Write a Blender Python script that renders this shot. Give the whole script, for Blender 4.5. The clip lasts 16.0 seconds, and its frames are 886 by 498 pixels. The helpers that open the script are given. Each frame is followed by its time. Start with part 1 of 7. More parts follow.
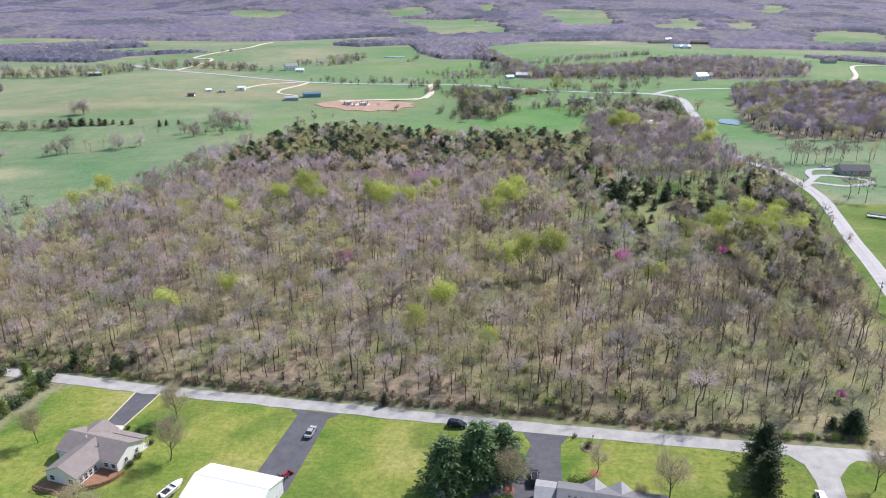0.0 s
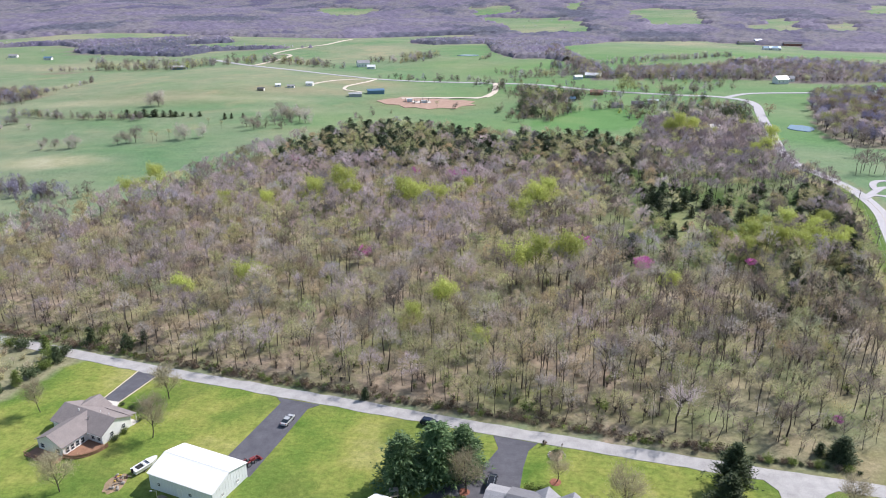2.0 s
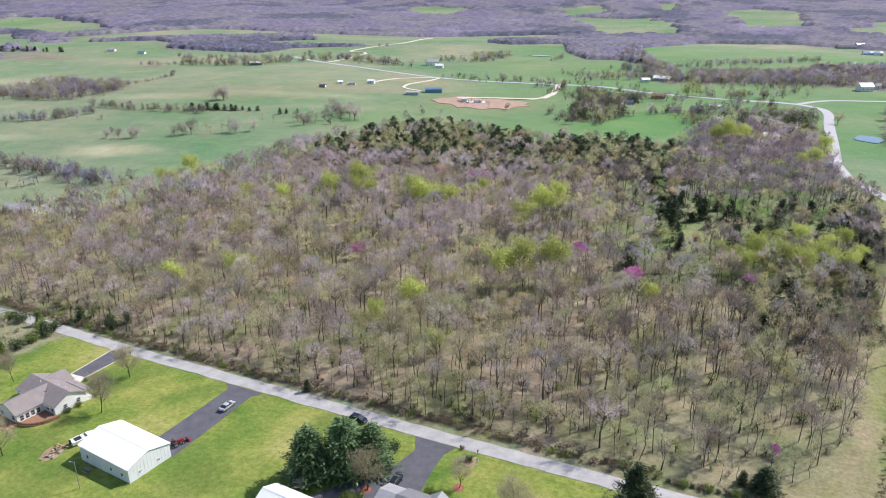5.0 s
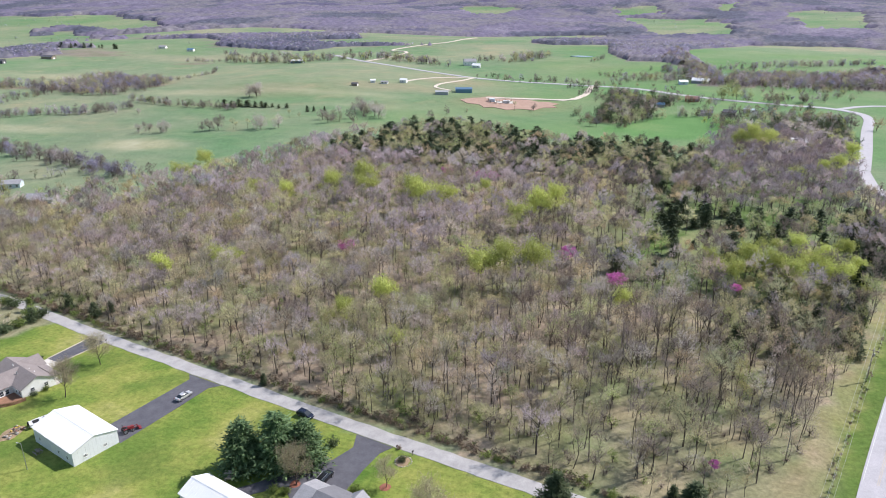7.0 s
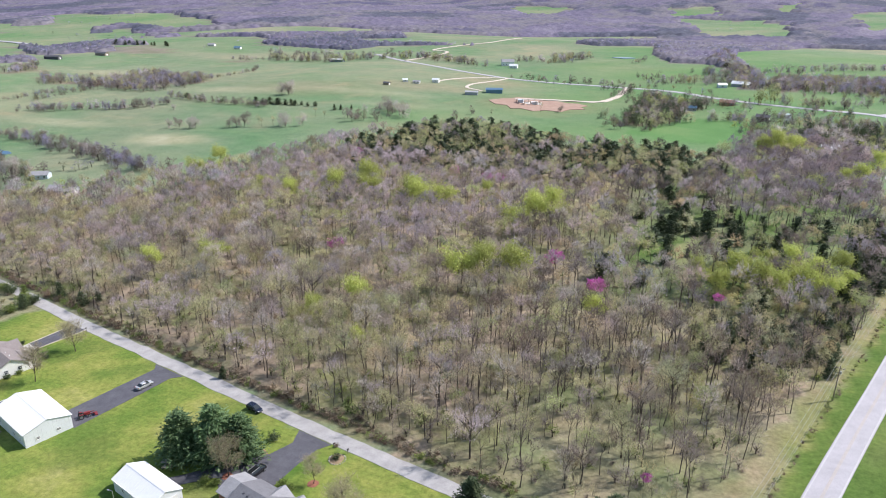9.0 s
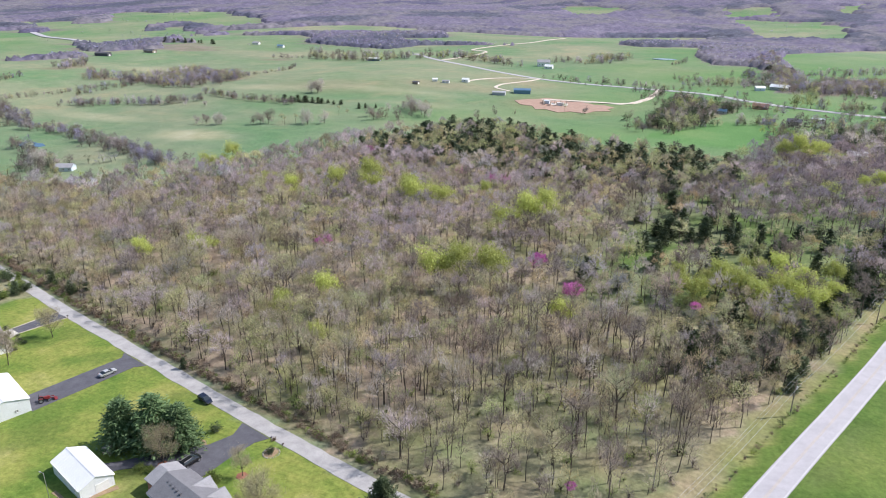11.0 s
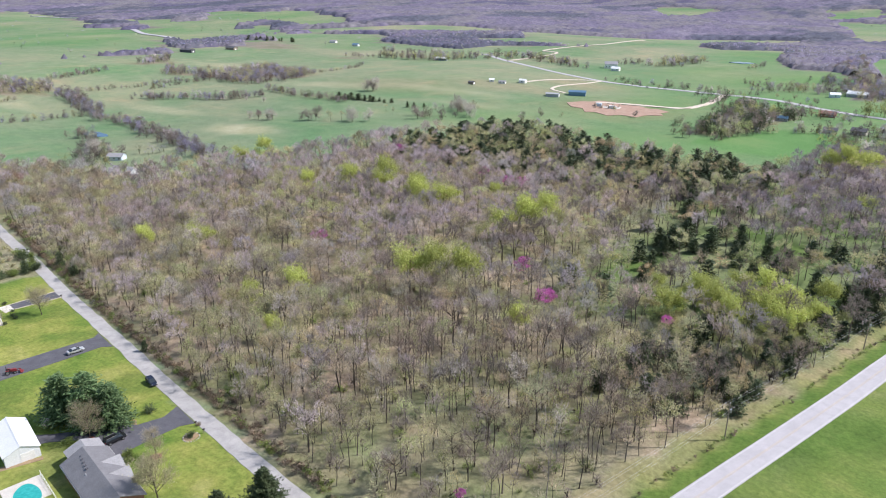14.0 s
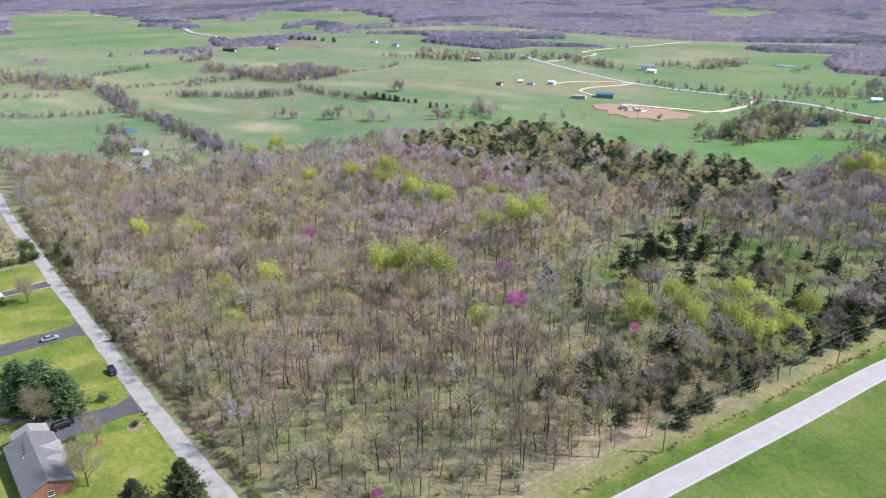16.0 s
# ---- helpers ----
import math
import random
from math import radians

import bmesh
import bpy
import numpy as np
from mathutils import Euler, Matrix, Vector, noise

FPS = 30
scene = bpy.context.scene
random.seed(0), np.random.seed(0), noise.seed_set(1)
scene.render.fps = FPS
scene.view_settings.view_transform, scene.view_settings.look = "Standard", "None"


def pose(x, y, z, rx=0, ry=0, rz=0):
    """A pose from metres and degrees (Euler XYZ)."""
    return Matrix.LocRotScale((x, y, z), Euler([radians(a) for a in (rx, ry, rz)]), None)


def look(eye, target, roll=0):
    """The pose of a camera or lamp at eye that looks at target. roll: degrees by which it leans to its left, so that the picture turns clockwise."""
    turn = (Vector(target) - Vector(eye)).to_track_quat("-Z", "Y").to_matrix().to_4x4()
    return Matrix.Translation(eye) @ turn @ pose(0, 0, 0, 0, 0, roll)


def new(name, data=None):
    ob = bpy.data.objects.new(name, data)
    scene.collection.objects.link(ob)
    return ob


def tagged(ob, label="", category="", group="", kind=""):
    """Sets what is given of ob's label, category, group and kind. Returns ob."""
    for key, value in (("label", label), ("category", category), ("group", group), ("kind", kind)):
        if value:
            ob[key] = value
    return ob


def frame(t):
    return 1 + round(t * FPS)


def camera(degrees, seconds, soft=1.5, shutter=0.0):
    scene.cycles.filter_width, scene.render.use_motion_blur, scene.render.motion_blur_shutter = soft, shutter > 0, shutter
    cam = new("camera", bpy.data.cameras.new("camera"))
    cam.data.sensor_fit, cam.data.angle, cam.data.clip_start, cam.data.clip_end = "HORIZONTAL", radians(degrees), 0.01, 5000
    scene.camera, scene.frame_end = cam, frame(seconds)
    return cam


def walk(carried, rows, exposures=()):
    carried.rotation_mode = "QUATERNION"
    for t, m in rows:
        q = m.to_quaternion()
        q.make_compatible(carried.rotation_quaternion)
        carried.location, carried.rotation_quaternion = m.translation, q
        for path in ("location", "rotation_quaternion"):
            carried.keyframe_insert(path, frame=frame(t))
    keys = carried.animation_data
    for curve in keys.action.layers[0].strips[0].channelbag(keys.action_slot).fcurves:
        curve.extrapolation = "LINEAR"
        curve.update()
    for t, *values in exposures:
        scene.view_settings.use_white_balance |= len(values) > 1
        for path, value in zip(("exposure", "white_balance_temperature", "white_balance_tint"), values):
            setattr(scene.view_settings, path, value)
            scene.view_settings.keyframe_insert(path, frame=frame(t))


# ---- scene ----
cam = camera(63.5, 16.0, 1.0)
METRES, EYE, TILT, LEAN, TURN = 200.0, 100.0, -21.0, 0.0, 0.0
ROWS = [
    (0.0, 0.0, 0.0, 0.0, -0.0, 0.0, -0.0),
    (0.5, 0.0302, 0.0004, 0.0002, 1.68, -0.05, -0.64),
    (1.0, 0.0605, 0.0013, 0.0009, 3.35, -0.11, -1.28),
    (1.5, 0.0908, 0.0029, 0.0019, 5.02, -0.19, -1.93),
    (2.0, 0.1214, 0.005, 0.0034, 6.47, -0.27, -2.48),
    (2.5, 0.1516, 0.0079, 0.0051, 7.65, -0.34, -2.92),
    (3.0, 0.1818, 0.0114, 0.0071, 8.87, -0.42, -3.36),
    (3.5, 0.212, 0.0154, 0.0091, 10.07, -0.5, -3.82),
    (4.0, 0.2424, 0.0207, 0.0119, 11.26, -0.61, -4.3),
    (6.5, 0.3929, 0.0574, 0.0278, 16.64, -1.13, -6.36),
    (7.0, 0.4227, 0.0666, 0.032, 17.67, -1.28, -6.73),
    (7.5, 0.4522, 0.0762, 0.0362, 18.7, -1.42, -7.11),
    (8.0, 0.4815, 0.0865, 0.0407, 19.67, -1.55, -7.48),
    (8.5, 0.5106, 0.0973, 0.0453, 20.8, -1.7, -7.89),
    (9.0, 0.5396, 0.1087, 0.0502, 21.86, -1.85, -8.26),
    (11.5, 0.6806, 0.1743, 0.0754, 26.96, -2.68, -10.0),
    (12.0, 0.7078, 0.1889, 0.081, 28.1, -2.88, -10.37),
    (12.5, 0.7351, 0.2042, 0.0868, 29.48, -3.13, -10.78),
    (13.0, 0.7619, 0.22, 0.0928, 30.7, -3.36, -11.15),
    (13.5, 0.7884, 0.2364, 0.0991, 31.92, -3.61, -11.51),
    (14.0, 0.8146, 0.2533, 0.1055, 33.02, -3.82, -11.84),
    (14.5, 0.8403, 0.2706, 0.1122, 34.02, -4.02, -12.14),
    (15.0, 0.8659, 0.2886, 0.1191, 35.05, -4.23, -12.41),
    (15.5, 0.8909, 0.307, 0.1259, 36.12, -4.44, -12.71),
    (16.0, 0.9153, 0.3259, 0.1328, 37.1, -4.65, -13.0),
]
walk(cam, [(t, pose(0, 0, EYE, TILT, LEAN, TURN) @ pose(METRES * x, METRES * y, METRES * z, 90 + pitch, roll, yaw)) for t, x, y, z, yaw, pitch, roll in ROWS])

# ---------------------------------------------------------------- the lie of the land
HILLS = [(0, 150, 110, -2.76),
         (130, 170, 130, 8.25),
         (-400, 350, 160, -16.48),
         (-250, 560, 150, 2.31),
         (-60, 670, 160, -1.49),
         (-20, 780, 140, 0.07),
         (150, 520, 160, 0.86),
         (0, 330, 130, 0.60),
         (-700, 900, 260, -14.11),
         (-200, 930, 200, -6.80),
         (-300, 770, 120, 10.07),
         (-300, 450, 90, 2.82),
         (100, 740, 110, 1.97),
         (-500, 600, 120, -2.19),
         (58, 264, 38, -3.2)]


def smooth(a, b, v):
    s = np.clip((np.asarray(v, float) - a) / (b - a), 0.0, 1.0)
    return s * s * (3 - 2 * s)


def ground_z(x, y):
    """Height of the ground: gentle rises near by, a broad wooded valley and ridges far off."""
    x, y = np.asarray(x, float), np.asarray(y, float)
    z = -4.67 + -1.69 * np.tanh(x / 300.0) + -5.69 * np.tanh((y - 150) / 500.0)
    for hx, hy, wide, high in HILLS:
        z = z + high * np.exp(-((x - hx) ** 2 + (y - hy) ** 2) / (2 * wide * wide))
    r = np.hypot(x, y - 100)
    far = (-31 + 9 * np.sin(x / 310.0 + 0.7 * np.sin(y / 520.0)) * np.sin(y / 270.0 + 1.0)
           + 7 * np.sin(x / 560.0 + y / 730.0 + 2.0) + 4 * np.sin(y / 160.0 + x / 420.0))
    far = far + smooth(2300, 4700, r) * (42 + 16 * np.sin(x / 700.0 + 1.3))
    far = far + smooth(1600, 2400, r) * (16 * np.sin(x / 430.0 + 0.9 * np.sin(y / 610.0)) * np.sin(y / 330.0 + 0.4) + 7 * np.sin(y / 210.0 + x / 370.0))
    s = smooth(950, 1600, r)
    return z * (1 - s) + far * s


def gz(x, y):
    return float(ground_z(x, y))

# ---------------------------------------------------------------- world, sun
SUN_WAY = Vector((0.60, 0.49, 0.80)).normalized()
world = bpy.data.worlds.new("sky")
scene.world = world
world.use_nodes = True
wn = world.node_tree.nodes
sky = wn.new("ShaderNodeTexSky")
sky.sky_type = "NISHITA"
sky.sun_disc = False
sky.sun_elevation = math.asin(SUN_WAY.z)
sky.sun_rotation = math.atan2(SUN_WAY.x, SUN_WAY.y)
world.node_tree.links.new(sky.outputs[0], wn["Background"].inputs[0])
wn["Background"].inputs[1].default_value = 0.13
lamp = bpy.data.lights.new("sun", "SUN")
lamp.energy, lamp.angle, lamp.color = 4.5, radians(0.55), (1.0, 0.94, 0.94)
sun = new("sun", lamp)
sun.matrix_world = look(SUN_WAY * 300, (0, 0, 0))
scene.view_settings.exposure = 0.35

# ---------------------------------------------------------------- materials


def material(name, rough=0.8, metal=0.0):
    m = bpy.data.materials.new(name)
    m.use_nodes = True
    b = m.node_tree.nodes["Principled BSDF"]
    b.inputs["Roughness"].default_value = rough
    b.inputs["Metallic"].default_value = metal
    return m, m.node_tree.nodes, m.node_tree.links, b


def noise_ramp(n, l, scale, stops, detail=4, space="Object", rough=0.6, stretch=None):
    """A noise in metres run through a colour ramp; gives its colour socket and the raw noise."""
    co = n.new("ShaderNodeTexCoord")
    tex = n.new("ShaderNodeTexNoise")
    tex.inputs["Scale"].default_value = scale
    tex.inputs["Detail"].default_value = detail
    tex.inputs["Roughness"].default_value = rough
    src = co.outputs[space]
    if stretch:
        mp = n.new("ShaderNodeMapping")
        mp.inputs["Rotation"].default_value[2] = stretch[3] if len(stretch) > 3 else 0
        mp.inputs["Scale"].default_value = stretch[:3]
        l.new(src, mp.inputs[0])
        src = mp.outputs[0]
    l.new(src, tex.inputs["Vector"])
    ramp = n.new("ShaderNodeValToRGB")
    while len(ramp.color_ramp.elements) < len(stops):
        ramp.color_ramp.elements.new(0.5)
    for e, (p, c) in zip(ramp.color_ramp.elements, stops):
        e.position, e.color = p, (*c, 1)
    l.new(tex.outputs["Fac"], ramp.inputs[0])
    return ramp.outputs[0], tex.outputs["Fac"]


def mixed(n, l, fac, a, b, mode="MIX"):
    """Mix of two colours; each a socket or a tuple, fac a socket or a number."""
    m = n.new("ShaderNodeMix")
    m.data_type, m.blend_type = "RGBA", mode
    for sock, v in ((m.inputs[0], fac), (m.inputs[6], a), (m.inputs[7], b)):
        if isinstance(v, bpy.types.NodeSocket):
            l.new(v, sock)
        elif isinstance(v, tuple):
            sock.default_value = (*v, 1)
        else:
            sock.default_value = v
    return m.outputs[2]


def bump(n, l, b, height, strength=0.4, distance=0.1):
    k = n.new("ShaderNodeBump")
    k.inputs["Strength"].default_value = strength
    k.inputs["Distance"].default_value = distance
    l.new(height, k.inputs["Height"])
    l.new(k.outputs[0], b.inputs["Normal"])


def worn(name, colour, dark=0.75, rough=0.6, metal=0.0, scale=1.5, grain=20.0, relief=0.15, bumpy=0.02):
    """A plain surface with stains at two scales and a fine grain."""
    m, n, l, b = material(name, rough, metal)
    lo = tuple(c * dark for c in colour)
    c1, f1 = noise_ramp(n, l, scale, [(0.3, lo), (0.7, colour)], 5)
    c2, f2 = noise_ramp(n, l, grain, [(0.3, (0.85, 0.85, 0.85)), (0.7, (1.08, 1.08, 1.08))], 3)
    l.new(mixed(n, l, 1.0, c1, c2, "MULTIPLY"), b.inputs["Base Color"])
    bump(n, l, b, f2, relief, bumpy)
    return m


def leafy(name, a, b_colour, thin=0.35, rough=0.6):
    """Leaves, buds or twigs: a tint for each leaf and, on single trees, one for each tree."""
    m, n, l, b = material(name, rough)
    geo = n.new("ShaderNodeNewGeometry")
    info = n.new("ShaderNodeObjectInfo")
    one = mixed(n, l, geo.outputs["Random Per Island"], a, b_colour)
    shade = n.new("ShaderNodeMapRange")
    shade.inputs[3].default_value, shade.inputs[4].default_value = 0.78, 1.2
    l.new(info.outputs["Random"], shade.inputs[0])
    comb = n.new("ShaderNodeCombineColor")
    for k in range(3):
        l.new(shade.outputs[0], comb.inputs[k])
    col = mixed(n, l, 1.0, one, comb.outputs[0], "MULTIPLY")
    # each tree of a wood has a tone of its own
    own = n.new("ShaderNodeAttribute")
    own.attribute_name = "tone"
    plus = n.new("ShaderNodeVectorMath")
    plus.operation = "ADD"
    plus.inputs[1].default_value = (1, 1, 1)
    l.new(own.outputs["Vector"], plus.inputs[0])
    col = mixed(n, l, 1.0, col, plus.outputs[0], "MULTIPLY")
    l.new(col, b.inputs["Base Color"])
    b.inputs["Specular IOR Level"].default_value = 0.2
    if thin:
        tr = n.new("ShaderNodeBsdfTranslucent")
        l.new(col, tr.inputs[0])
        ms = n.new("ShaderNodeMixShader")
        ms.inputs[0].default_value = thin
        l.new(b.outputs[0], ms.inputs[1])
        l.new(tr.outputs[0], ms.inputs[2])
        l.new(ms.outputs[0], n["Material Output"].inputs[0])
    return m


def ground_material():
    m, n, l, b = material("ground", 0.95)
    b.inputs["Specular IOR Level"].default_value = 0.15
    at = n.new("ShaderNodeVertexColor")
    at.layer_name = "cover"
    sep = n.new("ShaderNodeSeparateColor")
    l.new(at.outputs[0], sep.inputs[0])
    # pasture: tint by field with some pale blue distance haze, dry patches, tufts
    big, f_big = noise_ramp(n, l, 0.006, [(0.36, (0.262, 0.277, 0.188)), (0.5, (0.192, 0.252, 0.155)), (0.64, (0.132, 0.232, 0.118))], 4)
    dry, f_dry = noise_ramp(n, l, 0.022, [(0.55, (0, 0, 0)), (0.72, (1, 1, 1))], 6)
    past = mixed(n, l, mixed(n, l, 1.0, dry, (0.55, 0.55, 0.55), "MULTIPLY"), big, (0.31, 0.275, 0.18))
    tone, _ = noise_ramp(n, l, 0.0035, [(0.35, (0.86, 0.93, 0.9)), (0.65, (1.14, 1.06, 1.06))], 2)
    past = mixed(n, l, 1.0, past, tone, "MULTIPLY")
    tuft, _ = noise_ramp(n, l, 0.07, [(0.3, (0.84, 0.88, 0.86)), (0.7, (1.15, 1.11, 1.12))], 7, rough=0.75)
    past = mixed(n, l, 1.0, past, tuft, "MULTIPLY")
    trod, _ = noise_ramp(n, l, 0.012, [(0.46, (1, 1, 1)), (0.5, (1.14, 1.08, 1.06)), (0.54, (1, 1, 1))], 5, stretch=(1.0, 2.6, 1.0, 0.4))
    past = mixed(n, l, 1.0, past, trod, "MULTIPLY")
    # lawn
    lawn, _ = noise_ramp(n, l, 0.05, [(0.30, (0.092, 0.172, 0.032)), (0.42, (0.170, 0.235, 0.050)), (0.56, (0.262, 0.285, 0.076)), (0.74, (0.36, 0.335, 0.145))], 8)
    mown, _ = noise_ramp(n, l, 0.35, [(0.3, (0.74, 0.80, 0.7)), (0.5, (1.0, 1.0, 1.0)), (0.72, (1.22, 1.15, 1.2))], 7, rough=0.75, stretch=(1.0, 2.2, 1.0, 0.25))
    lawn = mixed(n, l, 1.0, lawn, mown, "MULTIPLY")
    fine, f_fine = noise_ramp(n, l, 0.9, [(0.28, (0.62, 0.64, 0.6)), (0.72, (1.24, 1.22, 1.18))], 7, rough=0.7)
    # leaf litter with green undergrowth
    lit, _ = noise_ramp(n, l, 0.25, [(0.3, (0.19, 0.148, 0.112)), (0.5, (0.30, 0.238, 0.18)), (0.7, (0.42, 0.345, 0.27))], 7, rough=0.7)
    grn, _ = noise_ramp(n, l, 0.035, [(0.42, (0, 0, 0)), (0.58, (1, 1, 1))], 6, rough=0.7)
    lit = mixed(n, l, mixed(n, l, 1.0, grn, (0.55, 0.55, 0.55), "MULTIPLY"), lit, (0.13, 0.185, 0.045))
    # dry verge
    tan, _ = noise_ramp(n, l, 0.12, [(0.3, (0.20, 0.165, 0.095)), (0.5, (0.29, 0.24, 0.155)), (0.72, (0.39, 0.32, 0.225))], 7, rough=0.7)
    c = mixed(n, l, sep.outputs[0], past, lawn)
    c = mixed(n, l, sep.outputs[1], c, lit)
    c = mixed(n, l, sep.outputs[2], c, tan)
    lush, _ = noise_ramp(n, l, 0.06, [(0.3, (0.062, 0.120, 0.024)), (0.55, (0.092, 0.165, 0.034)), (0.75, (0.16, 0.21, 0.06))], 6)
    inv = n.new("ShaderNodeMath")
    inv.operation = "SUBTRACT"
    inv.inputs[0].default_value = 1.0
    l.new(at.outputs["Alpha"], inv.inputs[1])
    c = mixed(n, l, inv.outputs[0], c, lush)
    straw = n.new("ShaderNodeAttribute")
    straw.attribute_name = "straw"
    hay, _ = noise_ramp(n, l, 0.05, [(0.35, (0.34, 0.33, 0.20)), (0.65, (0.47, 0.44, 0.32))], 6)
    c = mixed(n, l, straw.outputs["Fac"], c, hay)
    spring = n.new("ShaderNodeAttribute")
    spring.attribute_name = "spring"
    young, _ = noise_ramp(n, l, 0.02, [(0.3, (0.085, 0.205, 0.062)), (0.55, (0.118, 0.245, 0.082)), (0.75, (0.175, 0.27, 0.105))], 6)
    c = mixed(n, l, spring.outputs["Fac"], c, young)
    # brushy floor of the distant woods
    floor = n.new("ShaderNodeAttribute")
    floor.attribute_name = "brush"
    brush, _ = noise_ramp(n, l, 0.02, [(0.35, (0.155, 0.135, 0.145)), (0.65, (0.225, 0.195, 0.21))], 6)
    c = mixed(n, l, floor.outputs["Fac"], c, brush)
    c = mixed(n, l, 1.0, c, fine, "MULTIPLY")
    l.new(c, b.inputs["Base Color"])
    bump(n, l, b, f_fine, 0.7, 0.25)
    return m


def road_material(name, stops):
    m, n, l, b = material(name, 0.9)
    c1, f1 = noise_ramp(n, l, 0.35, stops, 7, rough=0.65)
    c2, f2 = noise_ramp(n, l, 5.0, [(0.3, (0.84, 0.84, 0.85)), (0.7, (1.1, 1.1, 1.1))], 4)
    l.new(mixed(n, l, 1.0, c1, c2, "MULTIPLY"), b.inputs["Base Color"])
    bump(n, l, b, f2, 0.3, 0.03)
    return m


GROUND = ground_material()
LANE = road_material("old_asphalt", [(0.3, (0.31, 0.302, 0.295)), (0.5, (0.385, 0.375, 0.365)), (0.7, (0.455, 0.443, 0.43))])
HIGHWAY = road_material("pale_asphalt", [(0.3, (0.37, 0.36, 0.375)), (0.7, (0.46, 0.445, 0.465))])
DRIVE = road_material("dark_asphalt", [(0.3, (0.075, 0.075, 0.09)), (0.7, (0.125, 0.125, 0.142))])
CONCRETE = road_material("concrete", [(0.3, (0.50, 0.47, 0.42)), (0.7, (0.65, 0.62, 0.56))])
GRAVEL = road_material("pale_gravel", [(0.3, (0.52, 0.44, 0.36)), (0.7, (0.70, 0.62, 0.53))])
DIRT = road_material("red_dirt", [(0.3, (0.31, 0.185, 0.135)), (0.7, (0.44, 0.31, 0.235))])
PAINT_WHITE = worn("white_road_paint", (0.62, 0.62, 0.61), 0.8, 0.7)
PAINT_YELLOW = worn("faded_yellow_paint", (0.52, 0.45, 0.37), 0.8, 0.7)
BARK = worn("grey_bark", (0.145, 0.118, 0.10), 0.55, 0.95, scale=2.0, grain=9.0, relief=0.6, bumpy=0.05)
BARK_PALE = worn("pale_bark", (0.29, 0.255, 0.225), 0.6, 0.95, scale=2.0, grain=9.0, relief=0.6, bumpy=0.05)
BARK_DARK = worn("dark_bark", (0.09, 0.072, 0.058), 0.55, 0.95, scale=2.0, grain=9.0, relief=0.6, bumpy=0.05)
TWIGS = [leafy("grey_twigs", (0.44, 0.39, 0.355), (0.61, 0.55, 0.505), 0.5, 0.9),
         leafy("mauve_twigs", (0.46, 0.385, 0.40), (0.63, 0.54, 0.555), 0.5, 0.9),
         leafy("tan_twigs", (0.42, 0.36, 0.265), (0.57, 0.50, 0.38), 0.48, 0.9),
         leafy("dark_twigs", (0.22, 0.18, 0.16), (0.34, 0.285, 0.255), 0.35, 0.9),
         leafy("olive_twigs", (0.40, 0.375, 0.215), (0.56, 0.535, 0.32), 0.48, 0.9)]
PLUM_TWIGS = leafy("plum_twigs", (0.30, 0.245, 0.275), (0.42, 0.35, 0.385), 0.42, 0.9)
YARD_TWIGS = leafy("brown_twigs", (0.34, 0.29, 0.205), (0.48, 0.42, 0.30), 0.48, 0.9)
BUDS = [leafy("olive_buds", (0.42, 0.40, 0.205), (0.53, 0.51, 0.285)),
        leafy("green_buds", (0.36, 0.40, 0.165), (0.47, 0.51, 0.23)),
        leafy("rusty_buds", (0.42, 0.32, 0.19), (0.53, 0.43, 0.27))]
LIME = leafy("lime_leaves", (0.41, 0.455, 0.115), (0.59, 0.63, 0.225), 0.42)
REDBUD = leafy("magenta_blossom", (0.56, 0.13, 0.42), (0.78, 0.30, 0.65), 0.4)
CEDAR = leafy("cedar_needles", (0.048, 0.072, 0.033), (0.115, 0.145, 0.072), 0.12)
PINE = leafy("pine_needles", (0.075, 0.135, 0.058), (0.22, 0.32, 0.15), 0.3)
SHRUB = leafy("undergrowth", (0.12, 0.175, 0.04), (0.26, 0.31, 0.10), 0.3)
BRIAR = leafy("dry_briar", (0.15, 0.112, 0.08), (0.29, 0.23, 0.165), 0.1, 0.9)
# mauve and grey far twigs carry distance haze as a blue cast
MAUVE_HAZED = leafy("hazed_mauve_twigs", (0.295, 0.268, 0.385), (0.385, 0.35, 0.485), 0.3, 0.9)
GREY_HAZED = leafy("hazed_grey_twigs", (0.32, 0.30, 0.345), (0.415, 0.39, 0.44), 0.3, 0.9)
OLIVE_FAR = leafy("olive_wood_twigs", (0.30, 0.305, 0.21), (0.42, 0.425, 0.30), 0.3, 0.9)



def canopy_material():
    """Far bare woods seen from above: patches of mauve, grey and olive, with dark evergreen stands, all tinted blue for
    distance haze.
    """
    m, n, l, b = material("far_canopy", 0.95)
    b.inputs["Specular IOR Level"].default_value = 0.1
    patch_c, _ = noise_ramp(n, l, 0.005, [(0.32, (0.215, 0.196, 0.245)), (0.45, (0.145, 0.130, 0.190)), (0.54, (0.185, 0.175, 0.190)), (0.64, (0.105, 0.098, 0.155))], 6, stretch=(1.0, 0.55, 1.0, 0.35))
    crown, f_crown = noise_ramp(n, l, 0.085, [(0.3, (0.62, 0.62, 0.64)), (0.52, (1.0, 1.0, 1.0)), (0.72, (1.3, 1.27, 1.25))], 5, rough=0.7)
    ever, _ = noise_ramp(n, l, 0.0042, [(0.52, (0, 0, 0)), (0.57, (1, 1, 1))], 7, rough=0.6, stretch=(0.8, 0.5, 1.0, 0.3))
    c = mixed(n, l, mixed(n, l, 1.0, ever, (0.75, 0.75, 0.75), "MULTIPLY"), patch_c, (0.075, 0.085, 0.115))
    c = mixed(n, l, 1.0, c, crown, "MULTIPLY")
    l.new(c, b.inputs["Base Color"])
    bump(n, l, b, f_crown, 0.6, 2.0)
    return m


HAZED_CANOPY = canopy_material()

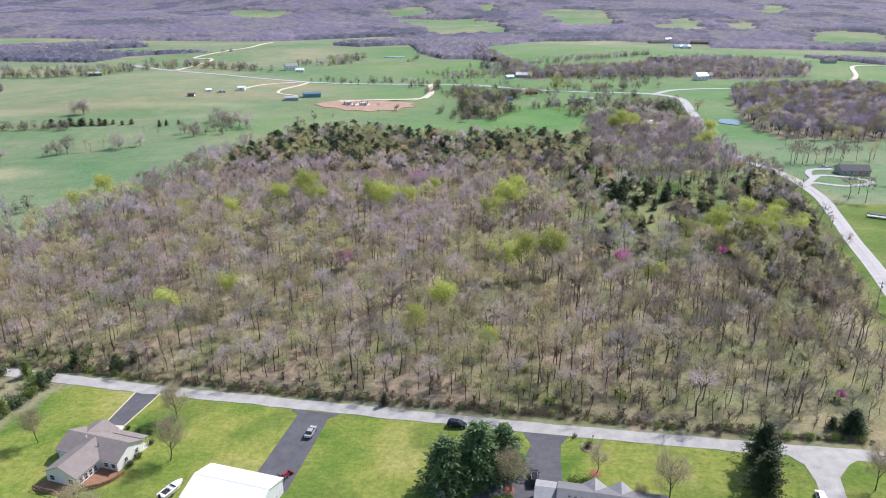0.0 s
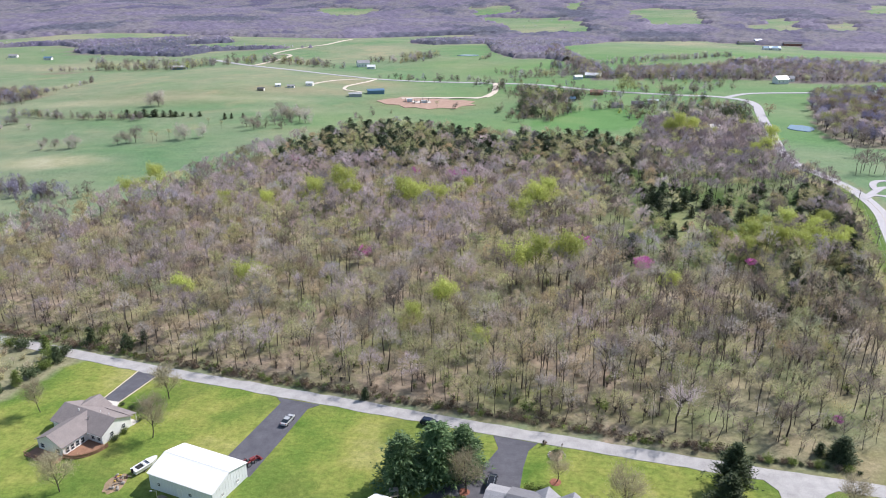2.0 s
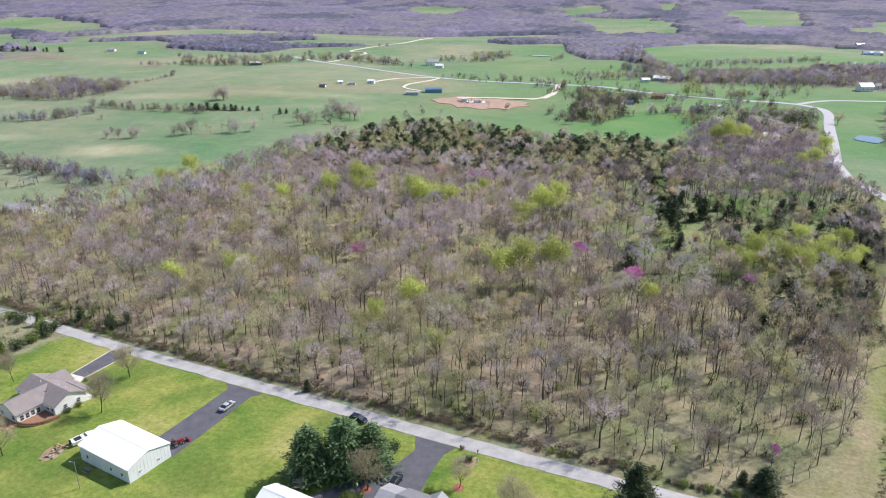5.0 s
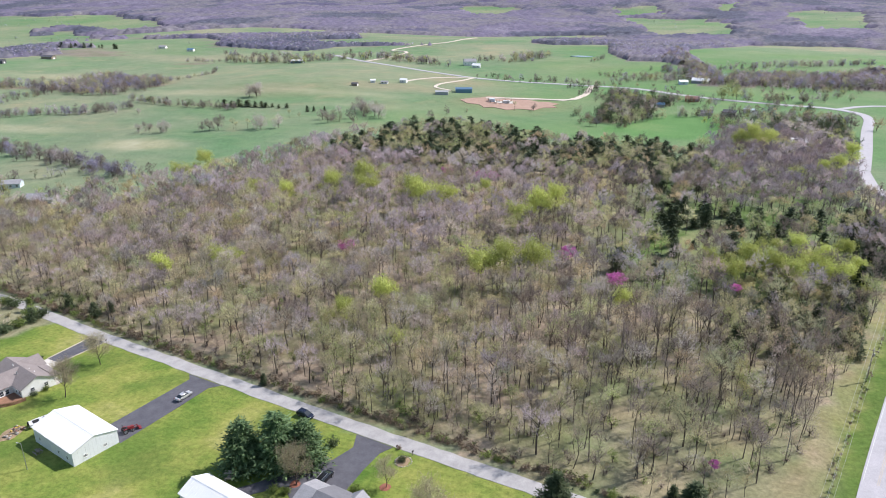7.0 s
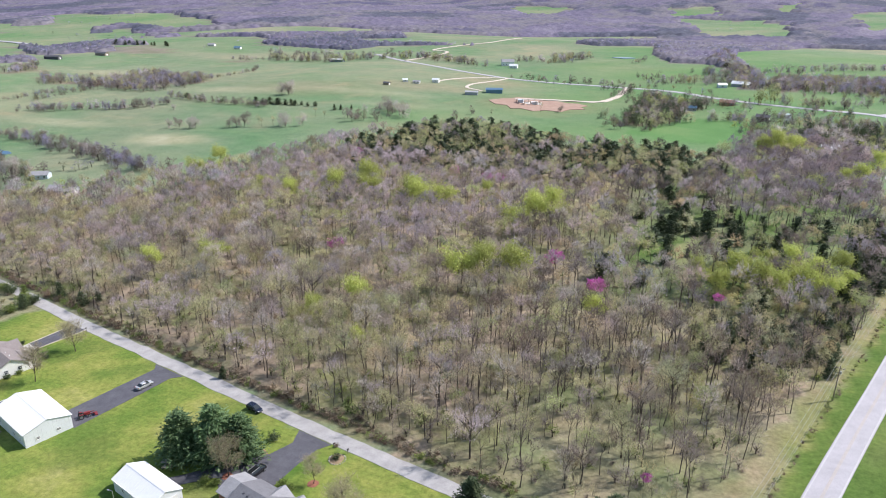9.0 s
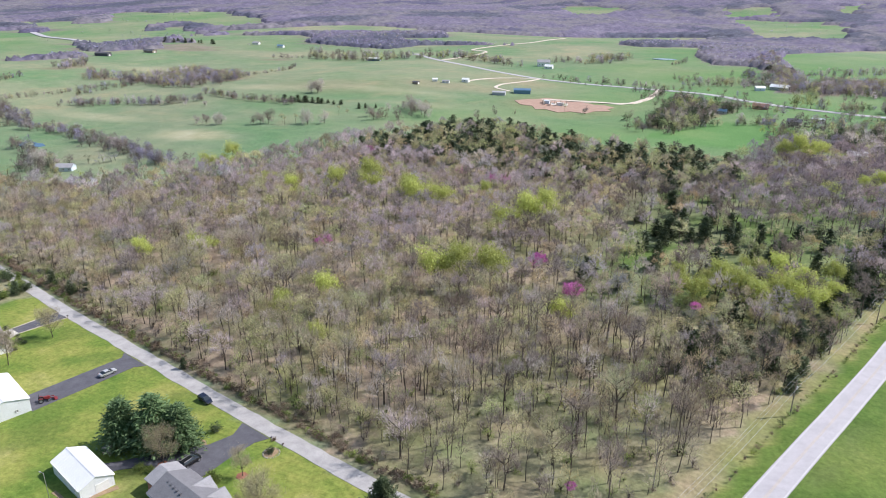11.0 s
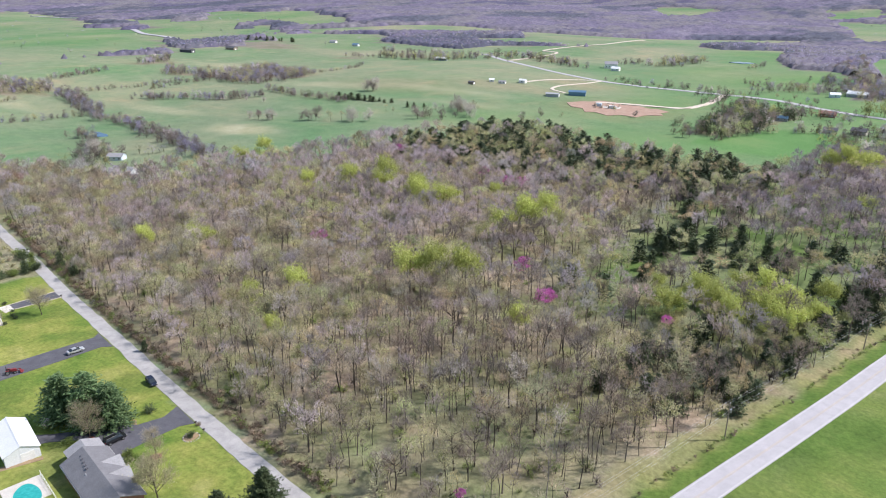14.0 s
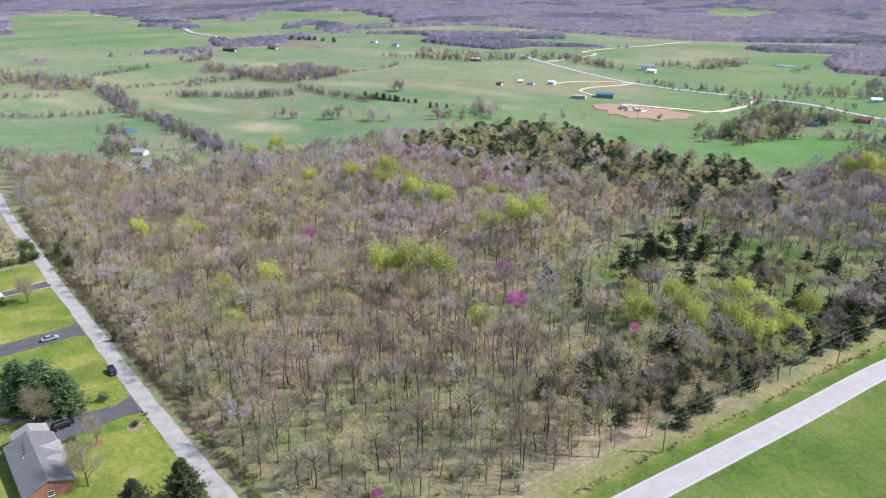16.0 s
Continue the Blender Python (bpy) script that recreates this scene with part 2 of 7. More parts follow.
# ---------------------------------------------------------------- mesh helpers


def raw_mesh(name, verts, tris, mats, index=None, smooth_faces=False):
    """A mesh from numpy arrays of corners and triangles."""
    me = bpy.data.meshes.new(name)
    verts, tris = np.asarray(verts, np.float32), np.asarray(tris, np.int32)
    me.vertices.add(len(verts))
    me.vertices.foreach_set("co", verts.ravel())
    me.loops.add(tris.size)
    me.loops.foreach_set("vertex_index", tris.ravel())
    me.polygons.add(len(tris))
    me.polygons.foreach_set("loop_start", np.arange(0, tris.size, 3, dtype=np.int32))
    for mt in mats:
        me.materials.append(mt)
    if index is not None:
        me.polygons.foreach_set("material_index", np.asarray(index, np.int32))
    me.polygons.foreach_set("use_smooth", np.full(len(tris), smooth_faces, dtype=bool))
    me.update(calc_edges=True)
    return me


def part(name, bm, mat, parent=None, label="", keep=False):
    """Link a bmesh as one mesh object, under a thing or a part."""
    me = bpy.data.meshes.new(name)
    bmesh.ops.recalc_face_normals(bm, faces=bm.faces)
    bm.to_mesh(me)
    bm.free()
    me.materials.append(mat)
    ob = new(name, me)
    if parent is not None:
        ob.parent = parent
    if label:
        ob["label"] = label
    return ob


def thing(name, x, y, turn=0.0, z=None):
    """An empty at a thing's base, on the ground."""
    ob = new(name)
    ob.matrix_basis = pose(x, y, gz(x, y) if z is None else z, 0, 0, turn)
    return ob


def box(bm, x, y, z, sx, sy, sz, turn=0.0, tilt=0.0, bevel=0.0):
    """A box whose base centre is x, y, z."""
    made = bmesh.ops.create_cube(bm, size=1.0)["verts"]
    bmesh.ops.transform(bm, verts=made, matrix=pose(x, y, z, tilt, 0, turn) @ Matrix.Diagonal((sx, sy, sz, 1)) @ pose(0, 0, 0.5))
    if bevel:
        edges = list({e for v in made for e in v.link_edges})
        bmesh.ops.bevel(bm, geom=edges, offset=bevel, segments=1, affect="EDGES")
    return bm


def cyl(bm, x, y, z, r, h, n=10, r2=None, tilt=0.0, turn=0.0):
    made = bmesh.ops.create_cone(bm, cap_ends=True, segments=n, radius1=r, radius2=r if r2 is None else r2, depth=h)["verts"]
    bmesh.ops.transform(bm, verts=made, matrix=pose(x, y, z, tilt, 0, turn) @ pose(0, 0, h / 2))
    return bm


def prism(bm, outline, y0, y1):
    """An outline in x, z drawn out along y."""
    a = [bm.verts.new((x, y0, z)) for x, z in outline]
    b = [bm.verts.new((x, y1, z)) for x, z in outline]
    bm.faces.new(a)
    bm.faces.new(b[::-1])
    for i in range(len(a)):
        j = (i + 1) % len(a)
        bm.faces.new((a[i], b[i], b[j], a[j]))
    return bm


def curve_points(pts, step):
    """A smooth line through the points, in steps of about that many metres."""
    pts = [np.array(p, float) for p in pts]
    ext = [2 * pts[0] - pts[1]] + pts + [2 * pts[-1] - pts[-2]]
    out = []
    for i in range(1, len(ext) - 2):
        p0, p1, p2, p3 = ext[i - 1:i + 3]
        k = max(1, int(np.linalg.norm(p2 - p1) / step))
        for j in range(k):
            t = j / k
            out.append(0.5 * (2 * p1 + (p2 - p0) * t + (2 * p0 - 5 * p1 + 4 * p2 - p3) * t * t + (3 * p1 - p0 - 3 * p2 + p3) * t ** 3))
    out.append(pts[-1])
    return np.array(out)


def strip(name, pts, width, lift, mat, step=4.0, shift=0.0, ragged=0.0, label="", kind="structure", parent=None):
    """A road or painted line laid along a smooth line on the ground, with sunk edges."""
    c = curve_points(pts, step)
    d = np.gradient(c, axis=0)
    d /= np.linalg.norm(d, axis=1)[:, None]
    side = np.stack([-d[:, 1], d[:, 0]], 1)
    rng = np.random.default_rng(len(c))
    half = width / 2
    rows = []
    for off, drop in ((-half, -0.6), (-half, 0), (-half / 3, 0.03), (half / 3, 0.03), (half, 0), (half, -0.6)):
        wob = rng.normal(0, ragged, len(c)) * (abs(off) == half) if ragged else 0
        p = c + side * (shift + off + wob)[:, None] if ragged else c + side * (shift + off)
        z = ground_z(p[:, 0], p[:, 1]) + lift + (drop if width > 1.5 else min(drop, 0))
        rows.append(np.column_stack([p, z]))
    v = np.stack(rows, 1).reshape(-1, 3)
    k = len(rows)
    i = np.arange(len(c) - 1)[:, None] * k + np.arange(k - 1)[None]
    i = i.ravel()
    tris = np.concatenate([np.column_stack([i, i + 1, i + k + 1]), np.column_stack([i, i + k + 1, i + k])])
    ob = new(name, raw_mesh(name, v, tris[:, ::-1], [mat]))
    if parent is not None:
        ob.parent = parent
        return ob
    return tagged(ob, label, "", "", kind)


def patch(name, outline, lift, mat, label="", cell=3.0, parent=None):
    """A flat-lying area draped over the ground, with a rim that goes down into it."""
    bm = bmesh.new()
    face = bm.faces.new([bm.verts.new((x, y, 0)) for x, y in outline])
    bmesh.ops.triangulate(bm, faces=[face])
    for _ in range(5):
        longest = [e for e in bm.edges if e.calc_length() > cell]
        if not longest:
            break
        bmesh.ops.subdivide_edges(bm, edges=longest, cuts=1)
        bmesh.ops.triangulate(bm, faces=bm.faces)
    for v in bm.verts:
        v.co.z = gz(v.co.x, v.co.y) + lift
    rim = [e for e in bm.edges if e.is_boundary]
    made = bmesh.ops.extrude_edge_only(bm, edges=rim)["geom"]
    for v in made:
        if isinstance(v, bmesh.types.BMVert):
            v.co.z -= 0.5
    ob = part(name, bm, mat, parent)
    return ob if parent is not None else tagged(ob, label, "", "", "structure")


def inside(poly, x, y):
    """Which of the points lie in the polygon."""
    x, y = np.asarray(x, float), np.asarray(y, float)
    hit = np.zeros(x.shape, bool)
    n = len(poly)
    for i in range(n):
        (x0, y0), (x1, y1) = poly[i], poly[(i + 1) % n]
        cross = ((y0 > y) != (y1 > y)) & (x < (x1 - x0) * (y - y0) / (y1 - y0 + 1e-12) + x0)
        hit ^= cross
    return hit


def edge_gap(line, x, y):
    """Distance from the points to a line of straight pieces."""
    best = np.full(np.shape(x), 1e9)
    for (x0, y0), (x1, y1) in zip(line[:-1], line[1:]):
        dx, dy = x1 - x0, y1 - y0
        t = np.clip(((x - x0) * dx + (y - y0) * dy) / (dx * dx + dy * dy + 1e-9), 0, 1)
        best = np.minimum(best, np.hypot(x - x0 - t * dx, y - y0 - t * dy))
    return best


def wobble(x, y, size):
    """A cheap rolling noise between -1 and 1."""
    x, y = np.asarray(x, float) / size, np.asarray(y, float) / size
    return (np.sin(1.7 * x + 1.3 * np.sin(y * 1.1 + 0.4)) + np.sin(1.9 * y + 1.1 * np.sin(x * 1.3 + 2.0)) + np.sin(2.9 * x - 2.3 * y + 1.0) * 0.6) / 2.6


# ---------------------------------------------------------------- plan of the place
LANE_LINE = [(-330, 232), (-187, 193), (-122, 178), (-83, 168.5), (-44, 160), (-12, 152.8), (16, 146.3), (36, 142), (55, 138), (72, 134.6), (90, 131.5), (107, 129), (122, 127)]
MAIN_LINE = [(60, -120), (110, 80), (120, 120), (131, 158), (141.5, 191), (148, 211), (158, 243), (167, 274), (178, 308), (189, 345), (193, 384), (188.5, 418), (184, 440), (186, 480), (198, 540), (211, 610), (222, 665), (219, 692), (198, 710), (158, 716), (114, 728), (73, 750), (29, 783), (-40, 797), (-110, 800), (-160, 808), (-236, 845), (-340, 935), (-430, 1020)]
WOOD = [(-330, 245), (-190, 201), (-122, 184), (-84, 175), (-44, 166), (-8, 158.5), (27, 151), (56, 145.5), (74, 140.5), (88, 139), (98, 139.5), (109, 150), (118, 167), (124, 187), (130, 197), (140, 227), (146, 244), (152, 265), (158, 289), (167, 325), (177, 375), (172, 425), (176, 445), (184, 500), (170, 530), (142, 550), (113, 540), (100, 500), (81, 468), (63, 482), (28, 481), (-24, 492), (-70, 515), (-105, 500), (-120, 471), (-142, 439), (-155, 411), (-165, 363), (-172, 334), (-192, 300), (-207, 275), (-245, 262)]
GLADE = [(83, 293), (83, 316), (91, 319), (99, 339), (106, 334), (108, 313), (102, 299), (90, 291)]
EAST_WOOD = [(231, 530), (242, 500), (290, 490), (345, 500), (420, 625), (480, 735), (400, 745), (340, 738), (290, 728), (262, 650), (246, 590)]
COPSES = []


def copse(*outline):
    """The outline of a wood farther off."""
    COPSES.append(list(outline))


copse((-1161, 1038), (-1019, 988), (-1042, 1058), (-1060, 1185), (-1066, 1221), (-947, 1184), (-873, 1071), (-884, 1016), (-960, 1015), (-840, 882), (-909, 827))
copse((-843, 880), (-882, 929), (-886, 969), (-811, 951), (-770, 955), (-735, 949), (-734, 926))
copse((-710, 1109), (-734, 1195), (-616, 1260), (-536, 1178), (-329, 1190), (-341, 1195), (-482, 1137), (-507, 1065), (-612, 1080), (-697, 1098))
copse((-669, 1353), (-668, 1450), (-572, 1743), (-489, 1899), (-453, 1784), (-572, 1743), (-649, 1520))
copse((-122, 1829), (-43, 1903), (62, 1836), (171, 1828), (430, 1799), (401, 1632), (184, 1617), (73, 1284), (74, 1143), (119, 926), (124, 851), (110, 856), (72, 1048), (-2, 1056), (-37, 1148))
copse((-200, 1347), (-117, 1787), (-62, 1336), (-145, 1274), (-192, 1312))
copse((123, 885), (178, 926), (278, 963), (270, 906), (212, 827), (175, 869), (128, 806))
copse((-671, 630), (-608, 619), (-580, 654), (-585, 725), (-533, 700), (-477, 693), (-447, 650), (-493, 640), (-498, 605), (-549, 614), (-596, 606), (-615, 581))
copse((-574, 856), (-544, 885), (-542, 880), (-591, 878))
copse((11, 751), (31, 722), (52, 702), (80, 692), (76, 695), (61, 659), (52, 601), (38, 571), (14, 588), (16, 676), (16, 691))
copse((-728, 399), (-688, 424), (-636, 450), (-612, 457), (-586, 424), (-620, 387), (-662, 399), (-657, 371))
copse((-884, 459), (-839, 550), (-855, 641), (-881, 775), (-823, 748), (-854, 640), (-852, 539), (-821, 474), (-833, 438))
copse((-905, 801), (-1019, 867), (-953, 882), (-928, 1049), (-997, 1174), (-603, 1447), (-512, 1289), (-840, 1086), (-868, 995), (-928, 964), (-843, 907), (-880, 805))
copse((-1646, 768), (-1662, 827), (-1324, 761), (-1286, 798), (-1364, 744), (-1519, 730))
copse((-892, 936), (-859, 988), (-760, 937), (-717, 938), (-772, 909), (-849, 900))
copse((-746, 621), (-738, 624), (-783, 710), (-733, 679), (-718, 637))
copse((80, 1878), (299, 1831), (633, 1796), (798, 1655), (972, 1630), (858, 1431), (725, 1469), (537, 1478), (565, 1596), (439, 1623), (213, 1685), (79, 1570))
copse((54, 1271), (84, 1030), (116, 936), (116, 829), (93, 820), (80, 981), (42, 1073))
copse((130, 931), (244, 916), (283, 1011), (380, 1042), (466, 987), (463, 926), (420, 839), (312, 828), (228, 852), (118, 839))
copse((555, 1142), (654, 1090), (592, 982), (578, 1035), (554, 1102))
copse((122, 575), (150, 620), (195, 618), (196, 545), (175, 522), (154, 556))
CLEARINGS = []


def clearing(*outline):
    """The outline of a field among the distant woods."""
    CLEARINGS.append(list(outline))


clearing((-2004, 1744), (-1680, 1677), (-1756, 1883), (-1364, 1642), (-1078, 1468), (-1007, 1417), (-1125, 1372), (-1302, 1385), (-1524, 1346))
clearing((-1538, 1355), (-1375, 1369), (-1030, 1148), (-1041, 1058), (-1317, 1171))
clearing((-1428, 1261), (-1297, 1249), (-967, 987), (-966, 879))
clearing((-169, 2586), (-25, 2596), (162, 2478), (136, 1926), (-14, 1857), (-54, 2029))
clearing((359, 2779), (418, 2857), (601, 2769), (458, 1965), (345, 1971), (335, 2214))
clearing((-249, 2928), (-63, 2896), (-30, 2657), (-197, 2656))
clearing((130, 3008), (231, 3120), (200, 2772), (129, 2774))
clearing((-2557, 1094), (-2715, 1458), (-2068, 1324), (-1046, 862), (-926, 806), (-883, 705), (-980, 693), (-1074, 532))
clearing((-1305, 617), (-1054, 721), (-820, 622), (-815, 516), (-846, 446))
clearing((-1851, 1291), (-1616, 1324), (-1350, 1345), (-977, 1108), (-985, 906), (-941, 839), (-1557, 1161))
clearing((-2021, 1655), (-1974, 1816), (-1483, 1631), (-1286, 1366), (-1377, 1294))
clearing((-980, 1094), (-976, 1238), (-808, 1214), (-640, 1034), (-743, 935))
clearing((-886, 3043), (-592, 2909), (-561, 2669), (-694, 2570))
clearing((11, 2522), (189, 2370), (157, 1867), (22, 1837))
clearing((393, 2674), (461, 2846), (602, 2715), (480, 2072), (333, 1954), (319, 2109))
clearing((1336, 3243), (1214, 2656), (1002, 2205), (923, 2213))
clearing((879, 1796), (1091, 1838), (922, 1548), (769, 1542))
clearing((630, 2169), (743, 2165), (639, 1839), (537, 1821))
clearing((812, 2133), (841, 1986), (724, 1755), (680, 1779))


def wooded(x, y):
    """Where the distant valley and ridges are wooded."""
    r = np.hypot(x, y - 100)
    wood = r > 1680 + 160 * wobble(x, y, 260.0)
    for poly in COPSES:
        if max(q[1] for q in poly) > 1000 or max(q[0] for q in poly) < -800:
            wood = wood | inside(poly, x, y)
    ax, ay = x + 34 * wobble(x, y, 45.0), y + 60 * wobble(x + 300, y, 60.0)
    for poly in CLEARINGS:
        wood = wood & ~inside(poly, ax, ay)
    return wood


def build_ground():
    def spread(lo, fine_lo, fine_hi, hi, cell, grow):
        mid = list(np.arange(fine_lo, fine_hi + 0.1, cell))
        a, s = fine_hi, cell
        while a < hi:
            s *= grow
            a += s
            mid.append(a)
        a, s = fine_lo, cell
        while a > lo:
            s *= grow
            a -= s
            mid.insert(0, a)
        return np.array(mid)
    xs = spread(-5200, -200, 220, 5200, 3.4, 1.046)
    ys = spread(-900, 95, 350, 5400, 3.4, 1.038)
    X, Y = np.meshgrid(xs, ys)
    x, y = X.ravel(), Y.ravel()
    z = ground_z(x, y)
    # ditch between the highway and the wood
    main = curve_points(MAIN_LINE[:12], 5.0)
    nearby = (x > 80) & (x < 215) & (y > 60) & (y < 430)
    gap = np.full(x.shape, 99.0)
    gap[nearby] = edge_gap(main, x[nearby], y[nearby])
    west = np.zeros(x.shape, bool)
    west[nearby] = x[nearby] < np.interp(y[nearby], main[:, 1], main[:, 0])
    z = z - 0.8 * np.exp(-((gap - 9.3) / 1.8) ** 2) * west
    z = z + 0.10 * wobble(x, y, 9.0) * (np.hypot(x, y - 200) < 500) * (gap > 6) * smooth(8, 15, np.where((x > -400) & (x < 130) & (y > 60) & (y < 320), edge_gap(LANE_LINE, x, y), 99))
    n, m = len(xs), len(ys)
    i = (np.arange(m - 1)[:, None] * n + np.arange(n - 1)[None]).ravel()
    tris = np.concatenate([np.column_stack([i, i + 1, i + n + 1]), np.column_stack([i, i + n + 1, i + n])])
    me = raw_mesh("ground", np.column_stack([x, y, z]), tris, [GROUND], smooth_faces=True)
    # land cover: red = lawn, green = leaf litter, blue = dry grass
    cover = np.zeros((len(x), 4), np.float32)
    cover[:, 3] = 1
    jx, jy = x + 3 * wobble(x, y, 8.0), y + 3 * wobble(y, x, 8.0)
    lane_y = np.interp(x, [p[0] for p in LANE_LINE], [p[1] for p in LANE_LINE])
    lawn = (x > -118 + 0.35 * (y - 130)) & (y < lane_y) & (x < 112) & (y > -140)
    field = (x > np.interp(y, main[:, 1], main[:, 0])) & (y < 330) & (y > -140) & (x < 420)
    cover[lawn, 0] = 1.0
    cover[field, 0] = 0.9
    cover[field, 3] = np.clip(0.22 + 0.3 * wobble(x, y, 14.0), 0.05, 0.6)[field]
    wood = inside(WOOD, jx, jy)
    cover[wood, 1] = 1.0
    cover[inside(EAST_WOOD, jx, jy), 1] = 0.9
    # grassy floor under the open eastern trees
    east = wood * smooth(35, 85, x + 12 * wobble(x, y, 22.0)) * smooth(225, 290, y) * (1 - smooth(430, 520, y))
    cover[:, 1] *= 1 - 0.72 * east
    cover[:, 2] = np.maximum(cover[:, 2], 0.15 * east)
    band = (y > lane_y + 2.2) & (y < lane_y + 9) & (x > -330) & (x < 96)
    cover[band, 1] = np.clip(0.85 + 0.3 * wobble(x, y, 4.0), 0, 1)[band]
    cover[:, 3] = np.minimum(cover[:, 3], 1 - np.clip(east * (0.6 + 0.45 * wobble(x, y, 15.0)), 0, 0.9))
    cover[(lawn) & (wobble(x, y, 11.0) > 0.25), 3] = 0.5
    gl = inside(GLADE, jx, jy)
    cover[gl] = (0.5, 0.0, 0.28, 0.85)
    # the pale open corner and the verge of the highway
    corner = smooth(48, 78, x) * (1 - smooth(175, 205, y + 6 * wobble(x, y, 10.0))) * (y > lane_y) * (x < 125)
    cover[:, 2] = np.maximum(cover[:, 2], corner * np.clip(0.34 + 0.5 * wobble(x, y, 7.0), 0, 0.75))
    cover[:, 1] = np.maximum(cover[:, 1] * (1 - 0.35 * corner), corner * 0.6)
    cover[:, 3] = np.minimum(cover[:, 3], 1 - corner * np.clip(0.08 + 0.4 * wobble(x + 40, y, 9.0), 0, 0.4))
    cover[:, 0] = np.maximum(cover[:, 0], west * (1 - smooth(7.5, 9.5, gap)) * 0.9)
    cover[:, 3] = np.minimum(cover[:, 3], 1 - 0.85 * west * (1 - smooth(6.5, 8.0, gap)))
    verge = west * smooth(6.5, 9.0, gap) * (1 - smooth(28, 36, gap)) * ~wood * (y > lane_y)
    strip_dry = np.clip(0.48 + 0.14 * smooth(170, 200, y) + 0.25 * wobble(x, y, 5.0) + 0.3 * wobble(x, y, 23.0) + 0.3 * np.exp(-((gap - 13.5) / 1.6) ** 2), 0, 1)
    cover[:, 2] = np.maximum(cover[:, 2], verge * strip_dry)
    cover[:, 0] = np.maximum(cover[:, 0], verge * 0.8)
    cover[:, 3] = np.minimum(cover[:, 3], 1 - verge * np.clip(0.35 * wobble(x, y, 11.0) + 0.1, 0, 0.45))
    verge_east = ~west * smooth(3.4, 4.2, gap) * (1 - smooth(6.0, 9.0, gap)) * np.clip(0.45 + 0.5 * wobble(x, y, 5.0), 0, 0.85)
    cover[:, 2] = np.maximum(cover[:, 2], verge_east)
    soil = west * np.exp(-((gap - 11.0) / 1.5) ** 2) * np.clip(0.45 + 0.6 * wobble(x, y, 16.0), 0, 1) * (y > 215)
    cover[:, 2] = np.maximum(cover[:, 2], soil)
    scrub = (x < -118 + 0.35 * (y - 130)) & (y < lane_y) & (y > -140) & (x > -400)
    cover[:, 2] = np.maximum(cover[:, 2], scrub * 0.6)
    # mown, sun-bleached patches out in the pasture
    for px, py, rx, ry, k in ((-66, 648, 62, 44, 0.7), (-210, 690, 70, 26, 0.35), (-150, 760, 50, 30, 0.45), (-300, 640, 90, 40, 0.35), (-330, 560, 60, 12, 0.3)):
        cover[:, 2] = np.maximum(cover[:, 2], k * np.exp(-(((jx - px) / rx) ** 2 + ((jy - py) / ry) ** 2) ** 2))
    for poly in COPSES:
        cover[inside(poly, jx, jy), 1] = 0.9
    cover[wooded(x, y), 1] = 0.9
    open_field = np.zeros(len(x), bool)
    for poly in CLEARINGS:
        open_field |= inside(poly, x + 34 * wobble(x, y, 45.0), y + 60 * wobble(x + 300, y, 60.0))
    cover[open_field, 1] = 0.0
    # lush meadow beyond the wood
    lush = inside([(22, 553), (39, 606), (77, 637), (116, 631), (124, 607), (106, 548), (72, 532)], jx, jy)
    young = np.clip(0.55 + 0.3 * wobble(x, y, 70.0), 0.2, 0.85) * smooth(-200, -70, jx + 60 * wobble(x, y, 130.0)) * smooth(470, 540, jy) * (1 - smooth(1250, 1500, y)) * (cover[:, 1] < 0.3)
    young = np.maximum(young, 0.95 * lush)
    young = np.maximum(young, open_field * np.clip(0.2 + 0.35 * wobble(x, y, 210.0), 0.0, 0.5))
    me.attributes.new("spring", "FLOAT", "POINT").data.foreach_set("value", young.astype(np.float32))
    hay = np.zeros(len(x), np.float32)
    for px, py, rx, ry, k in ((-285, 420, 36, 17, 0.85), (-430, 455, 55, 12, 0.5), (-560, 380, 40, 14, 0.5), (-390, 620, 60, 16, 0.45), (-240, 640, 80, 14, 0.4), (-170, 590, 50, 10, 0.4), (-620, 700, 90, 18, 0.4)):
        hay = np.maximum(hay, k * np.exp(-(((jx - px) / rx) ** 2 + ((jy - py) / ry) ** 2) ** 2))
    me.attributes.new("straw", "FLOAT", "POINT").data.foreach_set("value", hay.astype(np.float32))
    brush = np.zeros(len(x), np.float32)
    for poly in COPSES:
        brush[inside(poly, jx, jy)] = 0.4 if max(q[1] for q in poly) > 760 else 0.2
    brush[wooded(x, y)] = 0.95
    brush[open_field] = 0.0
    brush[inside(EAST_WOOD, jx, jy)] = 0.35
    me.attributes.new("brush", "FLOAT", "POINT").data.foreach_set("value", brush)
    att = me.color_attributes.new("cover", "FLOAT_COLOR", "POINT")
    att.data.foreach_set("color", cover.ravel())
    return tagged(new("ground", me), "rolling spring pasture, lawns and leaf-littered wood floor", "ground", "", "structure")


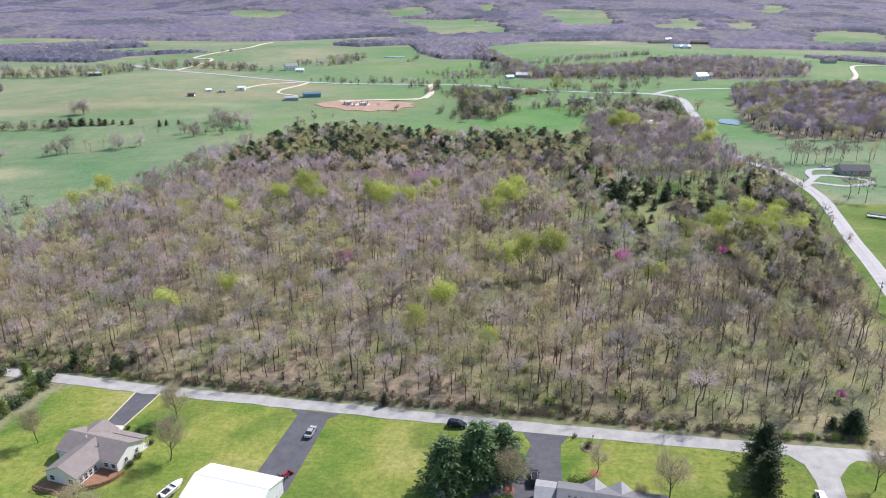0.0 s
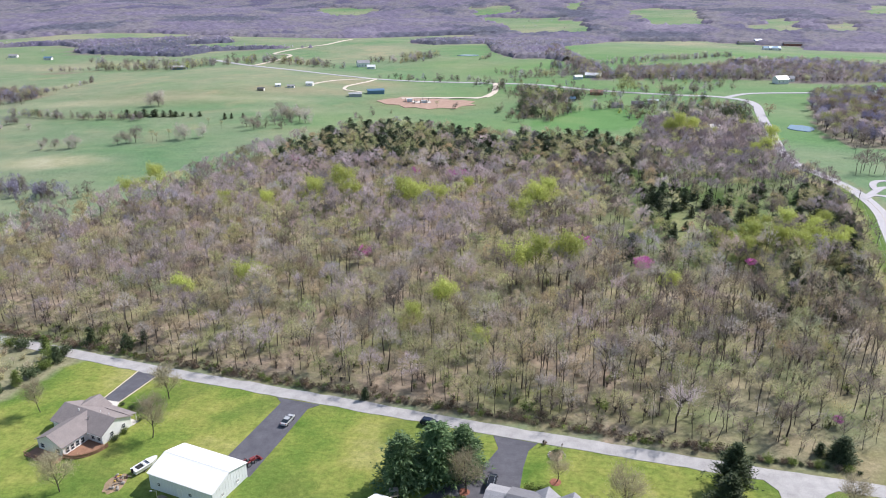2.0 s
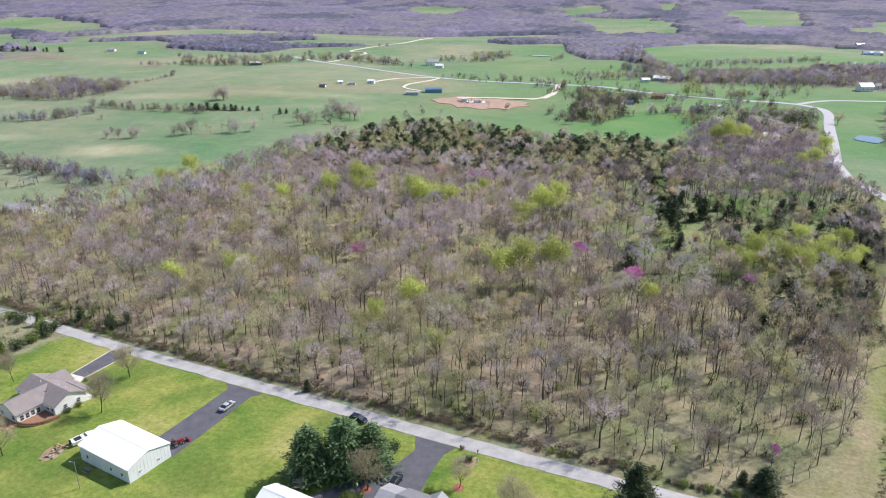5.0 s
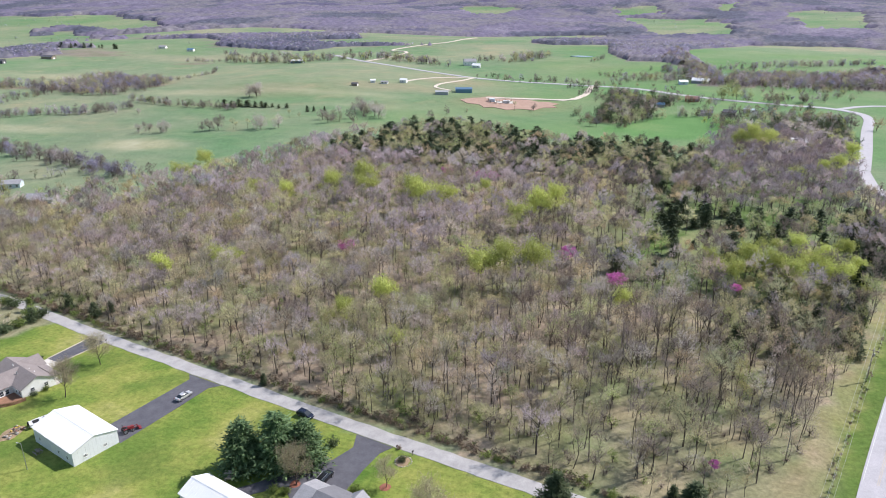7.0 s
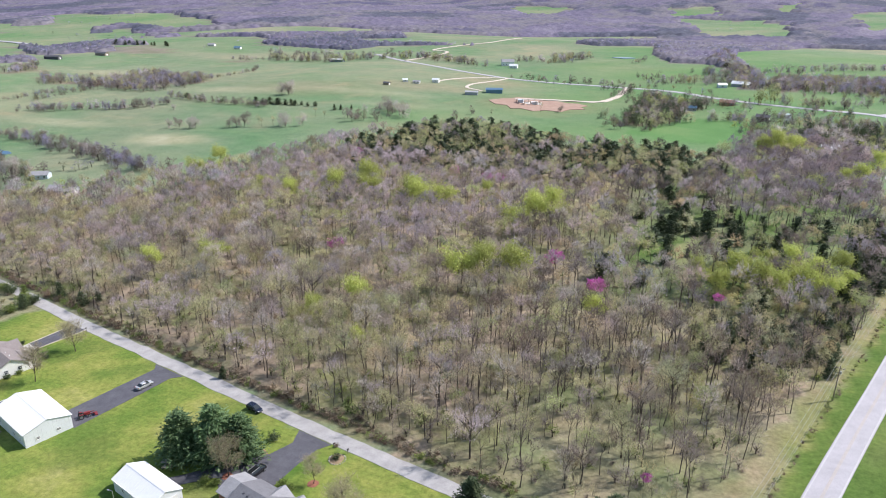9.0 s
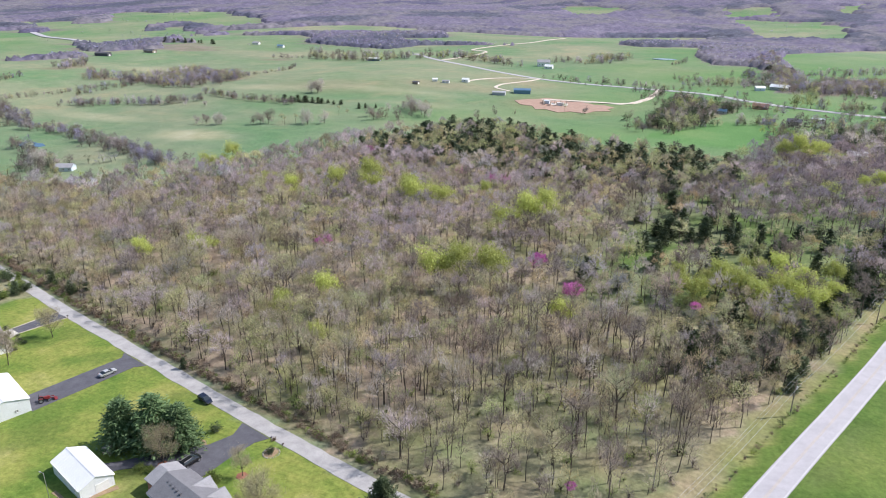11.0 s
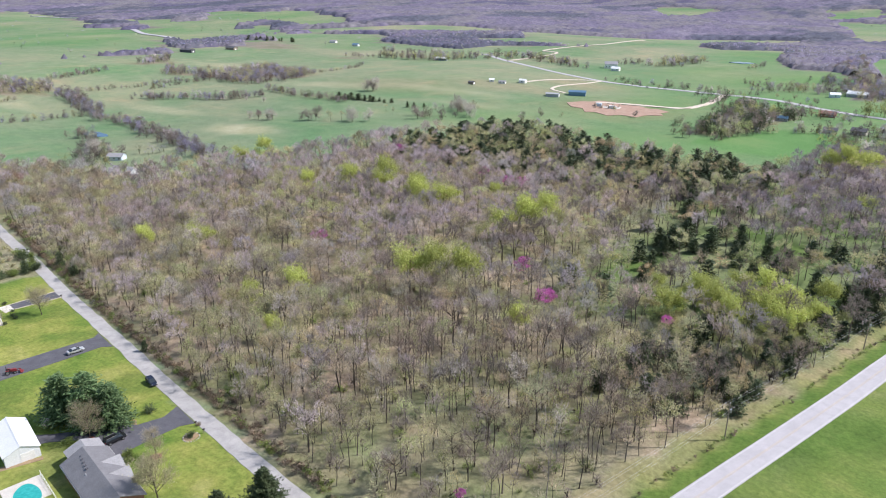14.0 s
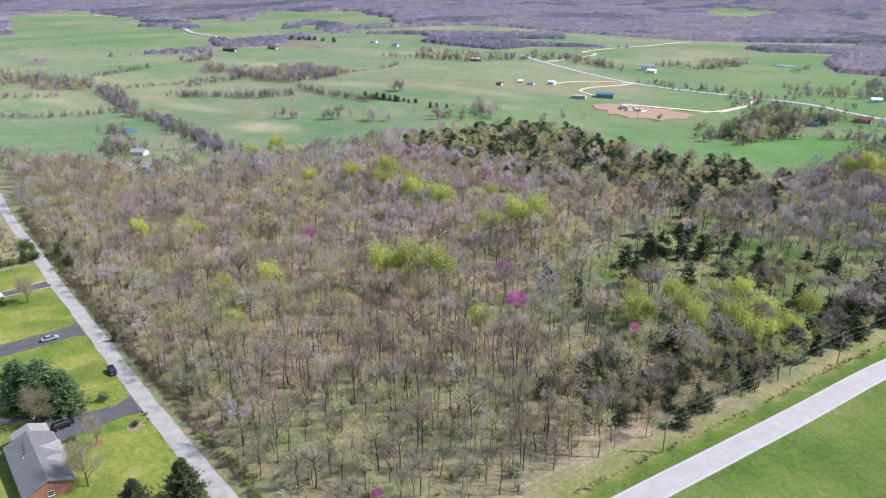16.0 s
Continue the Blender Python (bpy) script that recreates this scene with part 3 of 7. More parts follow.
build_ground()
strip("road_lane", LANE_LINE, 4.3, 0.07, LANE, 3.0, shift=0.05, ragged=0.12, label="narrow weathered grey asphalt lane beside the wood")
strip("road_highway", MAIN_LINE[:14], 6.4, 0.10, HIGHWAY, 3.0, shift=-0.05, label="pale grey two-lane highway with faded markings")
strip("road_highway_far", MAIN_LINE[13:], 7.6, 0.30, HIGHWAY, 8.0, label="pale highway winding past far farms")
for off in (-2.85, 2.75):
    strip("edge_line", MAIN_LINE[3:12], 0.16, 0.125, PAINT_WHITE, 3.0, shift=off, label="worn white edge line on the highway")
for off in (-0.21, 0.11):
    strip("centre_line", MAIN_LINE[3:12], 0.13, 0.165, PAINT_YELLOW, 3.0, shift=off, label="faded double yellow centre line on the highway")
patch("driveway_north", [(-82.6, 166.4), (-76.2, 165.0), (-79.6, 150.6), (-84.4, 151.4)], 0.06, DRIVE, "short dark asphalt driveway with pale edges")
strip("driveway_edge", [(-82.9, 166.5), (-84.7, 151.3)], 0.28, 0.09, GRAVEL, 2.0, label="pale concrete edging beside the driveway")
strip("driveway_edge", [(-75.9, 165.0), (-79.3, 150.6)], 0.28, 0.09, GRAVEL, 2.0, label="pale concrete edging beside the driveway")
patch("garage_apron", [(-84.6, 151.3), (-79.3, 150.5), (-78.6, 147.3), (-85.2, 147.9)], 0.09, CONCRETE, "pale concrete apron before the garage")
patch("driveway_long", [(-38.5, 156.2), (-26.0, 153.5), (-28.7, 151.4), (-33.6, 124.0), (-42.5, 126.2), (-36.6, 153.8)], 0.06, DRIVE, "long dark asphalt driveway to the metal shed")
patch("driveway_fork", [(19.0, 143.4), (29.4, 141.1), (27.3, 138.2), (26.2, 132.0), (25.5, 124.0), (24.0, 117.0), (16.0, 118.0), (12.0, 121.8), (6.5, 117.2), (2.0, 110.5), (-5.5, 112.5), (-3.0, 118.0), (4.0, 123.6), (11.5, 128.2), (18.0, 133.0), (20.4, 138.5)], 0.06, DRIVE, "dark asphalt driveway forking to a shed and a house")
patch("driveway_pale", [(76.0, 132.6), (92.0, 130.2), (88.0, 128.0), (84.0, 124.0), (80.5, 112.0), (75.8, 112.0), (78.4, 123.0), (78.6, 128.5)], 0.08, LANE, "pale worn asphalt driveway off the lane")
patch("dirt_pad", [(-116, 650), (-108, 664), (-101, 668), (-97, 679), (-82, 680), (-72, 671), (-58, 674), (-46, 666), (-38, 668), (-26, 660), (-30, 650), (-24, 640), (-36, 634), (-40, 620), (-54, 622), (-62, 613), (-76, 622), (-84, 618), (-92, 632), (-104, 634)], 0.35, DIRT, "bare reddish dirt building pad in the pasture", 6.0)
strip("track_pad", [(-96, 668), (-72, 676), (-44, 681), (-22, 686), (-13, 715), (-12, 745), (-14, 792)], 5.5, 0.6, GRAVEL, 5.0, ragged=0.5, label="pale gravel track from the road to the dirt pad")
strip("track_farm", [(-201, 728), (-195, 752), (-181, 778), (-152, 806)], 3.6, 0.35, GRAVEL, 5.0, label="pale gravel farm track across the pasture")
strip("track_barn", [(-140, 697), (-160, 708), (-164, 730), (-160, 748), (-152, 775), (-148, 806)], 3.2, 0.35, GRAVEL, 5.0, label="pale gravel farm track to the barns")
strip("side_road", [(204, 705), (238, 737), (302, 752), (400, 775), (520, 790)], 6.0, 0.3, HIGHWAY, 8.0, label="pale side road off the highway")
strip("drive_loop", [(191, 366), (200, 374), (213, 368), (228, 372), (234, 380), (226, 388), (213, 392), (205, 384), (196, 372)], 3.6, 0.25, HIGHWAY, 3.0, label="pale gravel loop before the dark-roofed house")
strip("drive_loop_spur", [(205, 384), (208, 396), (215, 406), (228, 408)], 3.4, 0.3, HIGHWAY, 3.0, label="pale gravel spur beside the dark-roofed house")
strip("far_road", [(-2398, 1331), (-1968, 1285), (-1599, 1159), (-1250, 990), (-989, 883)], 13.0, 1.2, HIGHWAY, 12.0, label="far pale road crossing the western hills")
strip("track_far", [(-344, 942), (-337, 1076), (-372, 1101), (-350, 1195), (-328, 1261), (-329, 1430)], 5.0, 0.8, GRAVEL, 10.0, label="far pale farm track over a green hill")
strip("hill_drive", [(581, 963), (534, 955), (483, 854), (441, 793)], 5.0, 0.6, GRAVEL, 8.0, label="pale gravel drive up the eastern hill")

# ---------------------------------------------------------------- materials of the things
WALL_WHITE = worn("white_siding", (0.78, 0.78, 0.76), 0.9, 0.6, scale=0.6)
WALL_METAL = worn("white_sheet_metal", (0.74, 0.76, 0.78), 0.92, 0.45, 0.0, 0.4, 6.0)
WALL_BLUE = worn("pale_blue_sheet_metal", (0.58, 0.66, 0.72), 0.9, 0.45, 0.0, 0.4, 6.0)
WALL_TAN = worn("tan_siding", (0.50, 0.44, 0.36), 0.85, 0.7)
WALL_RED = worn("brick_wall", (0.36, 0.17, 0.12), 0.7, 0.85)
WALL_GREY = worn("grey_siding", (0.40, 0.41, 0.43), 0.85, 0.7)
ROOF_TAUPE = worn("taupe_shingles", (0.27, 0.235, 0.225), 0.82, 0.9, scale=0.5, grain=4.0, relief=0.4, bumpy=0.04)
ROOF_GREY = worn("grey_shingles", (0.34, 0.34, 0.355), 0.8, 0.9, scale=0.5, grain=4.0, relief=0.4, bumpy=0.04)
# the next grey is darkened for roof slopes turned from the sun
ROOF_SHADED = worn("shaded_grey_shingles", (0.20, 0.20, 0.215), 0.78, 0.9, scale=0.5, grain=4.0, relief=0.4, bumpy=0.04)
ROOF_DARK = worn("charcoal_shingles", (0.10, 0.10, 0.115), 0.8, 0.85, scale=0.5, grain=4.0, relief=0.4, bumpy=0.04)
ROOF_RED = worn("red_brown_shingles", (0.30, 0.14, 0.11), 0.8, 0.85, scale=0.5, grain=4.0)
ROOF_BLUE = worn("blue_sheet_metal", (0.13, 0.24, 0.36), 0.85, 0.4, 0.2)
ROOF_WHITE = worn("white_metal_roof", (0.86, 0.87, 0.88), 0.95, 0.4, 0.0, 0.3, 6.0)
TRIM = worn("white_trim", (0.80, 0.80, 0.78), 0.92, 0.5)
GLASS, gn, gl_, gb = material("window_glass", 0.06)
gb.inputs["Base Color"].default_value = (0.03, 0.04, 0.05, 1)
DECK = worn("red_stained_deck_boards", (0.34, 0.185, 0.115), 0.7, 0.8, scale=1.2, grain=8.0)
WEATHERED = worn("weathered_wood", (0.30, 0.25, 0.20), 0.7, 0.9)
RUBBER = worn("tyre_rubber", (0.03, 0.03, 0.03), 0.8, 0.85)
STEEL = worn("galvanised_steel", (0.45, 0.46, 0.47), 0.85, 0.4, 0.8)
SILVER = worn("silver_car_paint", (0.56, 0.57, 0.58), 0.95, 0.28, 0.4)
NAVY = worn("dark_blue_car_paint", (0.022, 0.03, 0.055), 0.9, 0.18, 0.2)
BLACK = worn("black_car_paint", (0.02, 0.021, 0.024), 0.9, 0.18, 0.2)
WHITE_PAINT = worn("white_car_paint", (0.78, 0.78, 0.77), 0.95, 0.25)
RED_PAINT = worn("red_machine_paint", (0.24, 0.03, 0.035), 0.8, 0.45)
YELLOW = worn("yellow_plastic", (0.55, 0.38, 0.06), 0.8, 0.5)
LAMP_GLASS = worn("headlamp_glass", (0.75, 0.75, 0.72), 0.95, 0.15)
TAIL = worn("tail_lamp", (0.40, 0.02, 0.02), 0.9, 0.25)
STONE = worn("grey_stone", (0.38, 0.35, 0.31), 0.65, 0.9, scale=1.0, grain=5.0, relief=0.5, bumpy=0.05)
MULCH = worn("red_mulch", (0.33, 0.13, 0.085), 0.6, 0.95, scale=2.5, grain=14.0, relief=0.6, bumpy=0.05)
SOIL = worn("bare_soil", (0.36, 0.26, 0.16), 0.7, 0.95, scale=0.8, grain=6.0, relief=0.5, bumpy=0.05)
WATER, wa, wl, wb = material("pond_water", 0.06)
wb.inputs["Base Color"].default_value = (0.03, 0.09, 0.16, 1)
_, wave = noise_ramp(wa, wl, 1.5, [(0, (0, 0, 0)), (1, (1, 1, 1))], 4)
bump(wa, wl, wb, wave, 0.25, 0.05)
POOL, pa, pl, pb = material("pool_water", 0.05)
pc, pf = noise_ramp(pa, pl, 1.2, [(0.3, (0.02, 0.30, 0.29)), (0.7, (0.05, 0.42, 0.39))], 3)
pl.new(pc, pb.inputs["Base Color"])
bump(pa, pl, pb, pf, 0.2, 0.03)


# ---------------------------------------------------------------- buildings
def roof_slabs(bm, x0, x1, y0, y1, eave, ridge, over=0.4, thick=0.14):
    """A gable roof with its ridge along x: two slabs that meet at the top."""
    ym = (y0 + y1) / 2
    k = (ridge - eave) / (ym - y0)
    for s in (1, -1):
        a = (ym - (ym - y0 + over) * s, eave - over * k)
        b = (ym, ridge)
        out = [(a[0], a[1]), (b[0], b[1]), (b[0], b[1] + thick), (a[0], a[1] + thick)]
        va = [bm.verts.new((x0 - over, yy, zz)) for yy, zz in out]
        vb = [bm.verts.new((x1 + over, yy, zz)) for yy, zz in out]
        bm.faces.new(va)
        bm.faces.new(vb[::-1])
        for i in range(4):
            j = (i + 1) % 4
            bm.faces.new((va[i], vb[i], vb[j], va[j]))
    return bm


def gable_walls(bm, x0, x1, y0, y1, eave, ridge, sink=0.6):
    """Closed walls under a gable roof, ridge along x."""
    ym = (y0 + y1) / 2
    out = [(y0, -sink), (y1, -sink), (y1, eave), (ym, ridge - 0.02), (y0, eave)]
    a = [bm.verts.new((x0, y, z)) for y, z in out]
    b = [bm.verts.new((x1, y, z)) for y, z in out]
    bm.faces.new(a)
    bm.faces.new(b[::-1])
    for i in range(5):
        j = (i + 1) % 5
        bm.faces.new((a[i], b[i], b[j], a[j]))
    return bm


def turned(bm, m):
    bmesh.ops.transform(bm, verts=bm.verts, matrix=m)
    return bm


def window(parent, x, y, z, w, h, face, frame_mat=None, name="window"):
    """A window on a wall that faces +x, -x, +y or -y ('e', 'w', 'n', 's'): frame, sill and pane."""
    ang = {"s": 0, "e": 90, "n": 180, "w": 270}[face]
    m = pose(x, y, z, 0, 0, ang)
    f = bmesh.new()
    for dx, dz, sx, sz in ((-w / 2, 0, 0.09, h), (w / 2, 0, 0.09, h), (0, 0, w + 0.09, 0.09), (0, h - 0.09, w + 0.09, 0.09), (0, h * 0.48, w, 0.06)):
        box(f, dx, -0.03, dz, sx, 0.08, sz)
    fr = part(name, turned(f, m), frame_mat or TRIM, parent)
    g = bmesh.new()
    box(g, 0, -0.012, 0.05, w - 0.06, 0.03, h - 0.1)
    part("pane", turned(g, m), GLASS, fr)
    s = bmesh.new()
    box(s, 0, -0.06, -0.07, w + 0.2, 0.16, 0.06)
    part("sill", turned(s, m), TRIM, fr)
    return fr


def door(parent, x, y, z, w, h, face, mat, name="door"):
    ang = {"s": 0, "e": 90, "n": 180, "w": 270}[face]
    m = pose(x, y, z, 0, 0, ang)
    b = bmesh.new()
    box(b, 0, -0.025, 0, w, 0.06, h, bevel=0.01)
    for k in range(4 if w > 2 else 2):
        box(b, 0, -0.06, 0.12 + k * h / (4.2 if w > 2 else 2.2), w * 0.84, 0.02, h / (5.2 if w > 2 else 2.9))
    d = part(name, turned(b, m), mat, parent)
    f = bmesh.new()
    for dx, dz, sx, sz in ((-w / 2 - 0.06, 0, 0.12, h + 0.1), (w / 2 + 0.06, 0, 0.12, h + 0.1), (0, h, w + 0.24, 0.12)):
        box(f, dx, -0.03, dz, sx, 0.09, sz)
    part("door_frame", turned(f, m), TRIM, d)
    return d


def gutter(parent, x0, x1, y, z):
    b = bmesh.new()
    box(b, (x0 + x1) / 2, y, z, x1 - x0, 0.14, 0.12)
    return part("gutter", b, TRIM, parent)


def metal_shed(x, y, turn, L, W, eave, ridge, wall, roof, label, openings):
    """A sheet-metal building with ribbed walls and a low gable roof, ridge along its x."""
    t = thing("metal_shed", x, y, turn)
    part("wall", gable_walls(bmesh.new(), -L / 2, L / 2, -W / 2, W / 2, eave, ridge), wall, t)
    part("roof", roof_slabs(bmesh.new(), -L / 2, L / 2, -W / 2, W / 2, eave + 0.05, ridge + 0.05, 0.25, 0.10), roof, t)
    ribs = bmesh.new()
    k = (ridge - eave) / (W / 2)
    for i in range(int(L / 0.9) + 1):
        xx = -L / 2 + 0.05 + i * (L - 0.1) / int(L / 0.9)
        for s in (1, -1):
            v = [ribs.verts.new(p) for p in ((xx - 0.03, 0, ridge + 0.15), (xx + 0.03, 0, ridge + 0.15), (xx + 0.03, s * (W / 2 + 0.2), eave + 0.15 - 0.2 * k), (xx - 0.03, s * (W / 2 + 0.2), eave + 0.15 - 0.2 * k))]
            w = [ribs.verts.new(p.co + Vector((0, 0, 0.035))) for p in v]
            ribs.faces.new(w)
            for a in range(4):
                ribs.faces.new((v[a], v[(a + 1) % 4], w[(a + 1) % 4], w[a]))
    part("roof_ribs", ribs, roof, t)
    cap = bmesh.new()
    prism(cap, [(-0.25, ridge + 0.10), (0, ridge + 0.2), (0.25, ridge + 0.10), (0, ridge + 0.16)], -L / 2 - 0.25, L / 2 + 0.25)
    part("ridge_cap", turned(cap, pose(0, 0, 0, 0, 0, 90)), roof, t)
    wr = bmesh.new()
    for i in range(int(L / 0.9)):
        xx = -L / 2 + 0.45 + i * 0.9
        for s in (1, -1):
            box(wr, xx, s * (W / 2 + 0.012), -0.2, 0.06, 0.03, eave + 0.15)
    for i in range(int(W / 0.9)):
        yy = -W / 2 + 0.45 + i * 0.9
        hh = ridge - abs(yy) * k
        for s in (1, -1):
            box(wr, s * (L / 2 + 0.012), yy, -0.2, 0.03, 0.06, hh + 0.1)
    part("wall_ribs", wr, wall, t)
    for sgn in (1, -1):
        gutter(t, -L / 2, L / 2, sgn * (W / 2 + 0.25), eave - 0.05)
    for kind, xx, yy, zz, w, h, face in openings:
        if kind == "window":
            window(t, xx, yy, zz, w, h, face)
        else:
            door(t, xx, yy, zz, w, h, face, TRIM if kind == "door" else WALL_WHITE, kind)
    return tagged(t, label, "shed")


metal_shed(-43.9, 121.4, -16.5, 17.2, 11.0, 3.9, 5.5, WALL_METAL, ROOF_WHITE, "large white sheet-metal shed with a low gable roof on the lawn", [
    ("window", -6.0, -5.5, 1.2, 0.9, 0.9, "s"), ("door", -0.3, -5.5, 0, 1.0, 2.1, "s"), ("window", 2.5, -5.5, 1.2, 0.9, 0.9, "s"), ("window", 6.2, -5.5, 1.2, 0.9, 0.9, "s"),
    ("window", 8.6, 2.2, 1.3, 0.9, 0.7, "e"), ("window", 8.6, -2.6, 1.3, 0.9, 0.7, "e"), ("roller_door", -8.6, 0, 0, 3.6, 3.2, "w"), ("roller_door", 3.5, 5.5, 0, 3.2, 3.0, "n")])
metal_shed(2.3, 111.9, -14.5, 14.2, 7.2, 2.9, 4.5, WALL_METAL, ROOF_WHITE, "pale blue-white metal shed with a gable roof by the driveway", [
    ("window", 4.5, -3.6, 1.2, 0.9, 0.9, "s"), ("door", 1.0, -3.6, 0, 1.0, 2.1, "s"), ("window", -3.5, -3.6, 1.2, 0.9, 0.9, "s"), ("roller_door", 7.1, 1.0, 0, 2.6, 2.3, "e"), ("roller_door", 2.0, 3.6, 0, 3.0, 2.3, "n"), ("window", -7.1, 0, 1.3, 0.8, 0.7, "w")])


def ranch_house():
    """The white house with a taupe roof: main block, rear wing, garage gable, porch and deck."""
    t = thing("ranch_house", -79.3, 138.9, -17.0)
    e, r = 2.9, 5.0
    part("wall", gable_walls(bmesh.new(), -8.4, 7.9, -4.4, 4.4, e, r), WALL_WHITE, t)
    part("roof", roof_slabs(bmesh.new(), -8.4, 7.9, -4.4, 4.4, e, r, 0.45), ROOF_TAUPE, t)
    m = pose(-0.9, 0, 0, 0, 0, 90)
    part("wing_wall", turned(gable_walls(bmesh.new(), -11.4, 0.2, -4.1, 4.1, e, r - 0.1), m), WALL_WHITE, t)
    part("wing_roof", turned(roof_slabs(bmesh.new(), -11.4, -0.2, -4.1, 4.1, e + 0.01, r - 0.1, 0.42), m), ROOF_TAUPE, t)
    m = pose(-4.4, 0, 0, 0, 0, 90)
    part("garage_wall", turned(gable_walls(bmesh.new(), 0.2, 6.2, -3.5, 3.5, e - 0.02, r - 0.35), m), WALL_WHITE, t)
    part("garage_roof", turned(roof_slabs(bmesh.new(), 0.4, 6.2, -3.5, 3.5, e - 0.03, r - 0.35, 0.4), m), ROOF_TAUPE, t)
    p = bmesh.new()
    a = [p.verts.new(v) for v in ((-0.2, 4.0, 3.25), (8.1, 4.0, 3.25), (8.1, 6.3, 2.6), (-0.2, 6.3, 2.6))]
    b = [p.verts.new(v.co + Vector((0, 0, 0.14))) for v in a]
    p.faces.new(a), p.faces.new(b[::-1])
    for i in range(4):
        p.faces.new((a[i], a[(i + 1) % 4], b[(i + 1) % 4], b[i]))
    part("porch_roof", p, ROOF_TAUPE, t)
    for px in (0.6, 3.0, 5.4, 7.8):
        part("porch_post", box(bmesh.new(), px, 6.1, -0.3, 0.13, 0.13, 2.95), TRIM, t)
    part("porch_floor", box(bmesh.new(), 3.9, 5.4, -0.4, 8.4, 2.0, 0.55), CONCRETE, t)
    for y0 in (-4.9, 4.9):
        gutter(t, -8.4, 7.9, y0, e - 0.32)
    for xx, z0 in ((-3.0, 4.9), (2.2, 4.6), (5.0, 4.7)):
        part("roof_vent", cyl(bmesh.new(), xx, 0.9 if xx > 0 else -0.9, z0 - 0.4, 0.12, 0.8, 8), TRIM, t)
    part("chimney_flue", cyl(bmesh.new(), 1.3, -2.0, 3.8, 0.16, 1.1, 8), STEEL, t)
    for xx in (4.9, 6.9):
        window(t, xx, -4.4, 1.0, 1.1, 1.2, "s")
    for yy in (-10.2, -8.8, -7.4, -6.0):
        window(t, 3.2, yy, 0.6, 1.0, 1.5, "e")
    for xx in (-3.4, 1.6):
        window(t, xx, -11.4, 0.8, 1.3, 1.3, "s")
    door(t, -0.9, -11.4, 0.4, 1.7, 2.1, "s", TRIM)
    window(t, 7.9, -1.6, 1.0, 1.1, 1.2, "e")
    window(t, 7.9, 2.0, 1.0, 1.1, 1.2, "e")
    window(t, -8.4, 0.0, 1.0, 1.1, 1.2, "w")
    for yy in (-6.5, -10):
        window(t, -5.0, yy, 1.0, 1.2, 1.2, "w")
    door(t, -4.4, 6.2, 0, 4.8, 2.2, "n", WALL_WHITE, "garage_door")
    for xx in (3.0, 6.5):
        window(t, xx, 4.4, 0.9, 1.4, 1.3, "n")
    # deck
    dk = bmesh.new()
    pts = [(3.25, -4.45), (9.6, -4.45)]
    pts += [(9.6 - 6.2 * (1 - math.cos(k * math.pi / 20)), -4.45 - 6.6 * math.sin(k * math.pi / 20) - 0.6) for k in range(0, 11)]
    pts += [(3.25, -11.3)]
    f = dk.faces.new([dk.verts.new((x, y, 0.45)) for x, y in pts])
    ext = bmesh.ops.extrude_face_region(dk, geom=[f])["geom"]
    bmesh.ops.translate(dk, verts=[v for v in ext if isinstance(v, bmesh.types.BMVert)], vec=(0, 0, -1.2))
    deck = part("deck", dk, DECK, t, "red-stained curved timber deck")
    rim = pts[1:-1] + [(3.4, -11.6)]
    for (xa, ya), (xb, yb) in zip(rim[:-1], rim[1:]):
        d = math.hypot(xb - xa, yb - ya)
        ang = math.degrees(math.atan2(yb - ya, xb - xa))
        part("rail", box(bmesh.new(), (xa + xb) / 2, (ya + yb) / 2, 1.32, d, 0.1, 0.07, ang), DECK, deck)
        part("baluster_panel", box(bmesh.new(), (xa + xb) / 2, (ya + yb) / 2, 0.55, d, 0.04, 0.6, ang), DECK, deck)
        part("post", box(bmesh.new(), xa, ya, 0.4, 0.1, 0.1, 1.0), DECK, deck)
    sd = bmesh.new()
    box(sd, -1.0, -13.1, -0.4, 9.4, 3.3, 0.75)
    back = part("rear_deck", sd, DECK, t, "red-stained timber rear deck")
    for k in range(6):
        part("post", box(bmesh.new(), -5.6 + k * 1.84, -14.7, 0.35, 0.1, 0.1, 1.0), DECK, back)
    part("rail", box(bmesh.new(), -1.0, -14.7, 1.28, 9.4, 0.1, 0.07), DECK, back)
    part("rail", box(bmesh.new(), -5.6, -13.1, 1.28, 0.1, 3.2, 0.07), DECK, back)
    return tagged(t, "white single-storey house with taupe shingle roof and wooden deck", "house")


ranch_house()


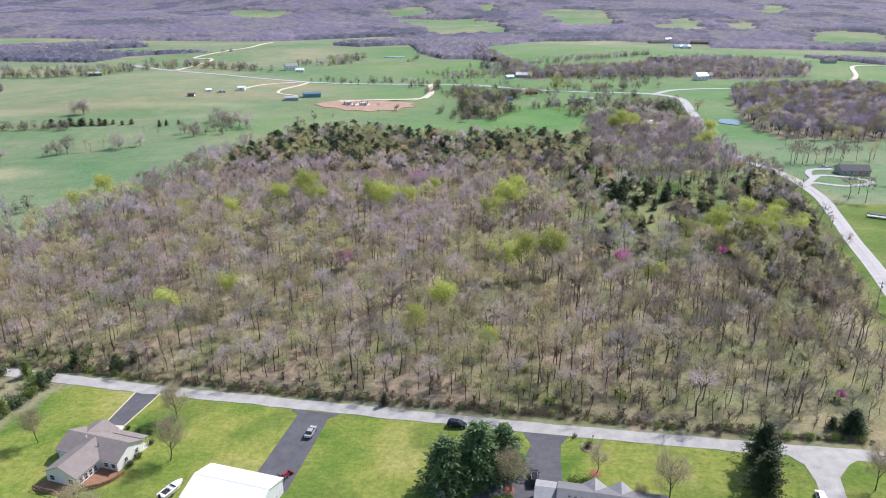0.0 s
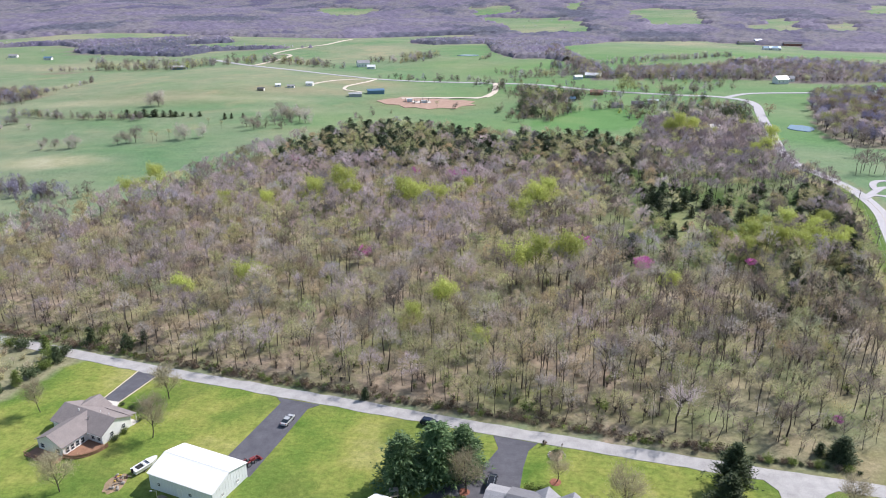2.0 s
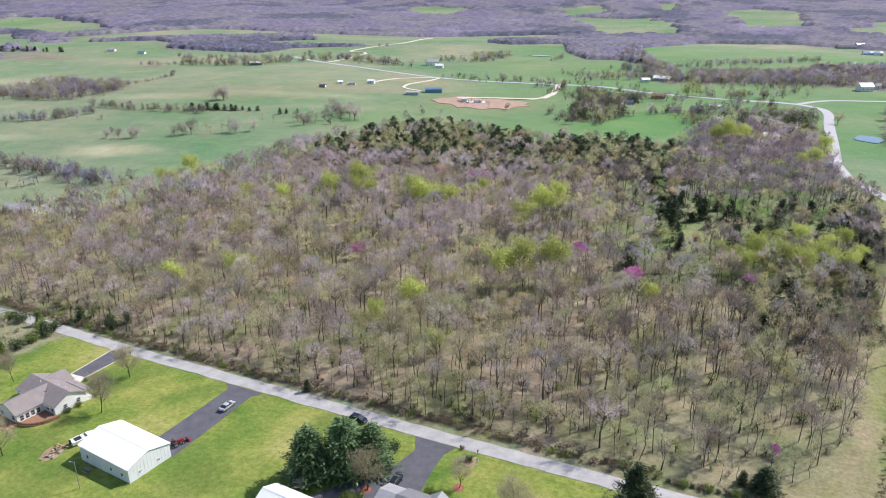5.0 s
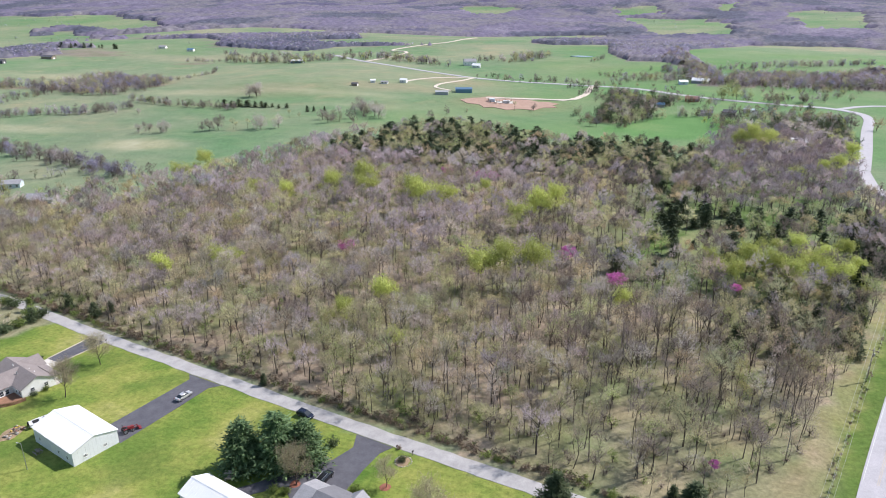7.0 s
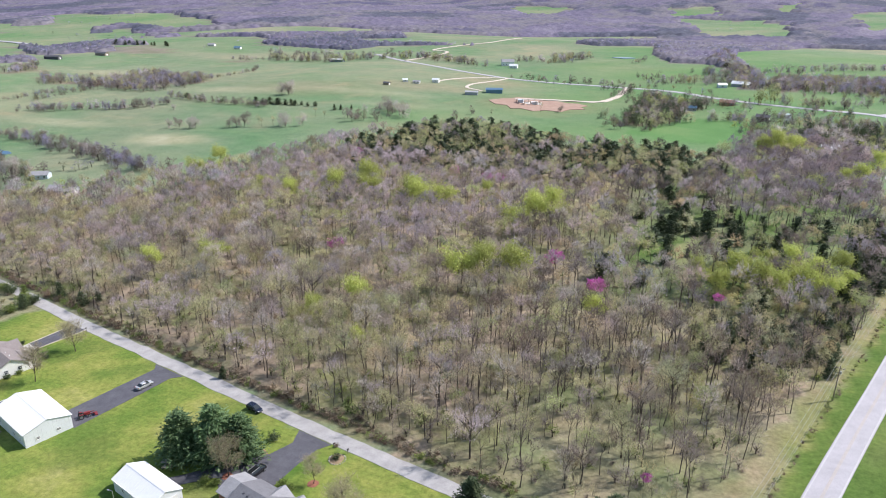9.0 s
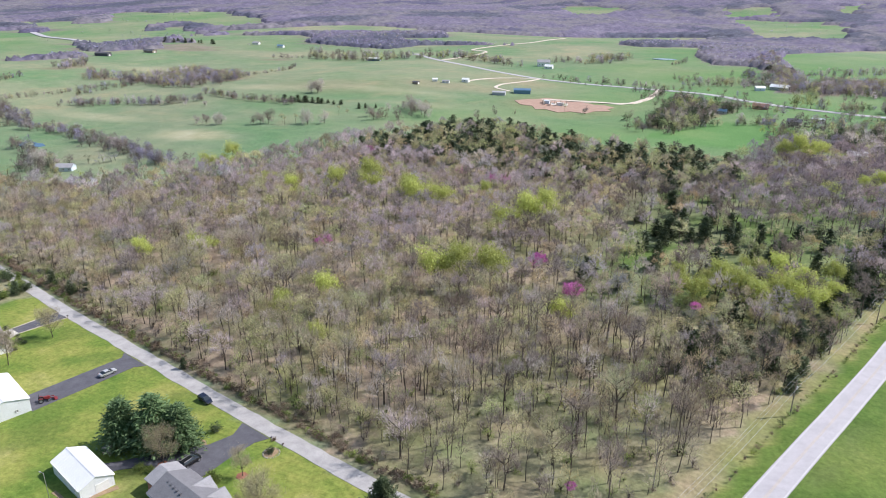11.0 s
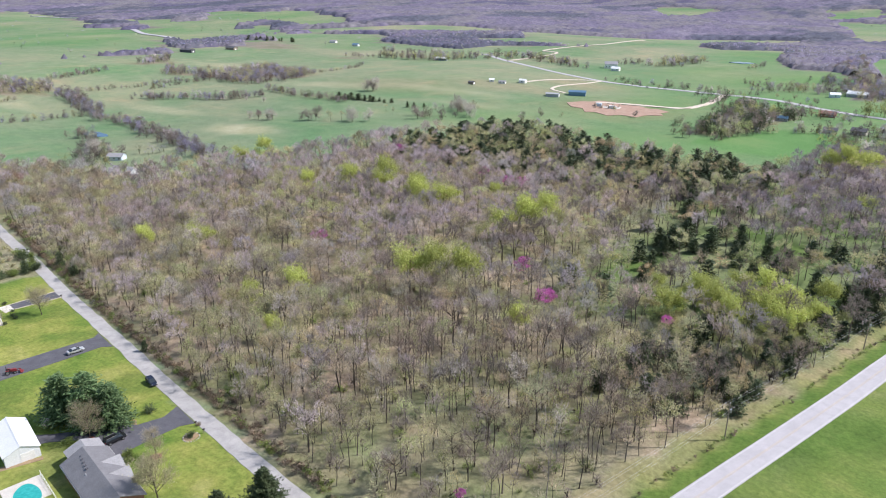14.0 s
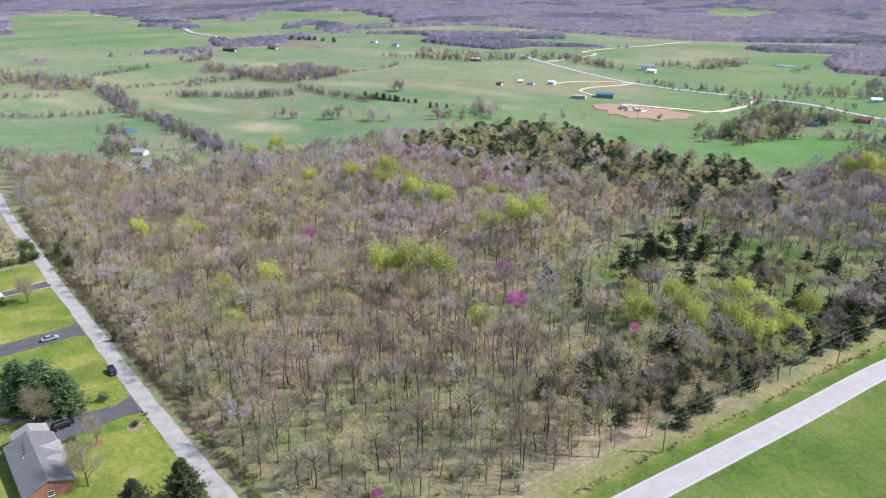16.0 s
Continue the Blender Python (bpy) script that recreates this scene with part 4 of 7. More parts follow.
def grey_house():
    t = thing("brick_house", 32.8, 114.9, -12.0)
    e, r = 2.8, 4.9
    part("wall", gable_walls(bmesh.new(), -9.6, 11.5, -4.6, 4.6, e, r), WALL_RED, t)
    part("roof", roof_slabs(bmesh.new(), -9.6, 11.5, -4.6, 4.6, e, r, 0.5), ROOF_SHADED, t)
    part("garage_wall", gable_walls(bmesh.new(), -14.2, -4.0, -2.6, 4.3, e - 0.1, 4.0), WALL_RED, t)
    part("garage_roof", roof_slabs(bmesh.new(), -14.2, -3.8, -2.6, 4.3, e - 0.12, 4.0, 0.4), ROOF_GREY, t)
    for cx, w in ((-2.6, 2.2), (2.6, 2.2)):
        m = pose(cx, 0, 0, 0, 0, 90)
        part("front_gable", turned(gable_walls(bmesh.new(), 1.0, 4.95, -w, w, e - 0.04, 4.4), m), WALL_WHITE, t)
        part("gable_roof", turned(roof_slabs(bmesh.new(), 0.6, 4.95, -w, w, e - 0.05, 4.4, 0.4), m), ROOF_GREY, t)
        window(t, cx, 4.95, 0.8, 1.6, 1.3, "n")
    part("porch_slab", box(bmesh.new(), -5.6, 6.1, -0.5, 3.4, 2.6, 0.62), CONCRETE, t, "white painted concrete slab")
    for yy in (-5.1, 5.1):
        gutter(t, -9.6, 11.5, yy, e - 0.3)
    for k in range(5):
        b = bmesh.new()
        box(b, -7.6 + k * 1.3, -1.2 - 0.12 * k, 4.15, 0.45, 0.45, 0.4, tilt=0)
        part("roof_vent", b, ROOF_DARK, t)
    part("vent_pipe", cyl(bmesh.new(), -1.0, -2.4, 3.5, 0.08, 0.8, 8), TRIM, t)
    for xx in (-7.0, -3.0, 5.5, 9.0):
        window(t, xx, -4.6, 0.9, 1.3, 1.2, "s")
    door(t, 1.5, -4.6, 0.1, 1.8, 2.1, "s", TRIM)
    window(t, 11.5, 0, 0.9, 1.2, 1.2, "e")
    window(t, 9.4, 4.6, 0.9, 1.4, 1.2, "n")
    door(t, -9.6, 4.3, 0, 4.8, 2.1, "n", WALL_WHITE, "garage_door")
    window(t, -14.2, 1.0, 1.0, 1.0, 1.0, "w")
    return tagged(t, "single-storey brick house with grey shingle roof by the driveway", "house")


grey_house()


def cottage(name, x, y, turn, L, W, eave, ridge, wall, roof, label, windows=3, group="far farm buildings"):
    """A small house or barn seen from far off."""
    t = thing(name, x, y, turn)
    part("wall", gable_walls(bmesh.new(), -L / 2, L / 2, -W / 2, W / 2, eave, ridge, 1.5), wall, t)
    part("roof", roof_slabs(bmesh.new(), -L / 2, L / 2, -W / 2, W / 2, eave, ridge, 0.4, 0.2), roof, t)
    for k in range(windows):
        window(t, -L / 2 + (k + 0.5) * L / windows, -W / 2, eave * 0.35, 1.2, 1.2, "s")
    door(t, L / 2, 0, 0, 2.6 if "barn" in name else 1.1, min(2.1, eave - 0.3), "e", TRIM)
    return tagged(t, label, "barn" if "barn" in name else "house", group)


cottage("barn", -126, 694, 20, 16, 8, 3.4, 4.6, ROOF_BLUE, ROOF_BLUE, "long blue sheet-metal barn in the pasture", 0)
cottage("barn", -141, 672, 15, 12, 7, 2.6, 3.4, WALL_GREY, WALL_GREY, "low grey open barn beside a blue barn", 0)
cottage("barn", -228, 705, 30, 5, 4, 2.2, 3.2, WALL_WHITE, ROOF_WHITE, "small white farm outbuilding in the pasture", 1)
cottage("barn", -214, 703, 10, 7, 4, 2.0, 2.9, WALL_WHITE, ROOF_GREY, "small white farm outbuilding in the pasture", 2)
cottage("barn", -200, 721, 0, 7, 5, 2.8, 4.0, WALL_WHITE, ROOF_WHITE, "white farm shed by a gravel track", 1)
cottage("barn", -236, 679, 0, 6, 4, 2.2, 3.0, WEATHERED, ROOF_DARK, "weathered field shelter in open pasture", 0)
cottage("farmhouse", -196, 946, 25, 16, 10, 5.5, 8.5, WALL_WHITE, ROOF_GREY, "white two-storey farmhouse among trees", 4)
cottage("farmhouse", -180, 922, 5, 10, 7, 3, 5, WALL_WHITE, ROOF_WHITE, "white farm shed beside the farmhouse", 2)
cottage("barn", -429, 902, 10, 17, 8, 3.2, 4.8, ROOF_BLUE, ROOF_WHITE, "pale blue metal barn on the hill", 0)
cottage("farmhouse", 94, 846, -10, 18, 9, 3.2, 5.4, WALL_GREY, ROOF_WHITE, "grey metal-roofed farm building by the road", 3)
cottage("barn", 76, 832, 20, 9, 6, 3, 4.6, WALL_BLUE, ROOF_WHITE, "pale blue shed by the road", 1)
cottage("farmhouse", 87, 711, -5, 12, 7, 2.8, 4.6, WALL_RED, ROOF_RED, "red brick house beside the far road", 3)
cottage("farmhouse", 158, 543, 10, 11, 8, 3, 5, WALL_WHITE, ROOF_WHITE, "white house half hidden by bare trees", 3)
cottage("farmhouse", 145, 575, 10, 9, 7, 3, 4.6, WALL_GREY, ROOF_GREY, "grey cottage half hidden by bare trees", 2)
cottage("farmhouse", 117, 646, -8, 10, 7, 2.8, 4.6, WALL_TAN, ROOF_DARK, "dark-roofed house at the meadow's edge", 3)
cottage("farmhouse", 133, 664, 0, 9, 4, 2.6, 3.4, WALL_WHITE, WALL_BLUE, "pale mobile home at the meadow's edge", 3)
cottage("farmhouse", 60, 671, 5, 9, 5, 2.6, 4, WALL_GREY, ROOF_BLUE, "blue-grey house among bare trees", 2)
cottage("farmhouse", 99, 640, 5, 9, 6, 2.6, 4, WALL_GREY, ROOF_DARK, "dark-roofed shed at the meadow's edge", 1)
cottage("farmhouse", 234, 398, -6, 16, 9, 2.8, 5.2, WALL_GREY, ROOF_DARK, "dark-roofed grey house beyond the highway", 4)
cottage("farmhouse", 455, 1575, 5, 32, 12, 4, 6.5, WALL_TAN, ROOF_DARK, "long dark-roofed house on a far hill", 4)
cottage("barn", 487, 1610, 20, 16, 10, 4, 7, WALL_GREY, ROOF_BLUE, "blue-roofed shed on a far hill", 1)
cottage("farmhouse", 462, 1440, 0, 26, 12, 4, 7, WALL_WHITE, ROOF_BLUE, "blue-roofed house on a far hill", 4)
cottage("farmhouse", 540, 1560, -8, 34, 12, 4, 7, WALL_RED, ROOF_DARK, "dark-roofed brick house on a far hill", 4)
cottage("farmhouse", 289, 819, 15, 13, 10, 5, 8, WALL_WHITE, ROOF_WHITE, "white house by the far side road", 3)
cottage("farmhouse", -281, 313, 30, 10, 7, 2.8, 4.4, WALL_BLUE, ROOF_GREY, "pale blue-grey house among trees", 3)
cottage("farmhouse", -268, 243, 20, 16, 9, 3.2, 6, WALL_TAN, ROOF_RED, "house with a red-brown roof at the wood's end", 3)
cottage("farmhouse", -232, 288, 20, 14, 8, 3, 5, WALL_GREY, ROOF_GREY, "grey house hidden behind bare trees", 2)
cottage("barn", -827, 776, 15, 22, 9, 4, 5.6, ROOF_DARK, ROOF_DARK, "long dark farm building on the far pasture", 0)
cottage("barn", -812, 850, 5, 18, 9, 3.4, 5.4, WEATHERED, ROOF_DARK, "long weathered farm building on the far pasture", 0)
cottage("farmhouse", 302, 837, 0, 12, 9, 3.5, 6, WALL_WHITE, ROOF_GREY, "white farmhouse beyond the side road", 2)
cottage("farmhouse", 525, 1002, 10, 18, 10, 4, 7, WALL_GREY, ROOF_DARK, "dark-roofed house on the eastern hill", 3)
cottage("farmhouse", 469, 1440, 10, 22, 10, 4, 7, WALL_GREY, ROOF_BLUE, "blue-roofed house on the far ridge", 3)
cottage("farmhouse", -758, 1034, 10, 12, 7, 2.8, 4.6, WALL_WHITE, ROOF_GREY, "white farmhouse on the far hill", 2)
cottage("farmhouse", -690, 1017, 10, 11, 7, 2.8, 4.6, WALL_WHITE, ROOF_BLUE, "white farmhouse on the far hill", 2)
cottage("farmhouse", -472, 1670, 10, 16, 10, 4, 7, WALL_WHITE, ROOF_GREY, "white farmhouse in the far valley", 2)


def new_build():
    """The unfinished house on its dirt pad: slab, stud walls and heaps."""
    t = thing("unfinished_house", -78, 650, 12)
    part("slab", box(bmesh.new(), 0, 0, -0.6, 24, 12, 1.0), CONCRETE, t)
    for k in range(9):
        part("stud_wall", box(bmesh.new(), -10.5 + k * 2.6, -5 if k % 2 else 4, 0.4, 0.3, 3.6 if k % 3 else 7, 2.8), WEATHERED, t)
    part("stack", box(bmesh.new(), 6, -4, 0.4, 6, 2.4, 2.2), WALL_WHITE, t)
    part("stack", box(bmesh.new(), -7, 2, 0.4, 5, 3.0, 2.6), WALL_BLUE, t)
    return tagged(t, "unfinished house frame with stacked materials on red dirt", "house")


new_build()


# ---------------------------------------------------------------- vehicles
def wheel(parent, x, y, r=0.36, w=0.24):
    b = bmesh.new()
    cyl(b, 0, 0, 0, r, w, 16)
    turned(b, pose(x, y - w / 2, r, -90, 0, 0))
    tyre = part("wheel", b, RUBBER, parent)
    b = bmesh.new()
    cyl(b, 0, 0, 0, r * 0.62, w + 0.02, 12)
    turned(b, pose(x, y - w / 2 - 0.01, r, -90, 0, 0))
    part("rim", b, STEEL, tyre)


def shell(sections):
    """Skin over cross sections (x, half width low, half width high, z low, z high)."""
    bm = bmesh.new()
    rows = []
    for x, w0, w1, z0, z1 in sections:
        zm = z0 + (z1 - z0) * 0.55
        rows.append([bm.verts.new(p) for p in ((x, -w0 * 0.92, z0), (x, -w0, zm), (x, -w1, z1), (x, w1, z1), (x, w0, zm), (x, w0 * 0.92, z0))])
    for a, b in zip(rows[:-1], rows[1:]):
        for i in range(6):
            j = (i + 1) % 6
            bm.faces.new((a[i], a[j], b[j], b[i]))
    bm.faces.new(rows[0])
    bm.faces.new(rows[-1][::-1])
    return bm


def vehicle(name, x, y, turn, paint, kind, label):
    """A parked car whose front points along its own +x."""
    t = thing(name, x, y, turn, gz(x, y) + 0.10)
    if kind == "pickup":
        L, W, H = 5.6, 0.95, 1.8
        body = [(-2.8, 0.88, 0.86, 0.55, 1.05), (-2.7, 0.95, 0.92, 0.42, 1.1), (-0.55, 0.97, 0.93, 0.38, 1.1), (1.2, 0.97, 0.92, 0.38, 1.1), (2.5, 0.93, 0.84, 0.40, 1.0), (2.8, 0.80, 0.74, 0.5, 0.88)]
        cab = [(-0.75, 0.88, 0.78, 1.08, 1.2), (-0.6, 0.88, 0.72, 1.08, 1.74), (0.55, 0.88, 0.70, 1.08, 1.78), (1.35, 0.88, 0.80, 1.08, 1.14)]
    elif kind == "van":
        L, W, H = 5.1, 0.98, 1.75
        body = [(-2.55, 0.88, 0.84, 0.5, 1.0), (-2.4, 0.96, 0.93, 0.36, 1.05), (0.0, 0.99, 0.95, 0.32, 1.06), (1.4, 0.98, 0.92, 0.34, 1.04), (2.3, 0.92, 0.82, 0.38, 0.92), (2.55, 0.78, 0.70, 0.46, 0.78)]
        cab = [(-2.42, 0.92, 0.86, 1.03, 1.2), (-2.15, 0.92, 0.76, 1.03, 1.72), (0.4, 0.93, 0.76, 1.03, 1.76), (1.7, 0.90, 0.80, 1.02, 1.10)]
    elif kind == "sedan":
        L, W, H = 4.7, 0.90, 1.45
        body = [(-2.35, 0.80, 0.76, 0.5, 0.9), (-2.2, 0.88, 0.84, 0.36, 0.95), (0.0, 0.91, 0.86, 0.32, 0.95), (1.2, 0.90, 0.84, 0.34, 0.93), (2.1, 0.84, 0.74, 0.38, 0.80), (2.35, 0.72, 0.64, 0.46, 0.68)]
        cab = [(-1.75, 0.82, 0.76, 0.92, 0.98), (-0.95, 0.83, 0.62, 0.92, 1.40), (0.3, 0.83, 0.62, 0.92, 1.43), (1.25, 0.80, 0.72, 0.91, 0.97)]
    else:
        L, W, H = 4.7, 0.93, 1.65
        body = [(-2.35, 0.84, 0.80, 0.5, 0.95), (-2.2, 0.92, 0.88, 0.38, 1.0), (0.0, 0.95, 0.90, 0.34, 1.0), (1.2, 0.94, 0.88, 0.36, 0.99), (2.1, 0.88, 0.78, 0.4, 0.88), (2.35, 0.74, 0.66, 0.48, 0.75)]
        cab = [(-2.2, 0.86, 0.80, 0.98, 1.15), (-1.75, 0.87, 0.68, 0.98, 1.6), (0.3, 0.87, 0.68, 0.98, 1.64), (1.35, 0.84, 0.76, 0.97, 1.03)]
    b = shell(body)
    part("body", b, paint, t)
    part("windows", shell(cab), GLASS, t, "dark tinted windows")
    x0, x1 = cab[1][0] + 0.05, cab[2][0] - 0.05
    zt = cab[1][4]
    part("roof", box(bmesh.new(), (x0 + x1) / 2, 0, zt - 0.02, x1 - x0 + 0.12, cab[1][2] * 2 - 0.02, 0.06, bevel=0.02), paint, t)
    for s in (1, -1):
        for xx in (cab[1][0] + 0.02, (x0 + x1) / 2, cab[2][0] - 0.02):
            bb = bmesh.new()
            box(bb, xx, s * (cab[1][1] + cab[1][2]) / 2 * 1.005, cab[1][3], 0.09, 0.07, zt - cab[1][3])
            part("pillar", turned(bb, pose(0, 0, 0)), paint, t)
        if kind == "van":
            part("roof_rail", box(bmesh.new(), -0.8, s * 0.66, 1.76, 2.4, 0.05, 0.07), STEEL, t)
        part("headlight", box(bmesh.new(), L / 2 - 0.16, s * W * 0.68, 0.66, 0.2, 0.34, 0.16, bevel=0.03), LAMP_GLASS, t)
        part("tail_light", box(bmesh.new(), -L / 2 + 0.08, s * W * 0.80, 0.75, 0.12, 0.2, 0.28, bevel=0.02), TAIL, t)
        part("mirror", box(bmesh.new(), cab[3][0] - 0.35, s * (W + 0.1), 1.0, 0.14, 0.22, 0.16, bevel=0.03), paint, t)
        for xx in (L * 0.31, -L * 0.30):
            wheel(t, xx, s * (W - 0.10))
    if kind == "pickup":
        part("bed", box(bmesh.new(), -1.75, 0, 1.085, 1.85, 1.5, 0.03), RUBBER, t, "black bed liner")
        part("tailgate", box(bmesh.new(), -2.72, 0, 0.62, 0.08, 1.6, 0.5), paint, t)
    part("bumper", box(bmesh.new(), L / 2 - 0.02, 0, 0.42, 0.14, W * 1.5, 0.2, bevel=0.03), STEEL if kind == "pickup" else paint, t)
    part("bumper", box(bmesh.new(), -L / 2 + 0.02, 0, 0.45, 0.14, W * 1.6, 0.2, bevel=0.03), STEEL if kind == "pickup" else paint, t)
    return tagged(t, label, "car")


vehicle("parked_car", -31.9, 145.3, 79, SILVER, "sedan", "silver sedan parked on the dark asphalt driveway")
vehicle("parked_car", 3.4, 146.7, -13, NAVY, "suv", "dark blue car parked half on the lane's grass edge")
vehicle("minivan", 19.6, 126.0, 84, BLACK, "van", "black van with roof rails parked on the driveway")
vehicle("parked_car", 76.6, 117.2, 75, WHITE_PAINT, "suv", "white car parked on the pale driveway")
vehicle("pickup_truck", 224.0, 411.0, 10, WHITE_PAINT, "pickup", "white pickup truck parked by the dark-roofed house")


def tractor(x, y, turn):
    t = thing("tractor", x, y, turn, gz(x, y) + 0.07)
    part("bonnet", box(bmesh.new(), 0.75, 0, 0.75, 1.5, 0.6, 0.65, bevel=0.08), RED_PAINT, t)
    part("chassis", box(bmesh.new(), 0.1, 0, 0.5, 2.4, 0.45, 0.35, bevel=0.04), RUBBER, t)
    part("seat", box(box(bmesh.new(), -0.45, 0, 0.95, 0.5, 0.5, 0.14, bevel=0.04), -0.7, 0, 1.05, 0.12, 0.5, 0.45, bevel=0.04), RUBBER, t)
    for s in (1, -1):
        part("mudguard", box(bmesh.new(), -0.6, s * 0.68, 1.18, 0.9, 0.36, 0.1, bevel=0.03), RED_PAINT, t)
        wheel(t, -0.65, s * 0.72, 0.62, 0.36)
        wheel(t, 1.15, s * 0.60, 0.38, 0.24)
        part("roll_bar", box(bmesh.new(), -0.95, s * 0.45, 0.9, 0.08, 0.08, 1.25), RUBBER, t)
        part("loader_arm", box(bmesh.new(), 1.5, s * 0.42, 0.75, 2.0, 0.1, 0.16, tilt=0), RED_PAINT, t)
    part("roll_bar", box(bmesh.new(), -0.95, 0, 2.1, 0.08, 0.98, 0.08), RUBBER, t)
    part("bucket", prism(bmesh.new(), [(2.4, 0.1), (3.1, 0.1), (3.15, 0.2), (2.55, 0.25), (2.5, 0.8), (2.4, 0.8)], -0.8, 0.8), RED_PAINT, t)
    part("steering_wheel", cyl(bmesh.new(), 0.0, 0, 1.35, 0.19, 0.04, 12, tilt=0), RUBBER, t)
    return tagged(t, "red tractor with front loader on the dark driveway", "tractor")


tractor(-35.2, 128.4, 58)


def boat(x, y, turn):
    t = thing("motor_boat", x, y, turn)
    hull = [(-3.0, 1.05, 1.12, 0.55, 1.35), (-1.0, 1.1, 1.2, 0.5, 1.4), (1.2, 0.95, 1.1, 0.55, 1.48), (2.5, 0.4, 0.6, 0.75, 1.56), (3.1, 0.08, 0.12, 1.1, 1.6)]
    part("hull", shell(hull), WHITE_PAINT, t)
    part("cockpit", box(bmesh.new(), -0.9, 0, 1.36, 2.6, 1.5, 0.06), RUBBER, t, "dark cockpit opening")
    part("windscreen", prism(bmesh.new(), [(0.45, 1.42), (0.75, 1.42), (0.45, 1.85)], -0.8, 0.8), GLASS, t)
    for yy in (-0.45, 0.45):
        part("seat", box(bmesh.new(), -0.5, yy, 1.4, 0.55, 0.5, 0.35, bevel=0.06), WHITE_PAINT, t)
    part("outboard_motor", box(bmesh.new(), -3.2, 0, 0.9, 0.45, 0.45, 0.95, bevel=0.08), BLACK, t)
    part("trailer", box(box(bmesh.new(), 0.2, 0, 0.32, 7.0, 0.14, 0.12), -0.8, 0, 0.3, 0.14, 2.1, 0.12), STEEL, t)
    for s in (1, -1):
        wheel(t, -0.8, s * 1.12, 0.32, 0.2)
        part("bunk", box(bmesh.new(), -0.8, s * 0.5, 0.42, 3.4, 0.12, 0.14), WEATHERED, t)
    return tagged(t, "white motor boat on a trailer beside the shed", "boat")


boat(-58.3, 125.0, 62)


def golf_cart(x, y, turn):
    t = thing("golf_cart", x, y, turn, gz(x, y) + 0.07)
    part("body", box(box(bmesh.new(), 0, 0, 0.3, 2.3, 1.15, 0.4, bevel=0.08), 0.95, 0, 0.6, 0.4, 1.1, 0.4, bevel=0.1), WALL_TAN, t)
    part("seat", box(box(bmesh.new(), -0.2, 0, 0.7, 0.5, 1.0, 0.18, bevel=0.05), -0.45, 0, 0.85, 0.12, 1.0, 0.4, bevel=0.05), WALL_GREY, t)
    part("canopy", box(bmesh.new(), 0, 0, 1.85, 2.0, 1.3, 0.08, bevel=0.03), WALL_TAN, t)
    for xx in (0.75, -0.8):
        for s in (1, -1):
            part("canopy_post", box(bmesh.new(), xx, s * 0.52, 0.7, 0.05, 0.05, 1.17), STEEL, t)
            wheel(t, xx, s * 0.5, 0.24, 0.2)
    return tagged(t, "small tan-roofed cart parked in the pines' shade", "cart")


golf_cart(-0.6, 120.4, 20)


# ---------------------------------------------------------------- yards
def mailbox(x, y, turn):
    t = thing("mailbox", x, y, turn)
    part("post", box(bmesh.new(), 0, 0, -0.3, 0.11, 0.11, 1.35), WEATHERED, t)
    b = bmesh.new()
    prism(b, [(-0.12, 1.05), (0.12, 1.05), (0.12, 1.22), (0.07, 1.3), (-0.07, 1.3), (-0.12, 1.22)], -0.27, 0.27)
    box_ = part("box", b, BLACK, t)
    part("flag", box(bmesh.new(), 0.135, 0.05, 1.2, 0.015, 0.14, 0.1), RED_PAINT, box_)
    return tagged(t, "black mailbox on a wooden post beside the lane", "mailbox", "mailboxes")


mailbox(30.6, 140.4, -12)
mailbox(-75.0, 164.4, -12)
mailbox(34.8, 139.5, -12)


def rock(bm, x, y, z, r, rng):
    made = bmesh.ops.create_icosphere(bm, subdivisions=1, radius=r)["verts"]
    for v in made:
        v.co *= rng.uniform(0.75, 1.2)
        v.co.z *= 0.7
    bmesh.ops.translate(bm, verts=made, vec=(x, y, z))


def ring_bed(x, y, r, name, label, mat, stones=0):
    """A round planting bed, with or without an edge of stones."""
    t = thing(name, x, y)
    rr = random.Random(int(x * 10))
    b = bmesh.new()
    c = b.verts.new((0, 0, 0.16))
    rim = [b.verts.new((math.cos(k * 0.3927) * r * rr.uniform(0.88, 1.1), math.sin(k * 0.3927) * r * rr.uniform(0.88, 1.1), 0.02)) for k in range(16)]
    low = [b.verts.new((v.co.x * 1.05, v.co.y * 1.05, -0.3)) for v in rim]
    for k in range(16):
        b.faces.new((c, rim[k], rim[(k + 1) % 16]))
        b.faces.new((rim[k], low[k], low[(k + 1) % 16], rim[(k + 1) % 16]))
    part("soil", b, mat, t)
    for k in range(stones):
        b = bmesh.new()
        rock(b, math.cos(k * 6.283 / stones) * r * 1.05, math.sin(k * 6.283 / stones) * r * 1.05, 0.08, rr.uniform(0.17, 0.27), rr)
        part("stone", b, CONCRETE if k % 2 else STONE, t)
    return tagged(t, label, "flower bed")


